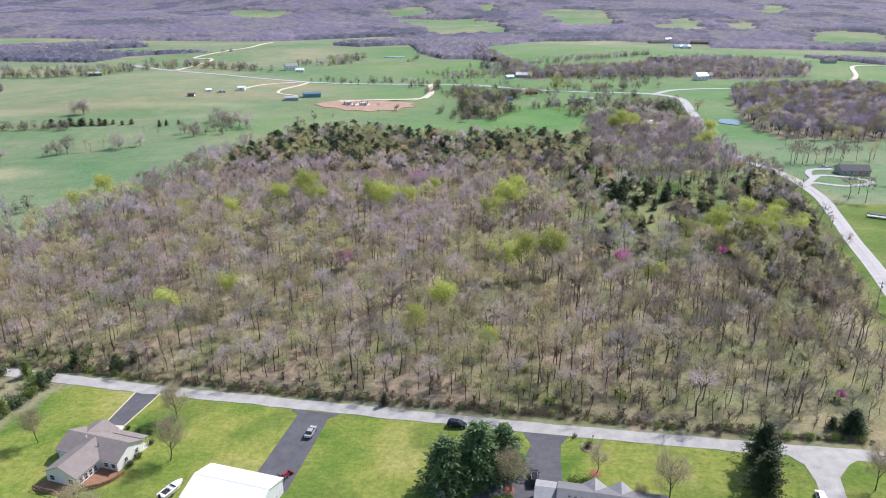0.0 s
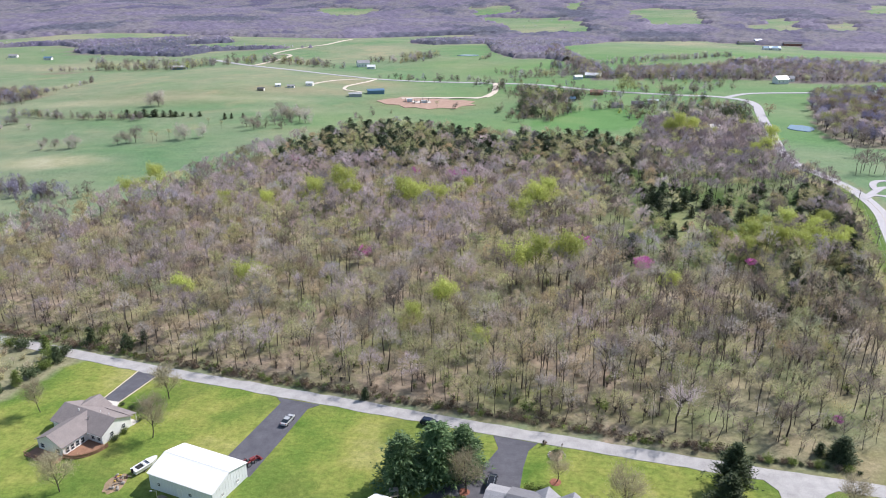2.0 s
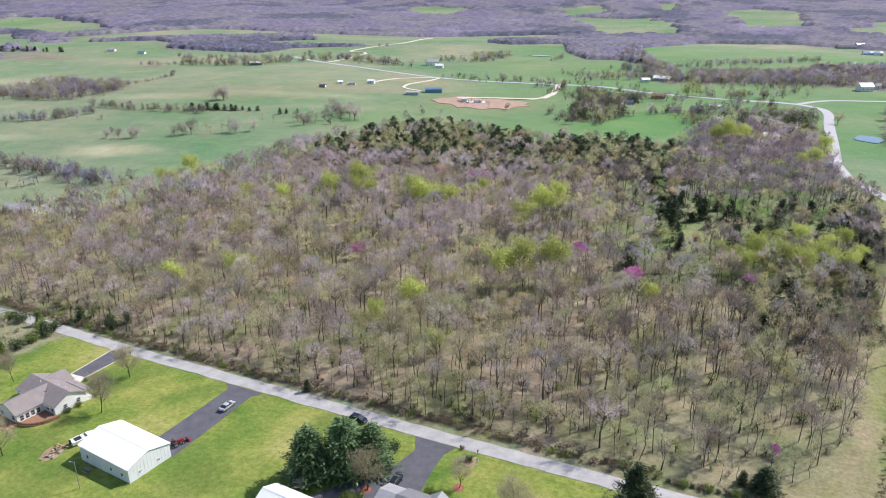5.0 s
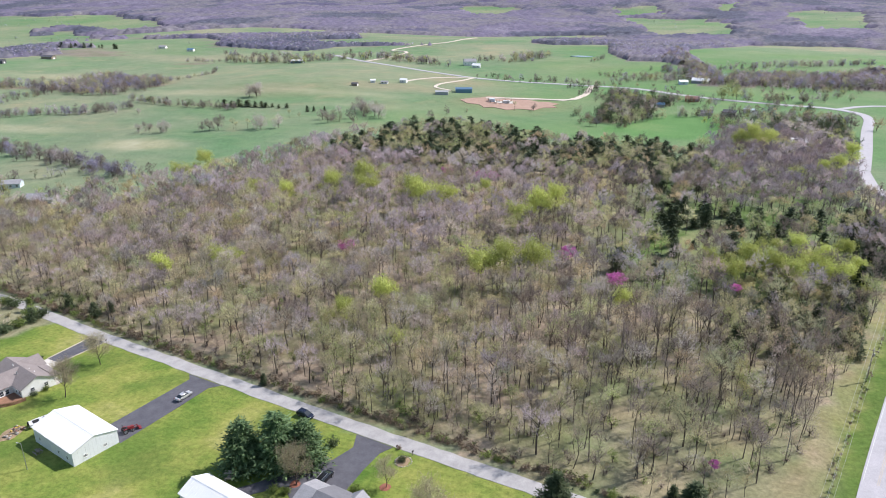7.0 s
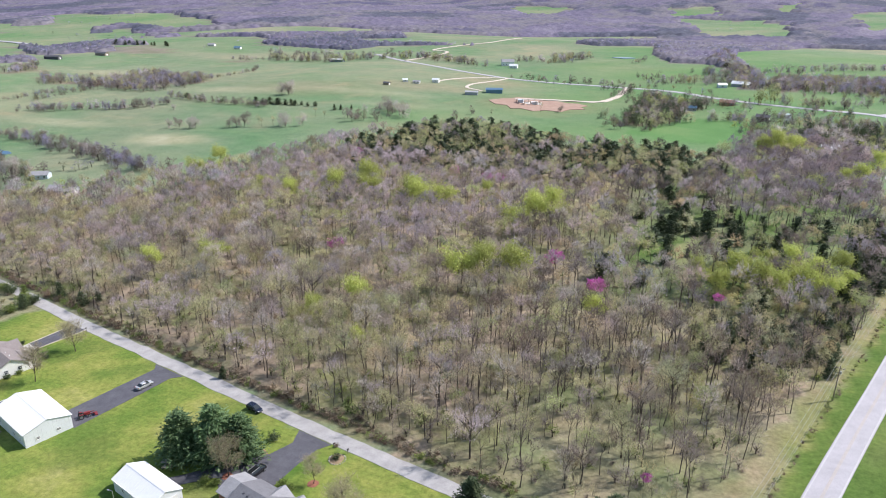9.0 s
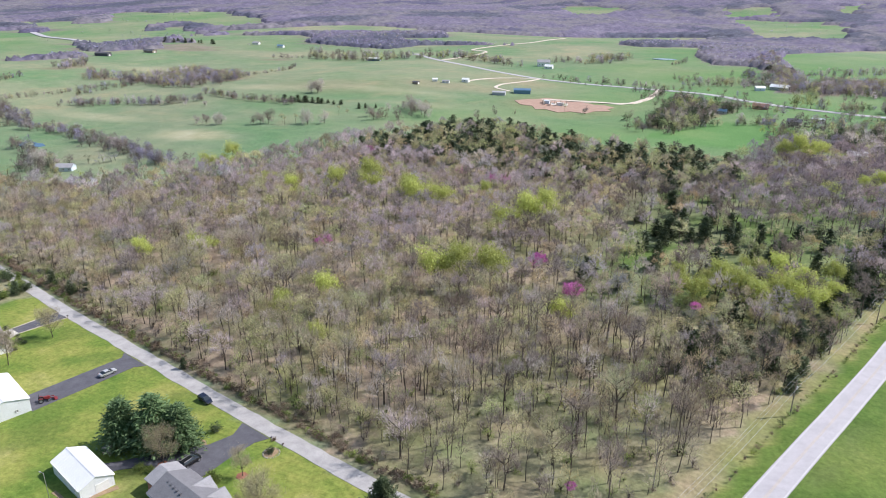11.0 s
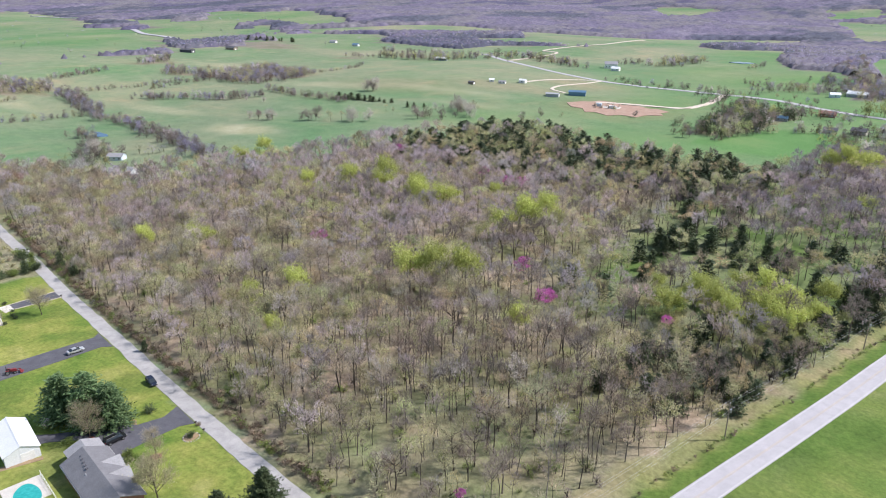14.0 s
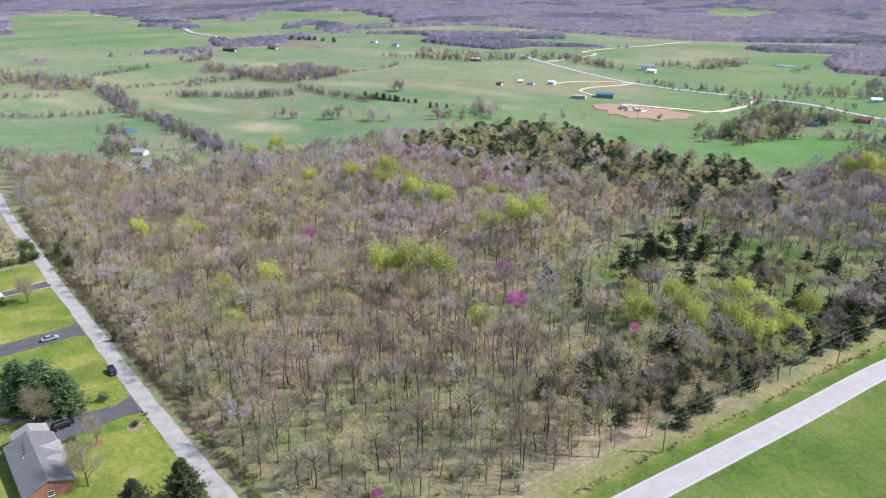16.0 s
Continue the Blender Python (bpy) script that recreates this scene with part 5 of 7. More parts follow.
ring_bed(33.6, 136.8, 1.8, "flower_bed", "round stone-edged flower bed in the lawn", SOIL, 18)
ring_bed(33.2, 127.7, 1.3, "mulch_ring", "red mulch ring round a young tree", MULCH)
ring_bed(14.4, 123.0, 1.6, "mulch_ring", "red-brown mulch ring round a bare tree", MULCH)
patch("bare_soil", [(13.2, 133.6), (16.0, 134.0), (19.0, 132.0), (17.6, 130.2), (14.6, 130.0)], 0.05, SOIL, "bare orange soil beside the pines")
patch("bare_soil_strip", [(8.0, 104.6), (12.0, 113.0), (10.8, 113.6), (6.4, 105.4), (0, 106.6), (0, 105.6)], 0.05, SOIL, "bare soil strip along the shed")


def lamp_post(x, y):
    t = thing("yard_lamp", x, y)
    part("pole", cyl(bmesh.new(), 0, 0, -0.4, 0.10, 7.4, 8, 0.07), STEEL, t)
    part("arm", box(bmesh.new(), -0.5, 0, 6.85, 1.1, 0.07, 0.07), STEEL, t)
    part("lamp_head", box(bmesh.new(), -1.1, 0, 6.75, 0.5, 0.26, 0.16, bevel=0.04), WALL_GREY, t)
    return tagged(t, "grey metal yard lamp standing on the lawn", "lamp")


lamp_post(-46.9, 109.8)
lamp_post(1.8, 104.0)


def scrap_pile(x, y):
    """The heap of brush, boards and toys in its dirt bed."""
    t = thing("scrap_pile", x, y)
    rr = random.Random(4)
    b = bmesh.new()
    c = b.verts.new((0, 0, 0.25))
    rim = [b.verts.new((math.cos(k * 0.35) * 2.6 * rr.uniform(0.8, 1.15), math.sin(k * 0.35) * 4.2 * rr.uniform(0.8, 1.15), 0.0)) for k in range(18)]
    low = [b.verts.new((v.co.x * 1.05, v.co.y * 1.05, -0.4)) for v in rim]
    for k in range(18):
        b.faces.new((c, rim[k], rim[(k + 1) % 18]))
        b.faces.new((rim[k], low[k], low[(k + 1) % 18], rim[(k + 1) % 18]))
    part("dirt", b, SOIL, t)
    for k in range(26):
        b = bmesh.new()
        if k % 3 == 0:
            rock(b, rr.uniform(-1.5, 1.5), rr.uniform(-2.8, 2.8), 0.35, rr.uniform(0.25, 0.45), rr)
            part("stone", b, STONE, t)
        elif k % 3 == 1:
            box(b, rr.uniform(-1.5, 1.5), rr.uniform(-2.5, 2.5), 0.2 + rr.random() * 0.4, rr.uniform(0.8, 1.9), 0.18, 0.12, rr.uniform(0, 180), rr.uniform(-20, 20))
            part("board", b, WEATHERED, t)
        else:
            box(b, rr.uniform(-1.2, 1.2), rr.uniform(0.2, 3.0), 0.25, 0.5, 0.35, 0.35, rr.uniform(0, 180), bevel=0.08)
            part("bundle", b, YELLOW if rr.random() < 0.75 else RED_PAINT, t)
    return tagged(t, "heap of stones, boards and yellow bundles on dirt", "pile")


scrap_pile(-61.8, 119.0)


def swimming_pool():
    t = thing("swimming_pool", 22.0, 104.5, -12)
    part("surround", box(bmesh.new(), 0, 0, -0.5, 11.5, 8.0, 0.62), CONCRETE, t, "pale concrete pool surround")
    b = bmesh.new()
    pts = [(math.cos(k * math.pi / 12) * 4.4 * (1 - 0.10 * math.sin(k * math.pi / 6)), math.sin(k * math.pi / 12) * 2.6) for k in range(24)]
    f = b.faces.new([b.verts.new((x, y, 0.135)) for x, y in pts])
    part("water", b, POOL, t, "turquoise pool water")
    for k in range(8):
        part("fence_post", box(bmesh.new(), -5.6 + k * 1.6, 4.1, -0.3, 0.07, 0.07, 1.5), TRIM, t)
    part("fence_rail", box(box(bmesh.new(), 0, 4.1, 1.1, 11.4, 0.05, 0.07), 0, 4.1, 0.4, 11.4, 0.05, 0.07), TRIM, t)
    part("steps", box(bmesh.new(), 5.9, 1.5, -0.4, 1.4, 3.0, 0.4), CONCRETE, t)
    return tagged(t, "turquoise swimming pool with pale surround and white fence", "pool")


swimming_pool()


def picnic_table(x, y, turn):
    t = thing("picnic_table", x, y, turn)
    part("tabletop", box(bmesh.new(), 0, 0, 0.72, 1.8, 0.75, 0.05), WEATHERED, t)
    for s in (1, -1):
        part("bench", box(bmesh.new(), 0, s * 0.75, 0.42, 1.8, 0.28, 0.05), WEATHERED, t)
        part("leg", box(bmesh.new(), s * 0.65, 0, 0.0, 0.1, 1.4, 0.08), WEATHERED, t)
        part("leg", box(bmesh.new(), s * 0.65, 0, 0.0, 0.1, 0.12, 0.74), WEATHERED, t)
    return tagged(t, "weathered wooden picnic table by the shed wall", "table")


picnic_table(-49.5, 115.2, -16)


# ---------------------------------------------------------------- poles and wires
def utility_pole(x, y, turn, h=9.6):
    t = thing("utility_pole", x, y, turn)
    part("pole", cyl(bmesh.new(), 0, 0, -0.8, 0.16, h + 0.8, 10, 0.11), WEATHERED, t)
    arm = part("crossarm", box(bmesh.new(), 0, 0, h - 0.75, 2.3, 0.10, 0.13), WEATHERED, t)
    for xx in (-1.05, 0.0, 1.05):
        part("insulator", cyl(bmesh.new(), xx, 0, h - 0.62 if xx else h, 0.05, 0.22, 8), CONCRETE, arm)
    part("transformer", cyl(bmesh.new(), 0.32, 0.1, h - 2.3, 0.22, 0.8, 10), STEEL, t)
    part("brace", box(bmesh.new(), 0.35, 0.08, h - 1.2, 0.05, 0.05, 0.6, tilt=0), STEEL, t)
    return tagged(t, "weathered wooden utility pole with crossarm beside the highway", "pole", "utility poles")


POLES = [(96.5, 62.0, 9.6), (116.5, 136.0, 9.6), (137.4, 205.2, 9.4), (158.5, 276.0, 9.4), (179.5, 345.0, 9.6), (180.5, 412.0, 9.6)]
for x, y, h in POLES:
    utility_pole(x, y, -17, h)
wires = new("power_lines")
for (xa, ya, ha), (xb, yb, hb) in zip(POLES[:-1], POLES[1:]):
    for off, dz in ((-1.05, -0.4), (0.0, 0.22), (1.05, -0.4), (0.1, -2.6)):
        cu = bpy.data.curves.new("wire", "CURVE")
        cu.dimensions, cu.bevel_depth, cu.bevel_resolution = "3D", 0.018 if dz > -2 else 0.014, 0
        sp = cu.splines.new("POLY")
        sp.points.add(16)
        for k in range(17):
            u = k / 16
            ox, oy = off * math.cos(radians(-17)), off * math.sin(radians(-17))
            z = (gz(xa, ya) + ha + dz) * (1 - u) + (gz(xb, yb) + hb + dz) * u - 1.1 * 4 * u * (1 - u)
            sp.points[k].co = (xa + (xb - xa) * u + ox, ya + (yb - ya) * u + oy, z, 1)
        cu.materials.append(STEEL)
        w = new("wire", cu)
        w.parent = wires
tagged(wires, "thin grey overhead power lines along the highway", "wires")

# ---------------------------------------------------------------- ponds
for pname, cx, cy, rx, ry, label in (("water_pond", -388, 360, 15, 6.5, "small blue farm pond in the pasture"), ("water_pond_east", 226, 562, 9, 12, "blue pond beside the highway"), ("water_pond_far", -70, 1090, 15, 9, "far pale pond in the fields")):
    zz = min(gz(cx + rx * math.cos(k), cy + ry * math.sin(k)) for k in range(6))
    bm = bmesh.new()
    edge = [bm.verts.new((cx + rx * math.cos(k * 0.2618) * (1 + 0.15 * math.sin(k * 1.1)), cy + ry * math.sin(k * 0.2618) * (1 + 0.12 * math.cos(k * 1.7)), max(gz(cx, cy), zz) + 0.5)) for k in range(24)]
    low = [bm.verts.new((v.co.x, v.co.y, v.co.z - 2.5)) for v in edge]
    bm.faces.new(edge)
    for k in range(24):
        bm.faces.new((edge[k], low[k], low[(k + 1) % 24], edge[(k + 1) % 24]))
    tagged(part(pname, bm, WATER), label, "", "", "structure")


def pipe_stack(x, y, turn):
    t = thing("flatbed_trailer", x, y, turn)
    for k, yy in enumerate((-1.6, 1.8)):
        part("deck", box(bmesh.new(), 0, yy, 0.8, 11, 2.2, 0.25), BLACK if k else WALL_GREY, t)
        for xx in (-3.4, -2.4, 3.5):
            for s in (1, -1):
                wheel(t, xx, yy + s * 0.95, 0.42, 0.25)
    return tagged(t, "two long dark flatbed trailers parked on grass", "trailer")


pipe_stack(198.0, 307.5, -28)

# ---------------------------------------------------------------- trees


def frame_of(d):
    d = d / np.linalg.norm(d)
    a = np.cross(d, (0, 0, 1.0) if abs(d[2]) < 0.9 else (1.0, 0, 0))
    a /= np.linalg.norm(a)
    return d, a, np.cross(d, a)


def limb(V, F, p, q, r0, r1, sides=4):
    """A tapered piece of wood from p to q."""
    _, a, b = frame_of(q - p)
    base = len(V)
    for c, r in ((p, r0), (q, r1)):
        for k in range(sides):
            t = 2 * math.pi * k / sides
            V.append(c + (a * math.cos(t) + b * math.sin(t)) * r)
    for k in range(sides):
        j = (k + 1) % sides
        F.append((base + k, base + j, base + sides + j))
        F.append((base + k, base + sides + j, base + sides + k))


def blade(V, F, p, q, r):
    """A thin branch: two crossed three-cornered blades."""
    _, a, b = frame_of(q - p)
    for d in (a, b):
        k = len(V)
        V.extend((p - d * r, p + d * r, q))
        F.append((k, k + 1, k + 2))


def sprays(rng, places, ways, count, long, wide, droop=0.0):
    """Thin twigs: three-cornered blades that start near the places and point out along the ways."""
    idx = rng.integers(0, len(places), count)
    p = places[idx] + rng.normal(0, 0.45, (count, 3))
    d = ways[idx] * 0.8 + rng.normal(0, 0.5, (count, 3))
    d[:, 2] += 0.3 - droop
    d /= np.linalg.norm(d, axis=1)[:, None]
    s = rng.normal(0, 1, (count, 3))
    s -= d * (s * d).sum(1)[:, None]
    s /= np.linalg.norm(s, axis=1)[:, None]
    L = long * rng.uniform(0.5, 1.3, (count, 1))
    w = wide * rng.uniform(0.7, 1.4, (count, 1))
    v = np.stack([p - s * w, p + s * w, p + d * L], 1).reshape(-1, 3)
    return v, np.arange(count * 3).reshape(-1, 3)


def flakes(rng, centres, spread, count, size, flat=1.0):
    """Small leaf clumps: triangles strewn about the centres."""
    idx = rng.integers(0, len(centres), count)
    p = centres[idx] + rng.normal(0, 1, (count, 3)) * spread * (1, 1, flat)
    a = rng.normal(0, 1, (count, 3))
    a /= np.linalg.norm(a, axis=1)[:, None]
    b = np.cross(a, rng.normal(0, 1, (count, 3)))
    b /= np.linalg.norm(b, axis=1)[:, None]
    s = size * rng.uniform(0.6, 1.4, (count, 1))
    v = np.stack([p + a * s, p - a * s * 0.5 + b * s * 0.8, p - a * s * 0.5 - b * s * 0.8], 1).reshape(-1, 3)
    return v, np.arange(count * 3).reshape(-1, 3)


def grow(seed, h=12.0, spread=4.5, bole=0.35, limbs=7, subs=4, twigs=320, long=1.3, wide=0.055, leaves=0, leaf=0.25, cloud=0.6, r=0.20, sides=5, lean=0.05, bunch=0, rise=1.0, dome=0):
    """A broad-leaved tree. Gives wood (corners, triangles) and crown (corners, triangles)."""
    rng = np.random.default_rng(seed)
    V, F = [], []
    top = np.array([rng.normal(0, lean) * h, rng.normal(0, lean) * h, h * 0.86])
    bend = np.array([rng.normal(0, 0.03) * h, rng.normal(0, 0.03) * h, h * bole])
    limb(V, F, np.array([0, 0, -0.4]), bend, r, r * 0.78, sides)
    mid = bend * 0.45 + top * 0.55
    limb(V, F, bend, mid, r * 0.78, r * 0.45, sides - 1)
    limb(V, F, mid, top, r * 0.45, r * 0.12, 3)
    ends, ways = [top], [np.array([0, 0, 1.0])]
    for k in range(limbs):
        t = rng.uniform(0.0, 0.85)
        s = bend + (mid - bend) * min(1, t * 1.8) if t < 0.55 else mid + (top - mid) * (t - 0.55) / 0.45
        az = 2 * math.pi * (k * 0.382 + rng.uniform(-0.08, 0.08))
        reach = spread * (1 - 0.55 * t) * rng.uniform(0.75, 1.15)
        out = np.array([math.cos(az) * reach, math.sin(az) * reach, reach * rng.uniform(0.55, 1.05) * rise + (1 - t) * h * 0.06])
        q1 = s + out * 0.5 + rng.normal(0, 0.25, 3)
        q2 = s + out
        q2[2] = min(q2[2], h)
        limb(V, F, s, q1, r * 0.36, r * 0.24, 4)
        limb(V, F, q1, q2, r * 0.24, r * 0.08, 3)
        ends += [q2, (q1 + q2) / 2]
        ways += [out / np.linalg.norm(out)] * 2
        for j in range(subs):
            u = rng.uniform(0.25, 0.95)
            s2 = s + (q1 - s) * u * 2 if u < 0.5 else q1 + (q2 - q1) * (u - 0.5) * 2
            d = out / np.linalg.norm(out) + rng.normal(0, 0.65, 3)
            d[2] = abs(d[2]) * 0.8 + 0.15
            d /= np.linalg.norm(d)
            q3 = s2 + d * reach * rng.uniform(0.3, 0.6)
            q3[2] = min(q3[2], h * 1.02)
            blade(V, F, s2, q3, r * 0.16)
            ends += [q3, (s2 + q3) / 2]
            ways += [d, d]
    ends, ways = np.array(ends), np.array(ways)
    if dome:
        # the outer twigs close into rounded lobes
        d = rng.normal(0, 1, (dome, 3))
        d[:, 2] = np.abs(d[:, 2]) * 0.9 - 0.15
        d /= np.linalg.norm(d, axis=1)[:, None]
        mid_z = h * 0.66
        lobes = d * (spread * 0.92, spread * 0.92, h * 0.31) * rng.uniform(0.72, 1.0, (dome, 1)) + (top[0] * 0.6, top[1] * 0.6, mid_z)
        ends, ways = np.concatenate([ends[::2], lobes, lobes]), np.concatenate([ways[::2], d, d])
    cv, cf = sprays(rng, ends, ways, twigs, long, wide)
    if leaves:
        if bunch:
            ends = ends[rng.permutation(len(ends))[:bunch]]
        lv, lf = flakes(rng, ends, cloud, leaves, leaf, 0.7)
        return (np.array(V), np.array(F)), (cv, cf), (lv, lf)
    return (np.array(V), np.array(F)), (cv, cf), None


def conifer(seed, h=8.0, width=2.2, tiers=14, per=9, leaf=0.5, each=5, skirt=0.05, power=0.9, droop=0.25, boughs=True):
    """A cedar, pine or spruce: tiers of boughs carrying many needle clumps."""
    rng = np.random.default_rng(seed)
    V, F = [], []
    limb(V, F, np.array([0, 0, -0.3]), np.array([0, 0, h * 0.5]), h * 0.022, h * 0.014, 6)
    limb(V, F, np.array([0, 0, h * 0.5]), np.array([0, 0, h * 0.98]), h * 0.014, 0.02, 4)
    cv = []
    for t in range(tiers):
        f = skirt + (1 - skirt) * (t + rng.uniform(-0.3, 0.3)) / tiers
        z = h * max(f, 0.03)
        reach = width * max(0.06, (1 - f)) ** power * rng.uniform(0.85, 1.15)
        for k in range(per if f < 0.6 else max(4, per - 3)):
            az = 2 * math.pi * (k / per + rng.uniform(-0.06, 0.06) + t * 0.13)
            ln = reach * rng.uniform(0.65, 1.2)
            tip = np.array([math.cos(az) * ln, math.sin(az) * ln, z - droop * ln * rng.uniform(0.3, 1.2)])
            root = np.array([0, 0, z])
            if boughs:
                limb(V, F, root, root + (tip - root) * 0.8, 0.03, 0.012, 3)
            d, a, b = frame_of(tip - root)
            for j in range(each):
                u = rng.uniform(0.25, 1.05)
                c = root + (tip - root) * u + rng.normal(0, 0.13 * width / 2, 3)
                s = leaf * rng.uniform(0.7, 1.3)
                wv = a * math.cos(j) + b * math.sin(j) * 0.5
                dd = d + rng.normal(0, 0.45, 3)
                cv.append([c - wv * s * 0.55 - dd * s * 0.4, c + wv * s * 0.55 - dd * s * 0.4, c + dd * s * 0.9])
    cv = np.array(cv).reshape(-1, 3)
    return (np.array(V), np.array(F)), (cv, np.arange(len(cv)).reshape(-1, 3)), None


def puff(seed, h=8.0, wide=3.6, count=150, long=1.1, thick=0.10, low=0.0, roof=False, heads=9):
    """A tree seen from afar: trunk, a few limbs and a rounded crown of short fine twigs."""
    g = np.random.default_rng(seed)
    V, F = [], []
    limb(V, F, np.array([0, 0, -0.4]), np.array([g.normal(0, 0.3), g.normal(0, 0.3), h * 0.45]), 0.2, 0.1, 3)
    spots = []
    for k in range(heads):
        az, rr = g.uniform(0, 6.28), wide * g.uniform(0.25, 0.72)
        c = np.array([math.cos(az) * rr, math.sin(az) * rr, h * g.uniform(low + 0.22, 0.80) - rr * 0.12])
        spots.append(c)
        if count > 80:
            blade(V, F, np.array([0, 0, h * 0.25]), c, 0.09)
    heads = np.array(spots)
    idx = g.integers(0, len(heads), count)
    d = g.normal(0, 1, (count, 3))
    d /= np.linalg.norm(d, axis=1)[:, None]
    d[:, 2] += 0.25
    p = heads[idx] + d * wide * 0.42 * g.uniform(0.1, 0.9, (count, 1))
    p[:, 2] = np.clip(p[:, 2], h * low * 0.5, None)
    d = d + g.normal(0, 0.5, (count, 3))
    d /= np.linalg.norm(d, axis=1)[:, None]
    s = g.normal(0, 1, (count, 3))
    s -= d * (s * d).sum(1)[:, None]
    s *= thick * g.uniform(0.7, 1.4, (count, 1)) / np.linalg.norm(s, axis=1)[:, None]
    q = p + d * long * g.uniform(0.6, 1.3, (count, 1))
    if roof:
        # the far canopy: small tilted clumps that face the sky
        up = np.column_stack([p[:, 0], p[:, 1], np.full(count, wide * 1.3)]) + g.normal(0, wide * 0.18, (count, 3))
        up /= np.linalg.norm(up, axis=1)[:, None]
        s = np.cross(up, g.normal(0, 1, (count, 3)))
        s *= thick * g.uniform(0.7, 1.3, (count, 1)) / np.linalg.norm(s, axis=1)[:, None]
        q = p + np.cross(up, s) * 1.7
    v = np.stack([p - s, p + s, q], 1).reshape(-1, 3)
    return (np.array(V), np.array(F)), (v, np.arange(count * 3).reshape(-1, 3)), None


def bush(seed, size=1.2, leaves=130, leaf=0.155, tall=0.8, stems=4):
    rng = np.random.default_rng(seed)
    V, F = [], []
    tips = []
    for k in range(stems):
        az = rng.uniform(0, 6.28)
        tip = np.array([math.cos(az) * size * rng.uniform(0.3, 0.9), math.sin(az) * size * rng.uniform(0.3, 0.9), size * tall * rng.uniform(0.5, 1.2)])
        limb(V, F, np.array([0, 0, -0.1]), tip, 0.035, 0.012, 3)
        tips += [tip, tip * 0.6]
    cv, cf = flakes(rng, np.array(tips), size * 0.28, leaves, leaf, 0.8)
    cv[:, 2] = np.maximum(cv[:, 2], 0.0)
    return (np.array(V), np.array(F)), (cv, cf), None


# a small nursery: each kind grown a few times
NURSERY = {}
for k in range(6):
    NURSERY["bare", k] = grow(10 + k, 12.6 + k % 3, 2.5 + 0.35 * (k % 3), 0.42, 9, 2, 300, 1.15, 0.046, r=0.15, sides=4, rise=1.9, lean=0.04)
for k in range(3):
    NURSERY["old", k] = grow(30 + k, 13.5, 5.2, 0.30, 11, 5, 700, 1.3, 0.046, r=0.28, rise=1.2)
for k in range(4):
    NURSERY["bud", k] = grow(40 + k, 11.5, 2.7, 0.30, 8, 2, 120, 1.1, 0.045, 480, 0.145, 0.55, r=0.13, sides=4, rise=1.6, dome=14)
for k in range(3):
    NURSERY["lime", k] = grow(50 + k, 14.5, 5.8, 0.25, 11, 5, 60, 1.0, 0.05, 2700, 0.29, 1.0, r=0.24)
for k in range(2):
    NURSERY["redbud", k] = grow(60 + k, 7.5, 3.6, 0.2, 7, 3, 40, 0.9, 0.04, 1300, 0.26, 0.5, r=0.12, dome=34)
for k in range(3):
    NURSERY["cedar", k] = conifer(70 + k, 7.5, 2.9, 16, 10, 0.48, 7, 0.02, 0.55, -0.12)
for k in range(3):
    NURSERY["sapling", k] = grow(80 + k, 6.0, 1.6, 0.3, 5, 2, 90, 0.9, 0.045, r=0.07, sides=4)
for k in range(3):
    NURSERY["bush", k] = bush(90 + k)
for k in range(5):
    NURSERY["thin", k] = grow(100 + k, 12.4, 3.4, 0.40, 6, 1, 330, 1.05, 0.09, r=0.18, sides=4, rise=1.5, dome=18)
for k in range(5):
    NURSERY["dome", k] = grow(400 + k, 12.4, 3.5 + 0.3 * (k % 2), 0.38, 7, 2, 600, 0.95, 0.056, r=0.18, sides=4, rise=1.4, dome=24)
for k in range(3):
    NURSERY["thinbud", k] = grow(110 + k, 11.3, 3.2, 0.36, 5, 1, 60, 1.2, 0.08, 330, 0.215, 0.55, r=0.14, sides=4, rise=1.4, dome=12)
for k in range(4):
    NURSERY["field", k] = puff(130 + k, 9.0, 4.6, 900, 1.2, 0.05, -0.06, heads=13)
    NURSERY["hedgetree", k] = puff(140 + k, 10.5, 4.0, 260, 1.15, 0.12, 0.2, heads=12)
    NURSERY["puff", k] = puff(160 + k, 8.5, 4.0, 190, 1.0, 0.17, -0.05, heads=11)
for k in range(3):
    NURSERY["limethin", k] = grow(150 + k, 7.0, 3.2, 0.12, 7, 2, 60, 1.0, 0.05, 650, 0.30, 0.8, r=0.1, sides=4)
for k in range(3):
    NURSERY["thincedar", k] = conifer(120 + k, 7.5, 3.0, 10, 8, 0.78, 5, 0.02, 0.5, -0.12, False)

NURSERY["brown", 0] = puff(180, 3.2, 2.0, 240, 0.7, 0.034, -0.1)
NURSERY["brown", 1] = puff(181, 3.8, 1.8, 240, 0.8, 0.034, -0.1)


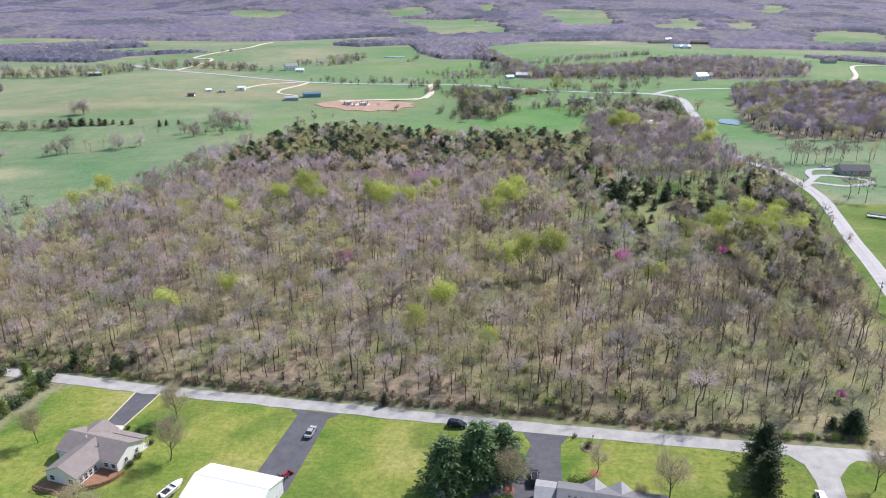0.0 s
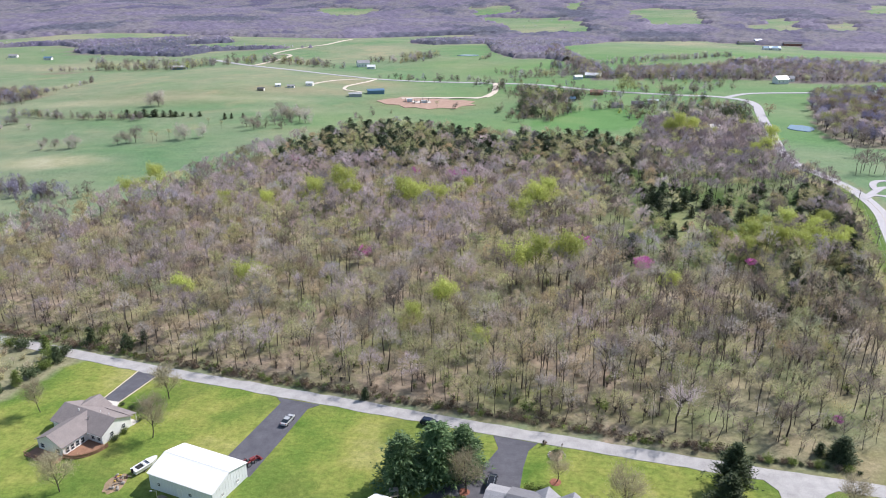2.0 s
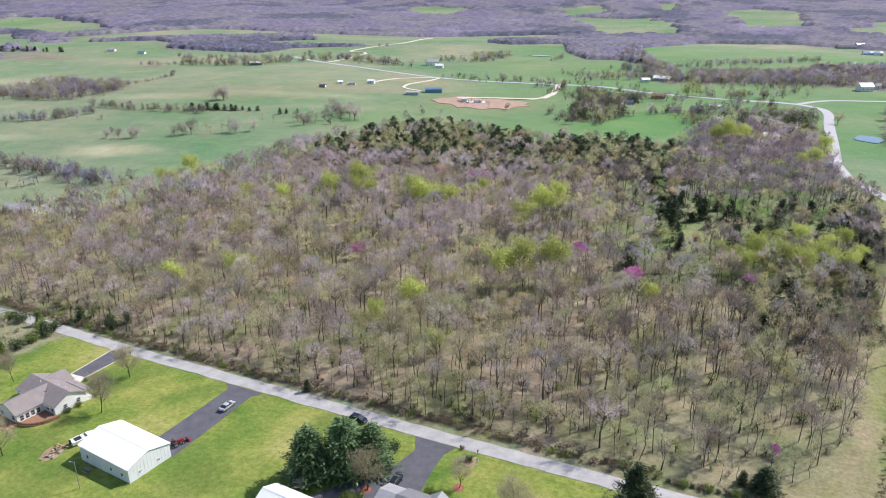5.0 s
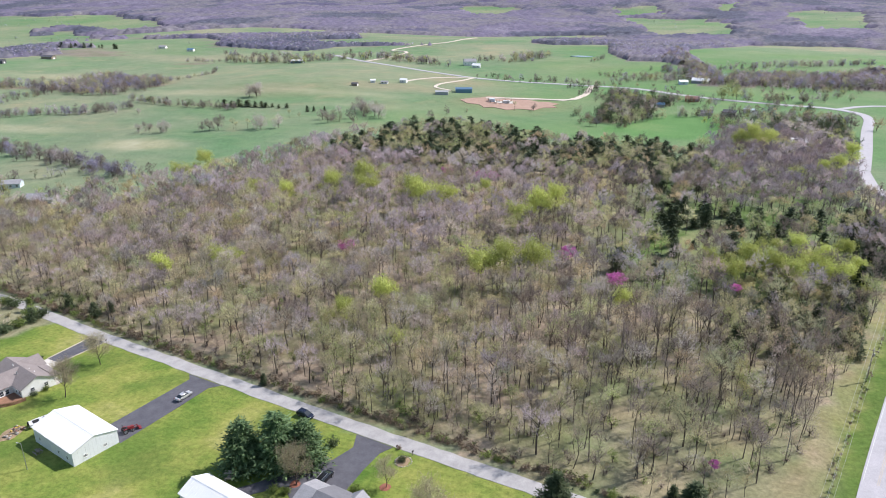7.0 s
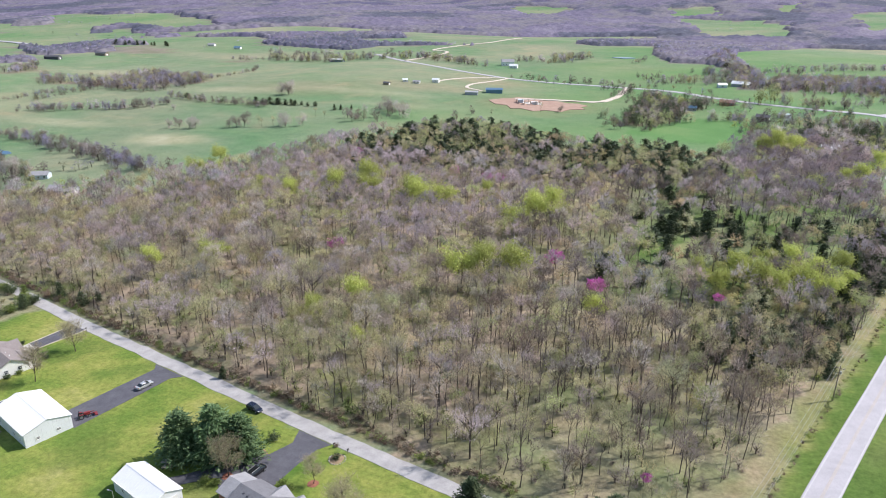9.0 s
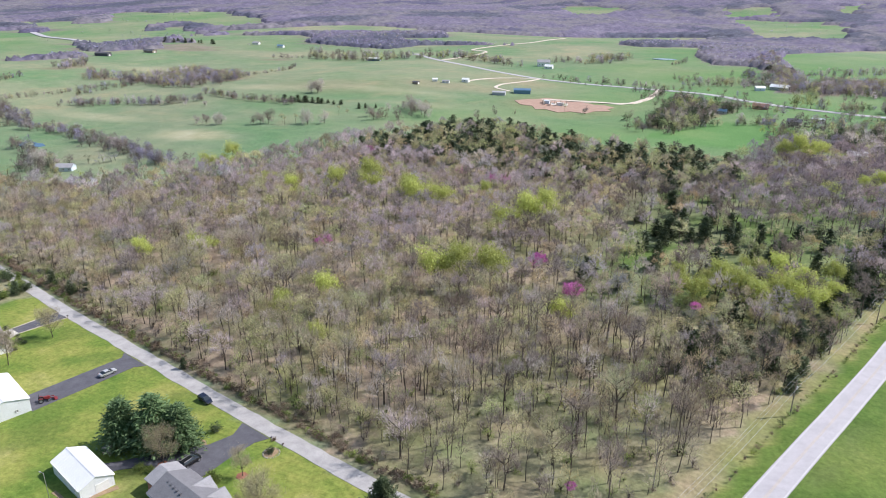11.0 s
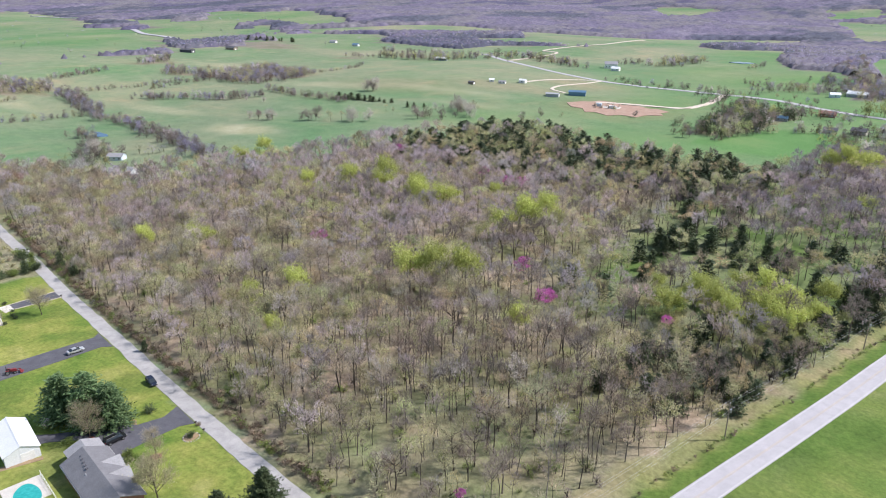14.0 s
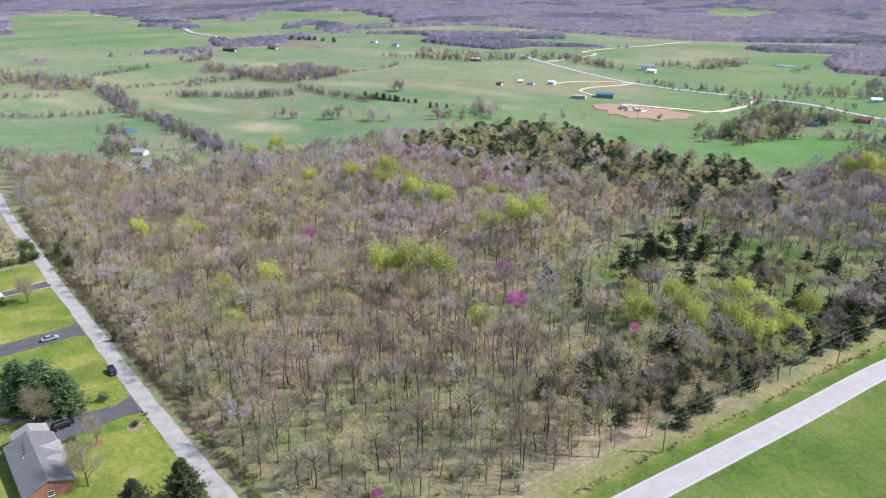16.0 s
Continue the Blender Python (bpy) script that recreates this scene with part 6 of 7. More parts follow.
class Heap:
    """Many trees gathered into one mesh of stuff."""

    def __init__(self):
        self.v, self.f, self.m, self.mats, self.n, self.tone = [], [], [], [], 0, []
        self.dice = np.random.default_rng(5)

    def slot(self, mat):
        if mat not in self.mats:
            self.mats.append(mat)
        return self.mats.index(mat)

    def add(self, key, x, y, size, turn, mats, high=1.0, z=None):
        c, s = math.cos(turn) * size, math.sin(turn) * size
        z = gz(x, y) if z is None else z
        light, warm = self.dice.normal(0, 0.21), self.dice.normal(0, 0.04)
        tone = np.clip(np.array([light + warm, light, light - warm]), -0.42, 0.45)
        for piece, mat in zip(NURSERY[key], mats):
            if piece is None:
                continue
            v, f = piece
            w = np.empty_like(v)
            w[:, 0] = v[:, 0] * c - v[:, 1] * s + x
            w[:, 1] = v[:, 0] * s + v[:, 1] * c + y
            w[:, 2] = v[:, 2] * size * high + z
            self.v.append(w)
            self.f.append(f + self.n)
            self.m.append(np.full(len(f), self.slot(mat)))
            self.n += len(v)
            self.tone.append(np.tile(tone, (len(v), 1)))

    def build(self, name, label, category):
        me = raw_mesh(name, np.concatenate(self.v), np.concatenate(self.f), self.mats, np.concatenate(self.m))
        me.attributes.new("tone", "FLOAT_VECTOR", "POINT").data.foreach_set("vector", np.concatenate(self.tone).astype(np.float32).ravel())
        return tagged(new(name, me), label, category, "", "stuff")


KEPT = {}


def plant(name, key, x, y, size, turn, mats, label, category="tree", group="", high=1.0):
    """One tree as a thing: trunk and crown, on shared meshes."""
    sig = (key, tuple(m.name for m in mats))
    if sig not in KEPT:
        wood, crown, leaf = NURSERY[key]
        a = raw_mesh("trunk", *wood, [mats[0]])
        if leaf is None:
            b = raw_mesh("crown", *crown, [mats[1]])
        else:
            idx = np.concatenate([np.zeros(len(crown[1])), np.ones(len(leaf[1]))])
            b = raw_mesh("crown", np.concatenate([crown[0], leaf[0]]), np.concatenate([crown[1], leaf[1] + len(crown[0])]), [mats[1], mats[2]], idx)
        KEPT[sig] = (a, b)
    root = new(name)
    root.matrix_basis = pose(x, y, gz(x, y), 0, 0, math.degrees(turn)) @ Matrix.Diagonal((size, size, size * high, 1))
    for pname, me in zip(("trunk", "crown"), KEPT[sig]):
        o = new(pname, me)
        o.parent = root
    return tagged(root, label, category, group)


rng = np.random.default_rng(7)

# --- trees that stand out, each by itself
LIME_SPOTS = [(-27, 309, 1.1), (-33, 315, 1.0), (-18, 315, 1.0), (-66, 333, 1.15), (-74, 314, 1.0), (-60, 322, 0.95), (28, 311, 1.1), (34, 317, 1.05), (22, 300, 0.95), (40, 245, 1.1), (30, 241, 1.0), (22, 237, 1.05), (0, 205, 0.85), (-94, 304, 0.8), (-70, 219, 0.85), (-89, 208, 0.75), (125, 500, 1.1), (132, 503, 1.1), (118, 496, 1.0)]
LIME_SPOTS += [(-168, 342, 1.0), (-176, 330, 0.9), (13, 182, 0.55), (-8, 192, 0.65), (131, 271, 0.85), (118, 266, 0.85), (111, 272, 0.8), (139, 266, 0.8), (72, 225, 0.7), (124, 258, 0.8), (105, 262, 0.75), (136, 280, 0.8), (128, 287, 0.8), (112, 280, 0.7), (145, 275, 0.7), (-4, 338, 0.7), (-120, 318, 0.7), (165, 445, 0.9), (176, 470, 1.0), (120, 291, 0.7), (145, 296, 0.7), (98, 272, 0.65), (131, 531, 0.7), (138, 519, 0.8), (175, 531, 0.6), (144, 427, 0.7), (158, 441, 0.75), (166, 437, 0.6), (150, 510, 0.6)]
for i, (x, y, s) in enumerate(LIME_SPOTS):
    plant("lime_green_tree", ("lime", i % 3), x, y, s, i * 2.1, (BARK, TWIGS[2], LIME), "broad tree in bright yellow-green spring leaf in the wood", group="leafing trees in the wood", high=1.22)
REDBUD_SPOTS = [(47.6, 273.3, 1.02), (67.6, 250.9, 1.0), (107, 256, 0.6), (-37, 253, 0.95), (-16, 372, 1.0), (-38, 381, 1.0), (-115, 406, 1.0), (99, 153, 0.35), (-10, 376, 0.9)]
for i, (x, y, s) in enumerate(REDBUD_SPOTS):
    plant("redbud_tree", ("redbud", i % 2), x, y, s, i * 1.7, (BARK_DARK, TWIGS[3], REDBUD), "small redbud tree in magenta blossom among bare trees", group="redbuds")
CEDAR_SPOTS = [(86, 295, 0.9), (85, 304, 1.0), (79, 330, 1.3), (85, 330, 1.3), (88, 337, 1.5), (86, 352, 1.2), (98, 335, 1.3), (99, 321, 0.7), (93, 303, 0.6), (86, 292, 0.8), (110, 338, 1.2), (111, 324, 1.2), (119, 337, 1.2), (119, 316, 1.1), (125, 321, 1.2), (127, 297, 1.1), (131, 295, 1.1), (128, 330, 1.2), (140, 308, 1.2), (139, 296, 1.0), (123, 291, 1.0)]
CEDAR_SPOTS += [(-106, 181, 0.7), (-93, 179, 0.8), (-90, 183, 0.6), (-15, 157, 0.45), (148, 287, 1.1), (145, 279, 1.1), (106, 351, 1.2), (97, 343, 1.2), (150, 300, 1.2), (152, 306, 1.2), (112, 233, 1.0), (111, 225, 1.0), (116, 213, 0.9), (118, 215, 0.9), (127, 219, 0.9), (129, 228, 1.0), (137, 217, 0.8), (137, 225, 0.9), (139, 228, 0.8), (106, 241, 0.9), (120, 220, 0.9), (77, 376, 1.5), (68, 347, 1.2), (74, 387, 1.4), (91, 141.5, 0.5), (140, 359, 1.1), (83, 333, 1.2), (93, 330, 1.0), (84, 321, 1.0)]
STANDOUT = LIME_SPOTS + REDBUD_SPOTS + CEDAR_SPOTS + [(95, 139.8, 1.0)]
for i, (x, y, s) in enumerate(CEDAR_SPOTS):
    plant("cedar_tree", ("cedar", i % 3), x, y, s, i * 1.3, (BARK_DARK, CEDAR), "dense dark green cedar standing in the open wood", group="cedars", high=1.0 + 0.15 * math.sin(i * 2.2))


def scatter(poly, gap, rng):
    """Spots a little uneven over a polygon."""
    xs, ys = [p[0] for p in poly], [p[1] for p in poly]
    gx, gy = np.meshgrid(np.arange(min(xs), max(xs), gap), np.arange(min(ys), max(ys), gap))
    gx = gx + (np.arange(gx.shape[0]) % 2)[:, None] * gap * 0.5
    x = gx.ravel() + rng.uniform(-0.42, 0.42, gx.size) * gap
    y = gy.ravel() + rng.uniform(-0.42, 0.42, gx.size) * gap
    ok = inside(poly, x, y)
    return x[ok], y[ok]


# --- the wood: broad crowns in the west and north, slender stems towards the highway corner
xs, ys = scatter(WOOD, 6.3, rng)
xt, yt = scatter(WOOD, 5.1, rng)
slim = (xs > -5) & (ys < 232)
slim_t = (xt > -5) & (yt < 232)
xs, ys = np.concatenate([xs[~slim], xt[slim_t]]), np.concatenate([ys[~slim], yt[slim_t]])
bare_heap, bud_heap, cedar_heap, low_heap = Heap(), Heap(), Heap(), Heap()
singles = 0
lane_y = np.interp(xs, [p[0] for p in LANE_LINE], [p[1] for p in LANE_LINE])
keep = ~inside(GLADE, xs, ys)
for x, y, ly, ok in zip(xs, ys, lane_y, keep):
    u, v, turn = rng.random(), rng.random(), rng.uniform(0, 6.28)
    east = smooth(48, 86, x) * smooth(232, 275, y) * (1 - smooth(345, 395, y))
    corner = smooth(45, 80, x) * (1 - smooth(160, 200, y))
    if not ok or u < 0.3 * east or u < 0.22 * corner or min((x - a) ** 2 + (y - b) ** 2 for a, b, _ in STANDOUT) < 18:
        continue
    if any((x - a) ** 2 + (y - b + 6) ** 2 < 75 for a, b, _ in REDBUD_SPOTS[:3]):
        continue
    thicket = 100 < x < 146 and 208 < y < 268 and x > 100 + 0.45 * (y - 208)
    north = smooth(395, 425, y - 0.05 * x + 12 * wobble(x, y, 17.0)) * (x > -125) * (1 - smooth(85, 112, x + 8 * wobble(x, y, 13.0)))
    gully = math.exp(-((x - 78 - 0.10 * (y - 370)) / 11.0) ** 2) * smooth(325, 345, y) * (y < 425)
    north = max(north, 0.35 * gully)
    far = y > 245
    size = rng.uniform(0.78, 1.2) * (1 - 0.12 * corner) * (0.82 if y - ly < 16 else 1.0)
    if v < 0.46 * north or (east > 0.3 and v < 0.10):
        cedar_heap.add(("thincedar" if far else "cedar", int(rng.integers(3))), x, y, rng.uniform(0.9, 1.4) + 0.3 * north, turn, (BARK_DARK, CEDAR))
        continue
    if thicket and v < 0.32:
        cedar_heap.add(("cedar", int(rng.integers(3))), x, y, rng.uniform(0.6, 1.15), turn, (BARK_DARK, CEDAR))
        continue
    budding = 0.30 + 0.24 * wobble(x, y, 24.0) + 0.26 * (y - ly < 45) - 0.2 * (x > 95 and y > 350) + 0.25 * east + 0.3 * north - 0.3 * corner
    if v < budding + 0.62 * north and rng.random() < 0.85:
        mat = BUDS[int(rng.choice(3, p=(0.5, 0.35, 0.15)))]
        key = ("thinbud", int(rng.integers(3))) if far else ("bud", int(rng.integers(4)))
        if singles < 150 and y - ly < 24 and x > -130 and not far:
            singles += 1
            plant("budding_tree", key, x, y, size, turn, (BARK_DARK, TWIGS[2], mat), "slender tree with first olive-green buds beside the lane", group="trees at the wood's edge")
        else:
            bud_heap.add(key, x, y, size, turn, (BARK, TWIGS[2], mat))
        continue
    mauve = 0.15 + 0.25 * (1 - smooth(-20, 40, x)) + 0.3 * wobble(x, y, 45.0) + 0.35 * smooth(225, 300, y) + 0.45 * (x > 95 and y > 350)
    dusk = 0.07 + 0.48 * smooth(-10, 90, x) - 0.25 * (x > 95 and y > 375)
    mat = TWIGS[3] if rng.random() < dusk else TWIGS[1] if rng.random() < mauve else TWIGS[int(rng.choice((0, 2, 4), p=(0.44, 0.32, 0.24)))]
    if x > 95 and y > 350 - 0.4 * (x - 95) and rng.random() < 0.6:
        mat = PLUM_TWIGS
    old = rng.random() < 0.09
    key = ("thin", int(rng.integers(5))) if far else ("dome", int(rng.integers(5))) if rng.random() < 0.9 - 0.8 * smooth(-10, 50, x + 0.3 * (210 - y)) else ("old", int(rng.integers(3))) if old else ("bare", int(rng.integers(6)))
    if singles < 260 and y - ly < 24 and x > -130 and not far:
        singles += 1
        plant("bare_tree", key, x, y, size, turn, (BARK_DARK, mat), "bare grey-brown deciduous tree at the wood's edge", group="trees at the wood's edge")
    else:
        bare_heap.add(key, x, y, size, turn, ((BARK, BARK_DARK, BARK_PALE)[int(rng.choice(3, p=(0.35, 0.3, 0.35) if x < 30 else (0.2, 0.68, 0.12)))], mat))
for x, y in zip(*scatter([(96, 214), (112, 202), (126, 200), (134, 206), (142, 232), (149, 258), (138, 262), (118, 248), (102, 236)], 4.0, rng)):
    pick = rng.random()
    if pick < 0.42:
        bud_heap.add(("bud", int(rng.integers(4))), x, y, rng.uniform(0.5, 0.85), rng.uniform(0, 6.28), (BARK_DARK, TWIGS[4], BUDS[int(rng.choice(3, p=(0.4, 0.25, 0.35)))]))
    elif pick < 0.60:
        cedar_heap.add(("cedar", int(rng.integers(3))), x, y, rng.uniform(0.6, 1.1), rng.uniform(0, 6.28), (BARK_DARK, CEDAR))
    elif pick < 0.8:
        low_heap.add(("brown", int(rng.integers(2))), x, y, rng.uniform(0.9, 1.6), rng.uniform(0, 6.28), (BARK_DARK, TWIGS[3] if rng.random() < 0.6 else SHRUB))
for x, y in zip(*scatter([(40, 150), (74, 141), (98, 140), (110, 152), (119, 170), (127, 192), (120, 205), (70, 205), (50, 180)], 5.2, rng)):
    if rng.random() < 0.72:
        low_heap.add(("brown", int(rng.integers(2))), x, y, rng.uniform(0.5, 1.15), rng.uniform(0, 6.28), (BARK_DARK, TWIGS[3] if rng.random() < 0.7 else SHRUB))
for x, y in zip(*scatter([(95, 258), (108, 250), (132, 250), (150, 266), (155, 290), (128, 299), (104, 287)], 4.6, rng)):
    if rng.random() < 0.55:
        bud_heap.add(("limethin", int(rng.integers(3))), x, y, rng.uniform(0.5, 0.95), rng.uniform(0, 6.28), (BARK_DARK, TWIGS[4], LIME if rng.random() < 0.25 else BUDS[int(rng.integers(2))]))
# the dense edge under the power line
for x, y in zip(*scatter([(139, 254), (150, 262), (160, 295), (168, 330), (176, 370), (163, 372), (154, 332), (146, 297), (135, 264)], 4.8, rng)):
    pick, turn = rng.random(), rng.uniform(0, 6.28)
    if pick < 0.36:
        cedar_heap.add(("cedar", int(rng.integers(3))), x, y, rng.uniform(0.65, 1.15), turn, (BARK_DARK, CEDAR))
    elif pick < 0.66:
        bud_heap.add(("bud", int(rng.integers(4))), x, y, rng.uniform(0.5, 0.85), turn, (BARK_DARK, TWIGS[4], BUDS[int(rng.integers(3))]))
    elif pick < 0.84:
        bare_heap.add(("bare", int(rng.integers(6))), x, y, rng.uniform(0.6, 0.9), turn, (BARK_DARK, TWIGS[3]))
# saplings and undergrowth
xs, ys = scatter(WOOD, 5.2, rng)
for x, y in zip(xs, ys):
    u, turn = rng.random(), rng.uniform(0, 6.28)
    if y > 268 or inside(GLADE, x, y):
        continue
    g = wobble(x, y, 19.0) + 0.5 * smooth(30, 80, x) * smooth(225, 280, y)
    if u < 0.55 + 0.2 * (x > 50 and y < 200):
        low_heap.add(("sapling", int(rng.integers(3))), x, y, rng.uniform(0.6, 1.3), turn, (BARK_DARK if x > 20 else BARK, TWIGS[int(rng.choice((0, 2, 3, 4), p=(0.2, 0.25, 0.3, 0.25)))]))
    elif u < 0.74 + 0.2 * g:
        low_heap.add(("bush", int(rng.integers(3))), x, y, rng.uniform(0.6, 1.7), turn, (BARK, SHRUB if rng.random() < 0.45 + 0.4 * g else BRIAR))
# brown brush in the wood's edge along the lane
for x, y in zip(*scatter([(-150, 193), (-122, 185), (-84, 176), (-44, 167), (-8, 159.5), (27, 152), (56, 146.5), (60, 158), (28, 166), (-8, 173), (-44, 181), (-84, 190), (-122, 199)], 3.9, rng)):
    if rng.random() < 0.6:
        low_heap.add(("brown", int(rng.integers(2))), x, y, rng.uniform(0.5, 1.2), rng.uniform(0, 6.28), (BARK_DARK, (TWIGS[3], TWIGS[2], TWIGS[3], SHRUB)[int(rng.integers(4))]))
# thicket along the lane and the ditch
line = curve_points([(-190, 200), (-122, 183), (-84, 174), (-44, 165), (-8, 157.5), (27, 150), (56, 143.5), (74, 140.5)], 1.6)
for x, y in line:
    for _ in range(3):
        q = rng.normal(0, 1.3)
        low_heap.add(("bush", int(rng.integers(3))), x + rng.normal(0, 0.6), y - 1.3 + abs(q) * 1.3, rng.uniform(0.5, 1.25), rng.uniform(0, 6.28), (BARK, BRIAR if rng.random() < 0.78 else SHRUB))
bare_heap.build("bare_woodland", "grey and mauve leafless oak wood in early spring", "woodland")
bud_heap.build("budding_woodland", "wood trees with olive and yellow-green buds", "woodland")
cedar_heap.build("cedar_woodland", "dark cedars mixed through the wood's far side", "woodland")
low_heap.build("undergrowth", "saplings, dry briars and green undergrowth in the wood", "undergrowth")

# --- woods and hedgerows beyond
for k in range(4):
    NURSERY["clump", k] = puff(200 + k, 9.0, 5.0, 70, 1.7, 0.42, 0.05, True)
hedge_heap, far_heap = Heap(), Heap()
FAR_TINTS = [MAUVE_HAZED, GREY_HAZED, MAUVE_HAZED, GREY_HAZED, OLIVE_FAR, CEDAR, OLIVE_FAR]


def row(pts, gap, depth, size, tints, heap=hedge_heap, key="clump", skip=0.08, high=1.0):
    for x, y in curve_points(pts, gap):
        if rng.random() > skip:
            x, y = x + rng.normal(0, depth), y + rng.normal(0, depth)
            heap.add((key, int(rng.integers(3))), x, y, size * rng.uniform(0.6, 1.25), rng.uniform(0, 6.28), (BARK_DARK, tints[int(rng.integers(len(tints)))]), high=high)


dull = [TWIGS[3], GREY_HAZED, TWIGS[3], TWIGS[1], TWIGS[3], OLIVE_FAR, TWIGS[4]]
mauve = [MAUVE_HAZED, TWIGS[3], GREY_HAZED, TWIGS[3], TWIGS[1], TWIGS[3]]
# hedges and tree belts between the fields
row([(-582, 441), (-529, 424), (-462, 407)], 2.0, 4.5, 1.15, mauve, key="puff", skip=0.04)
row([(-447, 399), (-405, 397), (-371, 390)], 2.4, 4, 1.0, mauve, key="puff", skip=0.04)
row([(-361, 384), (-302, 372), (-250, 352), (-219, 339)], 2.2, 4.5, 1.05, mauve, key="puff", skip=0.04)
row([(-508, 311), (-494, 333), (-481, 356), (-473, 383), (-463, 406)], 3.2, 2, 0.75, dull, key="puff", skip=0.04)
row([(-597, 346), (-569, 387)], 4, 2, 0.7, dull, key="puff", skip=0.04)
row([(-658, 466), (-681, 519), (-694, 558)], 3, 3, 0.85, dull, key="puff", skip=0.04)
row([(-577, 456), (-565, 509), (-556, 577), (-560, 612)], 3.6, 2, 0.75, dull, key="puff", skip=0.04)
row([(-540, 514), (-542, 583)], 3.6, 1.6, 0.7, dull, key="puff", skip=0.04)
row([(-508, 480), (-481, 490), (-459, 508), (-428, 513), (-395, 544)], 2.2, 3.5, 0.95, mauve, key="puff", skip=0.04)
row([(-423, 575), (-360, 558), (-315, 549), (-287, 544)], 2.8, 2.2, 0.8, dull + [CEDAR], key="puff", skip=0.04)
row([(-472, 679), (-461, 747), (-488, 803)], 4.5, 1.5, 0.65, dull, key="puff", skip=0.04)
row([(-569, 602), (-512, 600), (-483, 601), (-465, 623), (-477, 683)], 2.6, 5, 1.1, mauve + [BUDS[0]], key="puff", skip=0.04)
row([(82, 944), (146, 997), (241, 1053), (305, 1102)], 4, 4, 0.9, mauve, key="puff", skip=0.04)
row([(8, 833), (43, 852), (81, 852)], 5, 4, 1.2, dull, key="puff", skip=0.04)
row([(127, 757), (169, 793), (219, 803), (252, 828)], 9, 9, 0.9, dull + [BUDS[1]], key="puff", skip=0.04)
row([(-162, 1046), (-119, 1057)], 4, 3, 1.3, dull + [BUDS[0]], key="puff", skip=0.04)
row([(-187, 1003), (-126, 1015)], 6, 3, 0.8, dull, key="puff", skip=0.04)
row([(-491, 909), (-428, 893), (-403, 944), (-351, 984)], 4.5, 6, 1.2, dull + [BUDS[0], OLIVE_FAR, LIME], key="puff", skip=0.04)
row([(-356, 1017), (-265, 942), (-221, 910)], 5, 6, 1.1, dull + [BUDS[0]], key="puff", skip=0.04)
row([(-145, 809), (-101, 816), (-57, 816), (-20, 819)], 7, 4, 0.8, dull + [CEDAR], key="puff", skip=0.04)
row([(-305, 557), (-244, 557)], 5.0, 1.0, 1.05, [CEDAR], skip=0.05, key="thincedar", high=0.72)
row([(-930, 974), (-874, 992), (-821, 998)], 8, 4, 1.0, [CEDAR], key="thincedar")
# trees about the houses by the far road
row([(39, 564), (56, 602), (89, 635)], 3.5, 3, 0.9, dull + [CEDAR, CEDAR], key="puff", skip=0.05)
row([(89, 635), (110, 605), (121, 549)], 3.5, 5, 1.0, dull + [CEDAR, BUDS[1], LIME], key="puff", skip=0.05)
row([(127, 628), (155, 621), (187, 627), (212, 626)], 3.2, 9, 1.15, dull + [BUDS[1], BUDS[2], BUDS[2]], key="puff", skip=0.05)
row([(129, 562), (158, 563), (193, 568)], 3.2, 8, 1.05, dull + [BUDS[1], LIME, TWIGS[1]], key="puff", skip=0.05)
row([(31, 727), (58, 712), (82, 707), (111, 690)], 5, 5, 1.0, dull + [CEDAR, BUDS[1]], key="puff", skip=0.05)
row([(-16, 720), (-9, 742), (-4, 766)], 5, 4, 1.0, [CEDAR, TWIGS[3]], key="puff", skip=0.05)
row([(-3, 608), (14, 588), (23, 604)], 4, 4, 0.9, dull + [CEDAR, CEDAR, BUDS[1]], key="puff", skip=0.05)
row([(-178, 567), (-163, 559), (-160, 574)], 4, 4, 0.9, dull, key="puff", skip=0.05)
row([(116, 732), (126, 735)], 3, 4, 1.5, [BUDS[1]], key="puff", skip=0.05)
row([(150, 730), (163, 726), (178, 738)], 6, 4, 1.2, dull, key="puff", skip=0.05)
row([(-188, 526), (-170, 518), (-165, 534)], 4, 5, 0.9, dull + [CEDAR], key="puff", skip=0.05)
row([(-113, 554), (-107, 574), (-94, 573)], 5, 5, 0.8, dull, key="puff", skip=0.05)
row([(15, 685), (42, 683), (64, 691)], 4, 5, 1.0, dull + [CEDAR, BUDS[1]], key="puff", skip=0.05)
row([(-405, 353), (-363, 339), (-314, 317), (-288, 310)], 4, 5, 1.1, dull + [CEDAR, OLIVE_FAR], key="puff", skip=0.05)
row([(161, 749), (174, 708), (178, 651), (200, 622)], 5.0, 10, 0.95, dull + [BUDS[2], BUDS[1], CEDAR], key="puff")
row([(137, 633), (118, 618), (112, 600)], 3.6, 7, 0.95, dull + [BUDS[1], BUDS[2], CEDAR], key="puff")
row([(100, 655), (125, 660), (158, 655)], 5.0, 6, 0.8, dull + [CEDAR, BUDS[1]], key="puff")
row([(112, 710), (135, 720), (199, 751), (217, 794)], 7.0, 9, 0.9, dull + [BUDS[1]], key="puff")
row([(124, 787), (130, 791)], 3.0, 2.5, 1.2, [BUDS[1]], key="puff", skip=0.0)
row([(-19, 887), (30, 875), (86, 861)], 8, 7, 1.1, dull + [CEDAR], key="puff", skip=0.2)
row([(-30, 765), (-10, 789)], 4, 3, 1.0, dull + [CEDAR], key="puff")
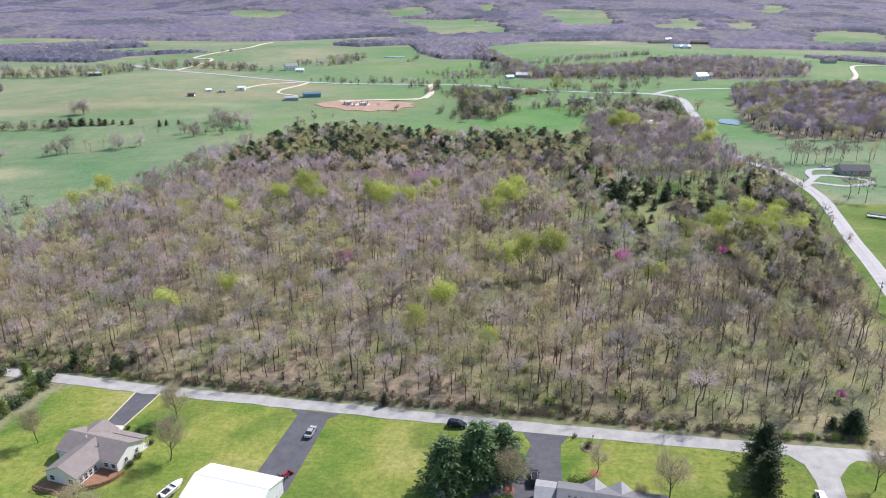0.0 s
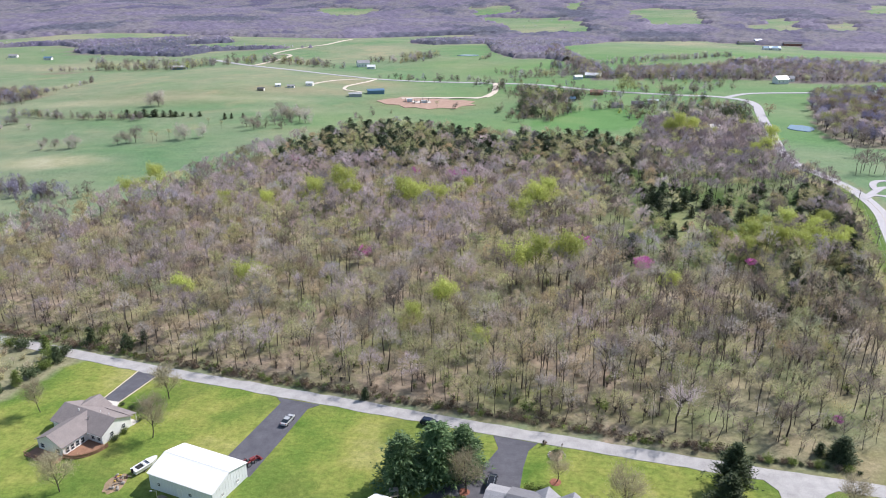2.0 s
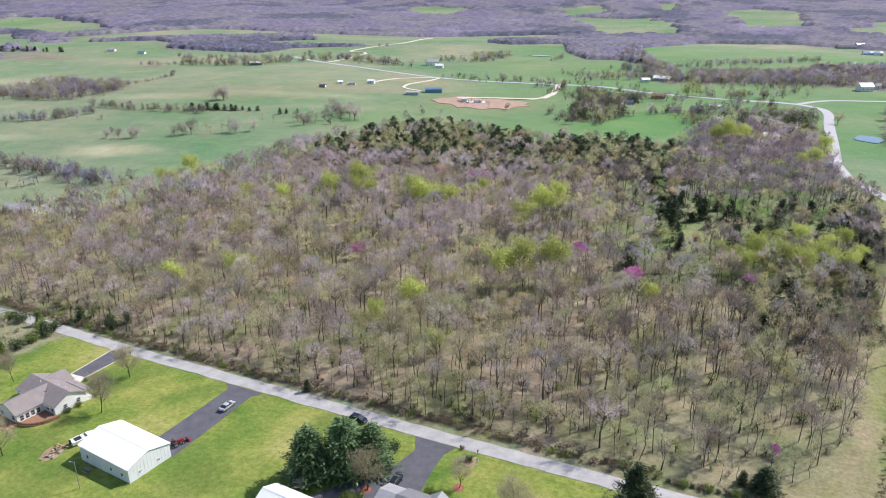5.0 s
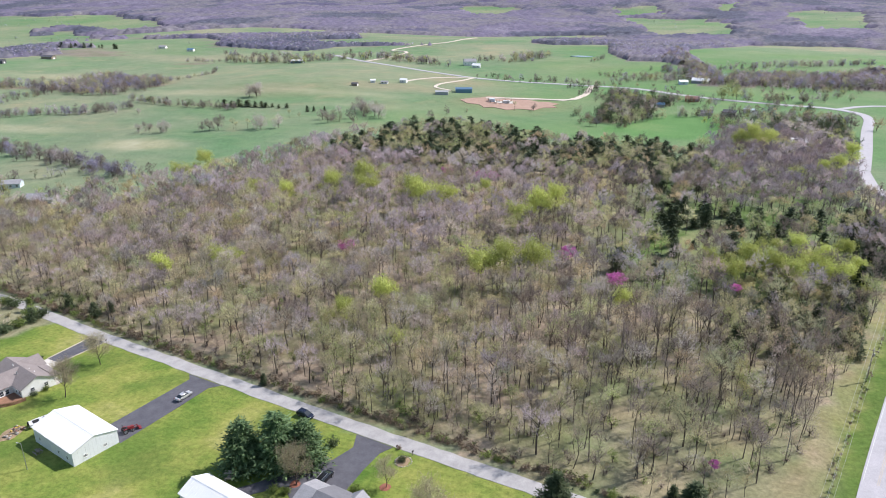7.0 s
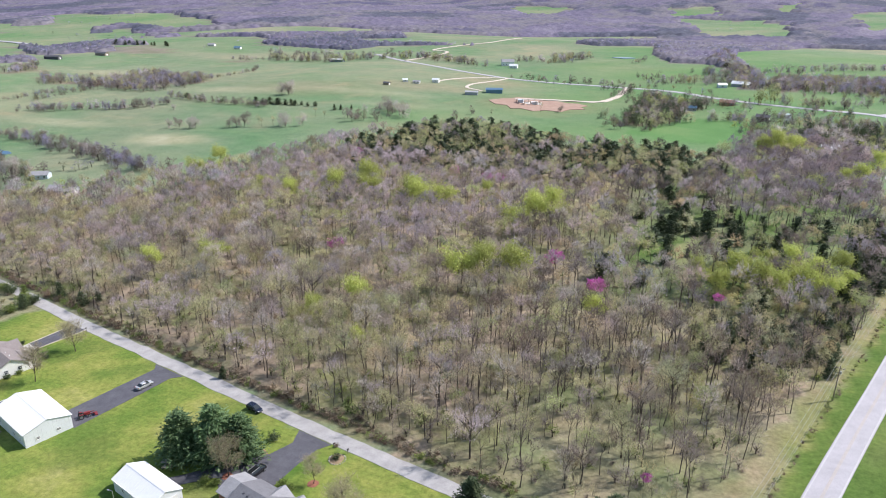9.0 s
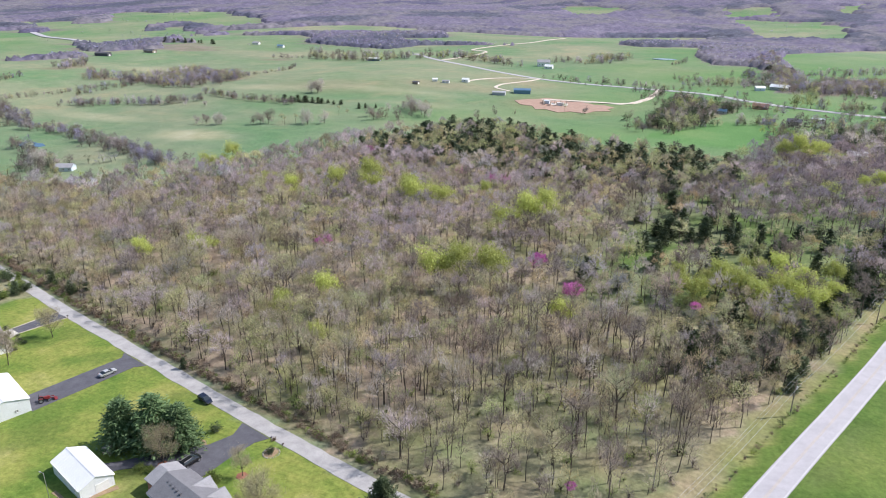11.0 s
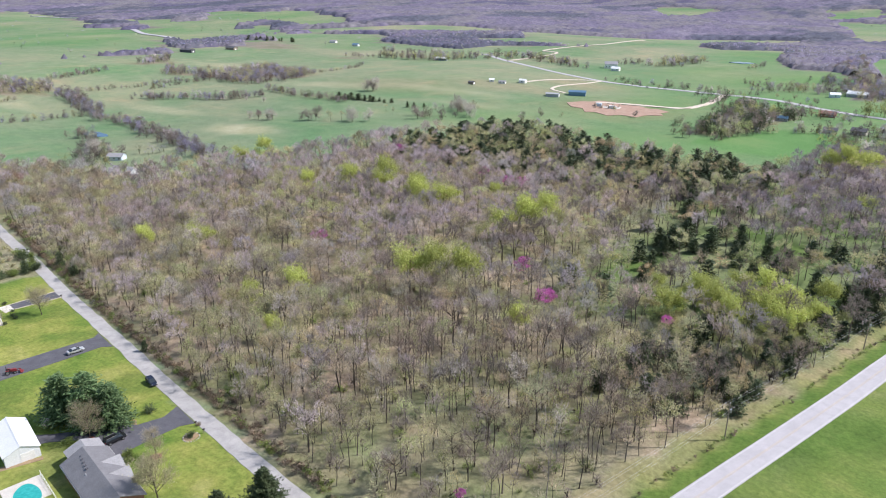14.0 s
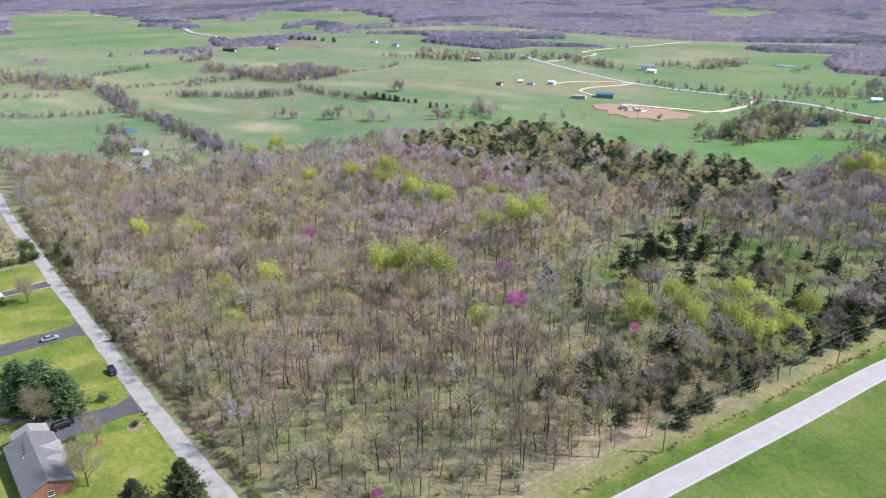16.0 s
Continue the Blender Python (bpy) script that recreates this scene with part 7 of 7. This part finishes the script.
# fence lines and trees about the road and the farms
row([(-159, 999), (-139, 1026), (-117, 1073)], 5, 5, 1.3, dull, key="puff")
row([(-205, 988), (-178, 1030)], 5, 3, 1.0, dull, key="puff")
row([(-50, 1020), (-40, 1062)], 6, 4, 0.9, dull, key="puff")
row([(19, 876), (52, 883), (91, 885)], 5, 5, 0.95, dull, key="puff")
row([(-104, 789), (-30, 801), (33, 800), (72, 775)], 7, 3, 0.7, dull, skip=0.35, key="puff")
row([(-134, 815), (-45, 812)], 9, 3, 0.75, dull, skip=0.3, key="puff")
row([(-551, 907), (-486, 907), (-463, 917), (-433, 932), (-417, 952)], 3.4, 6, 1.35, dull + [BUDS[0], LIME, OLIVE_FAR], key="puff")
row([(-408, 999), (-344, 988), (-286, 962), (-250, 935)], 4.5, 8, 1.3, dull + [BUDS[0], LIME], key="puff")
row([(-600, 980), (-500, 985), (-430, 1000)], 5, 8, 1.0, mauve, key="puff")
row([(51, 963), (90, 882), (113, 850), (160, 833), (235, 845), (315, 918)], 2.2, 9, 1.05, mauve + [BUDS[1], OLIVE_FAR], key="puff", skip=0.0)
row([(127, 1009), (168, 1046), (242, 1081), (323, 1165)], 4.5, 4, 0.85, dull)
row([(60, 960), (93, 998), (127, 1009)], 4.5, 4, 0.85, dull)
row([(5, 848), (37, 853), (73, 876)], 5, 7, 1.0, dull, key="puff")
row([(22, 586), (29, 604), (34, 643)], 3, 5, 0.95, dull + [CEDAR, CEDAR], key="puff")
row([(11, 565), (22, 586)], 3, 4, 0.95, dull + [CEDAR], key="puff")
row([(3, 690), (10, 732), (42, 735)], 5, 7, 0.9, dull + [CEDAR, BUDS[1]], key="puff")
row([(139, 621), (162, 646), (183, 615), (205, 632)], 4, 8, 0.85, dull + [BUDS[2], BUDS[1], LIME], key="puff")
row([(150, 580), (168, 565), (199, 593)], 4, 8, 0.85, dull + [BUDS[2], BUDS[0], LIME], key="puff")
row([(112, 560), (135, 590), (150, 620), (165, 660), (150, 690)], 7, 10, 0.7, dull + [BUDS[1], BUDS[2], LIME], key="puff")
row([(-215, 300), (-240, 300), (-262, 280), (-290, 300), (-310, 320)], 4, 8, 1.0, dull + [LIME, BUDS[1]], key="puff")
row([(-235, 265), (-262, 262), (-300, 250), (-340, 240)], 5, 5, 1.1, dull + [BUDS[1]], key="puff")
row([(-140, 325), (-180, 300)], 6, 4, 0.9, dull, key="puff")
for x, y, s, kind in [(-313, 455, 0.6, 0), (-303, 455, 0.6, 0), (-293, 456, 0.75, 0), (-289, 458, 0.8, 0), (-262, 465, 0.55, 0), (-256, 466, 0.75, 0), (-251, 470, 0.9, 0), (-240, 473, 0.75, 1), (-236, 471, 0.6, 1), (-229, 476, 0.7, 1), (-221, 480, 0.95, 0), (-218, 477, 0.8, 0), (-208, 485, 0.8, 0), (-308, 600, 0.95, 0), (-303, 604, 1.1, 0), (-300, 599, 0.9, 0), (-392, 519, 0.4, 0), (-369, 520, 0.45, 0), (-320, 470, 0.4, 0), (-172, 557, 0.9, 0), (-178, 567, 0.9, 0), (-165, 552, 0.8, 0), (-156, 547, 1.0, 0), (-149, 540, 1.0, 0), (-190, 551, 0.5, 0), (-219, 520, 0.6, 1), (-206, 513, 0.6, 1), (-190, 522, 0.7, 0), (-180, 512, 0.8, 0), (-55, 610, 0.7, 1), (-40, 618, 0.5, 0), (-303, 310, 1.1, 0), (-287, 308, 1.0, 1)]:
    plant("field_tree", ("bud" if kind == 1 else "field", int(abs(x)) % 4), x, y, s * (1.1 if kind else 1.5), x, (BARK_DARK, TWIGS[2], BUDS[0]) if kind == 1 else (BARK_DARK, (TWIGS[3], TWIGS[0], TWIGS[3])[int(abs(x + y)) % 3]), "bare spreading tree standing in green pasture", group="trees in the pasture")
row([(-606, 896), (-556, 903)], 4, 5, 0.8, dull, key="puff")
row([(116, 797), (126, 797)], 3, 3, 1.0, [OLIVE_FAR, BUDS[1]])
row([(-303, 299), (-268, 344)], 6, 5, 0.9, [OLIVE_FAR, CEDAR, BUDS[1], GREY_HAZED])
for x, y, s in [(-218, 548, 0.7), (-214, 552, 0.6), (-119, 492, 0.9), (-102, 498, 0.7), (-206, 556, 0.5)]:
    plant("field_cedar", ("cedar", int(abs(x)) % 3), x, y, s, x, (BARK_DARK, CEDAR), "dark rounded cedar at the pasture's edge", group="cedars in the pasture")
for x, y in [(209, 420), (213, 424), (216, 420), (221, 425), (225, 423), (231, 423), (246, 431), (255, 432), (206, 334), (200, 339), (212, 351), (240, 372), (246, 366), (252, 380), (228, 470), (262, 470), (280, 480), (234, 428), (239, 421), (243, 436), (218, 432), (251, 441), (259, 425), (268, 436), (276, 470), (249, 474), (240, 481)]:
    plant("roadside_tree", ("dome", int(x) % 5), x, y, 0.85 + 0.1 * (int(x) % 3), x, (BARK_DARK, TWIGS[4] if int(x) % 3 == 1 else TWIGS[3]), "bare tree on the grass beyond the highway", group="trees beyond the highway")
xs, ys = scatter(EAST_WOOD, 7.6, rng)
for x, y in zip(xs, ys):
    leafing = 0.10 + 0.22 * smooth(600, 660, y + 25 * wobble(x, y, 30.0))
    tint = BUDS[int(rng.integers(2))] if rng.random() < leafing else LIME if rng.random() < 0.03 else (MAUVE_HAZED, TWIGS[1], TWIGS[3], TWIGS[3])[int(rng.integers(4))]
    hedge_heap.add(("hedgetree", int(rng.integers(4))), x, y, rng.uniform(1.0, 1.45), rng.uniform(0, 6.28), (BARK_DARK, tint))
hedge_heap.build("hedgerow_trees", "bare hedgerow trees and thickets between green fields", "trees")


# woods in the middle distance
for poly in COPSES:
    depth = sum(math.hypot(a - 60, b) for a, b in poly) / len(poly)
    evergreen = max(b for _, b in poly) < 760 and abs(poly[0][0]) < 150
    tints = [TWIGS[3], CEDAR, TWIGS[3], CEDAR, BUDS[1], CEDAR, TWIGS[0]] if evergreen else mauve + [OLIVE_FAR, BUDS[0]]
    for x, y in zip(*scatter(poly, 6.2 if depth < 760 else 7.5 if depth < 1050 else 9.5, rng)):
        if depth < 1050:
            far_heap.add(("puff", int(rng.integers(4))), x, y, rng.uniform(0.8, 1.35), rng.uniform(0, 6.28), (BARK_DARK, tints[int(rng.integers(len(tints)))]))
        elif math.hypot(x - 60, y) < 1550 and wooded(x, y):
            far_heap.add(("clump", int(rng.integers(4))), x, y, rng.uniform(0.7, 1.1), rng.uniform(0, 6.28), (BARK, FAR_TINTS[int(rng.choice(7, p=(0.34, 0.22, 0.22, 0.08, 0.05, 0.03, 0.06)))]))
# lone trees and thickets about the far fields
for poly in CLEARINGS:
    for x, y in zip(*scatter(poly, 75.0, rng)):
        if rng.random() < 0.4:
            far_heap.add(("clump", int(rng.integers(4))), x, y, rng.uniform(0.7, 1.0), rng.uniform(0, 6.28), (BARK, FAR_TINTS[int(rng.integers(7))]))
far_heap.build("far_woods", "distant haze-tinted mauve-brown woods between green fields", "woodland")


def build_canopy():
    """The closed canopy of the woods over the far valley and ridges."""
    dice = np.random.default_rng(77)
    az = np.radians(np.arange(-80, 40, 0.2))
    rr = [1000.0]
    while rr[-1] < 4880:
        rr.append(rr[-1] + 8 + (rr[-1] - 1000) * 0.0075)
    A, R = np.meshgrid(az, np.array(rr))
    A, R = A + dice.uniform(-0.0013, 0.0013, A.shape), R + dice.uniform(-3, 3, A.shape)
    x, y = (90 + R * np.sin(A)).ravel(), (20 + R * np.cos(A)).ravel()
    mask = wooded(x, y)
    crowns = 6.5 - 2.2 * (1 - smooth(1400, 1900, R.ravel())) + 1.2 * wobble(x, y, 60.0) + dice.normal(0, 1.2, len(x)) + 2.0 * (dice.random(len(x)) < 0.06)
    z = ground_z(x, y) + np.where(mask, crowns, -2.5)
    n, m = len(az), len(rr)
    i = (np.arange(m - 1)[:, None] * n + np.arange(n - 1)[None]).ravel()
    some = mask[i] | mask[i + 1] | mask[i + n] | mask[i + n + 1]
    i = i[some]
    tris = np.concatenate([np.column_stack([i, i + n + 1, i + 1]), np.column_stack([i, i + n, i + n + 1])])
    me = raw_mesh("far_canopy", np.column_stack([x, y, z]), tris[:, ::-1], [HAZED_CANOPY], smooth_faces=True)
    return tagged(new("far_canopy", me), "unbroken haze-tinted mauve-grey canopy of distant leafless woods", "woodland", "", "stuff")


build_canopy()

# ---------------------------------------------------------------- yard trees
for k in range(3):
    NURSERY["pine", k] = conifer(300 + k, 12.0, 5.6, 26, 14, 0.5, 20, 0.02, 0.5, -0.1)
for k in range(2):
    NURSERY["spruce", k] = conifer(310 + k, 11.0, 4.6, 22, 11, 0.34, 40, 0.04, 0.7, -0.38)
NURSERY["cone", 0] = conifer(315, 8.6, 3.5, 30, 16, 0.34, 15, 0.01, 0.62, -0.15)
NURSERY["yard", 0] = grow(320, 9.6, 2.9, 0.16, 17, 6, 2600, 1.1, 0.021, r=0.13, rise=1.5)
NURSERY["yard", 1] = grow(321, 9.5, 2.4, 0.16, 16, 5, 2000, 1.1, 0.021, r=0.12, rise=1.5)
NURSERY["yardbud", 0] = grow(322, 9.6, 3.0, 0.12, 18, 6, 2400, 1.1, 0.02, 1500, 0.09, 0.7, r=0.14, rise=1.5)
for x, y, s, k in ((0.6, 124.2, 1.04, 0), (7.6, 127.6, 1.14, 1), (13.0, 129.6, 0.95, 2)):
    plant("white_pine", ("pine", k), x, y, s, k * 1.3, (BARK_DARK, PINE), "tall dark green pine casting shade on the lawn", group="pines by the driveway")
plant("cedar_tree", ("cone", 0), 95.0, 139.8, 0.95, 0.4, (BARK_DARK, CEDAR), "dense dark green cone-shaped cedar beside the lane", group="cedars", high=0.72)
plant("spruce_tree", ("spruce", 0), 69.0, 128.3, 1.0, 0.4, (BARK_DARK, CEDAR), "dark green spruce standing alone on the lawn")
plant("spruce_tree", ("spruce", 1), 66.0, 119.6, 0.92, 1.4, (BARK_DARK, CEDAR), "broad dark spruce beside a taller spruce on the lawn")
for x, y, key, s, label in ((-62.7, 136.3, ("yard", 0), 1.22, "bare twiggy tree on the lawn beside the house"), (-67.0, 153.4, ("yardbud", 0), 1.12, "bare tree with pale buds on the lawn"), (-97.3, 144.1, ("yard", 0), 1.0, "bare tree on the lawn behind the house"), (-73.0, 115.6, ("yardbud", 0), 1.15, "bare budding tree by the deck"), (14.4, 123.1, ("yardbud", 0), 1.12, "rounded twiggy tree with first buds by the driveway"), (33.2, 127.7, ("yard", 1), 0.85, "slender bare tree in a red mulch ring"), (46.5, 119.0, ("yardbud", 0), 1.25, "broad bare tree before the brick house"), (89.0, 119.8, ("yard", 0), 1.1, "bare spreading tree beside the pale driveway"), (40.5, 118.8, ("yardbud", 0), 0.45, "small budding shrub by the brick house")):
    mats = (BARK_DARK, YARD_TWIGS, BUDS[0]) if key[0] == "yardbud" else (BARK_DARK, YARD_TWIGS)
    plant("yard_tree", key, x, y, s, x, mats, label, group="yard trees")
NURSERY["hedge", 0] = bush(330, 1.4, 950, 0.13, 0.95, 16)
for x, y, s, mat, label in ((15.5, 138.0, 1.0, CEDAR, "round clipped evergreen bush on the lawn"), (33.4, 136.9, 0.75, CEDAR, "dark bush in the stone-edged bed"), (-71.2, 134.4, 0.75, CEDAR, "dark clipped bush by the white house"), (-70.4, 137.6, 0.7, SHRUB, "green bush by the white house"), (-69.6, 143.0, 0.55, CEDAR, "dark bush at the porch corner"), (-71.5, 147.0, 0.55, CEDAR, "dark bush beside the porch"), (-74.5, 147.6, 0.55, CEDAR, "dark bush beside the porch"), (-86.0, 150.6, 0.6, CEDAR, "small dark bush at the driveway's end"), (-77.8, 149.2, 0.5, CEDAR, "small dark bush at the driveway's end"), (27.5, 124.4, 0.9, SHRUB, "low green bush beside the driveway"), (30.0, 123.2, 1.0, SHRUB, "low green bush beside the driveway"), (11.0, 119.4, 0.9, SHRUB, "low green bush behind the garage"), (13.6, 119.8, 0.8, SHRUB, "low green bush behind the garage"), (30.9, 141.0, 0.4, BRIAR, "low dry planting by the mailbox")):
    plant("garden_bush", ("hedge", 0), x, y, s, x * 2.0, (BARK_DARK, mat), label, "bush", "garden bushes")
for i, (x, y, s) in enumerate(((-112.6, 156.0, 0.75), (-112.0, 160.5, 0.8), (-110.6, 165.0, 0.7), (-109.5, 169.5, 0.85), (-113.0, 172.0, 0.8), (-110.0, 173.5, 0.7), (-117.5, 176.0, 0.8), (-126.0, 177.0, 0.8), (-131.0, 178.0, 0.7), (-115.0, 152.0, 0.6))):
    plant("hedge_shrub", ("hedge", 0) if i % 3 else ("cedar", i % 3), x, y, s * (2.3 if i % 3 else 0.85), x, (BARK_DARK, CEDAR if i % 2 else SHRUB), "dark overgrown shrub in the hedge beside the lane", "shrub", "hedge shrubs")
scrub_heap = Heap()
for x, y in zip(*scatter([(-118, 155), (-114, 172), (-135, 178), (-190, 188), (-190, 120), (-130, 110), (-122, 140)], 4.0, rng)):
    scrub_heap.add(("bush", int(rng.integers(3))), x, y, rng.uniform(0.7, 1.6), rng.uniform(0, 6.28), (BARK, TWIGS[4] if rng.random() < 0.5 else TWIGS[2] if rng.random() < 0.5 else SHRUB))
for x, y in zip(*scatter([(-125, 150), (-120, 172), (-190, 186), (-190, 120)], 9.0, rng)):
    scrub_heap.add(("thin", int(rng.integers(4))), x, y, rng.uniform(0.5, 0.8), rng.uniform(0, 6.28), (BARK, TWIGS[2]))
# brush along the highway ditch
for x, y in curve_points([(103.5, 90), (112.5, 125), (122.5, 158), (132.5, 189), (139, 209), (149, 240), (158.5, 273), (169.5, 308), (180.5, 346)], 1.5):
    if rng.random() < 0.62 + 0.35 * wobble(x, y, 6.0):
        scrub_heap.add(("bush", int(rng.integers(3))), x + rng.normal(0, 0.4), y, rng.uniform(0.25, 0.85), rng.uniform(0, 6.28), (BARK, SHRUB if rng.random() < 0.35 else BRIAR if rng.random() < 0.8 else CEDAR))
scrub_heap.build("scrub", "dry briars and low brush beside lane and ditch", "scrub")
low_hedge = curve_points([(76, 138.6), (84, 137.6), (91, 136.8), (97, 135.2)], 1.6)
for i, (x, y) in enumerate(low_hedge):
    plant("roadside_bush", ("hedge", 0), x, y, 0.45 + 0.2 * (i % 3), x * 3.0, (BARK_DARK, (CEDAR, BRIAR, SHRUB)[i % 3]), "low dark brush at the lane's edge", "bush", "brush by the lane")
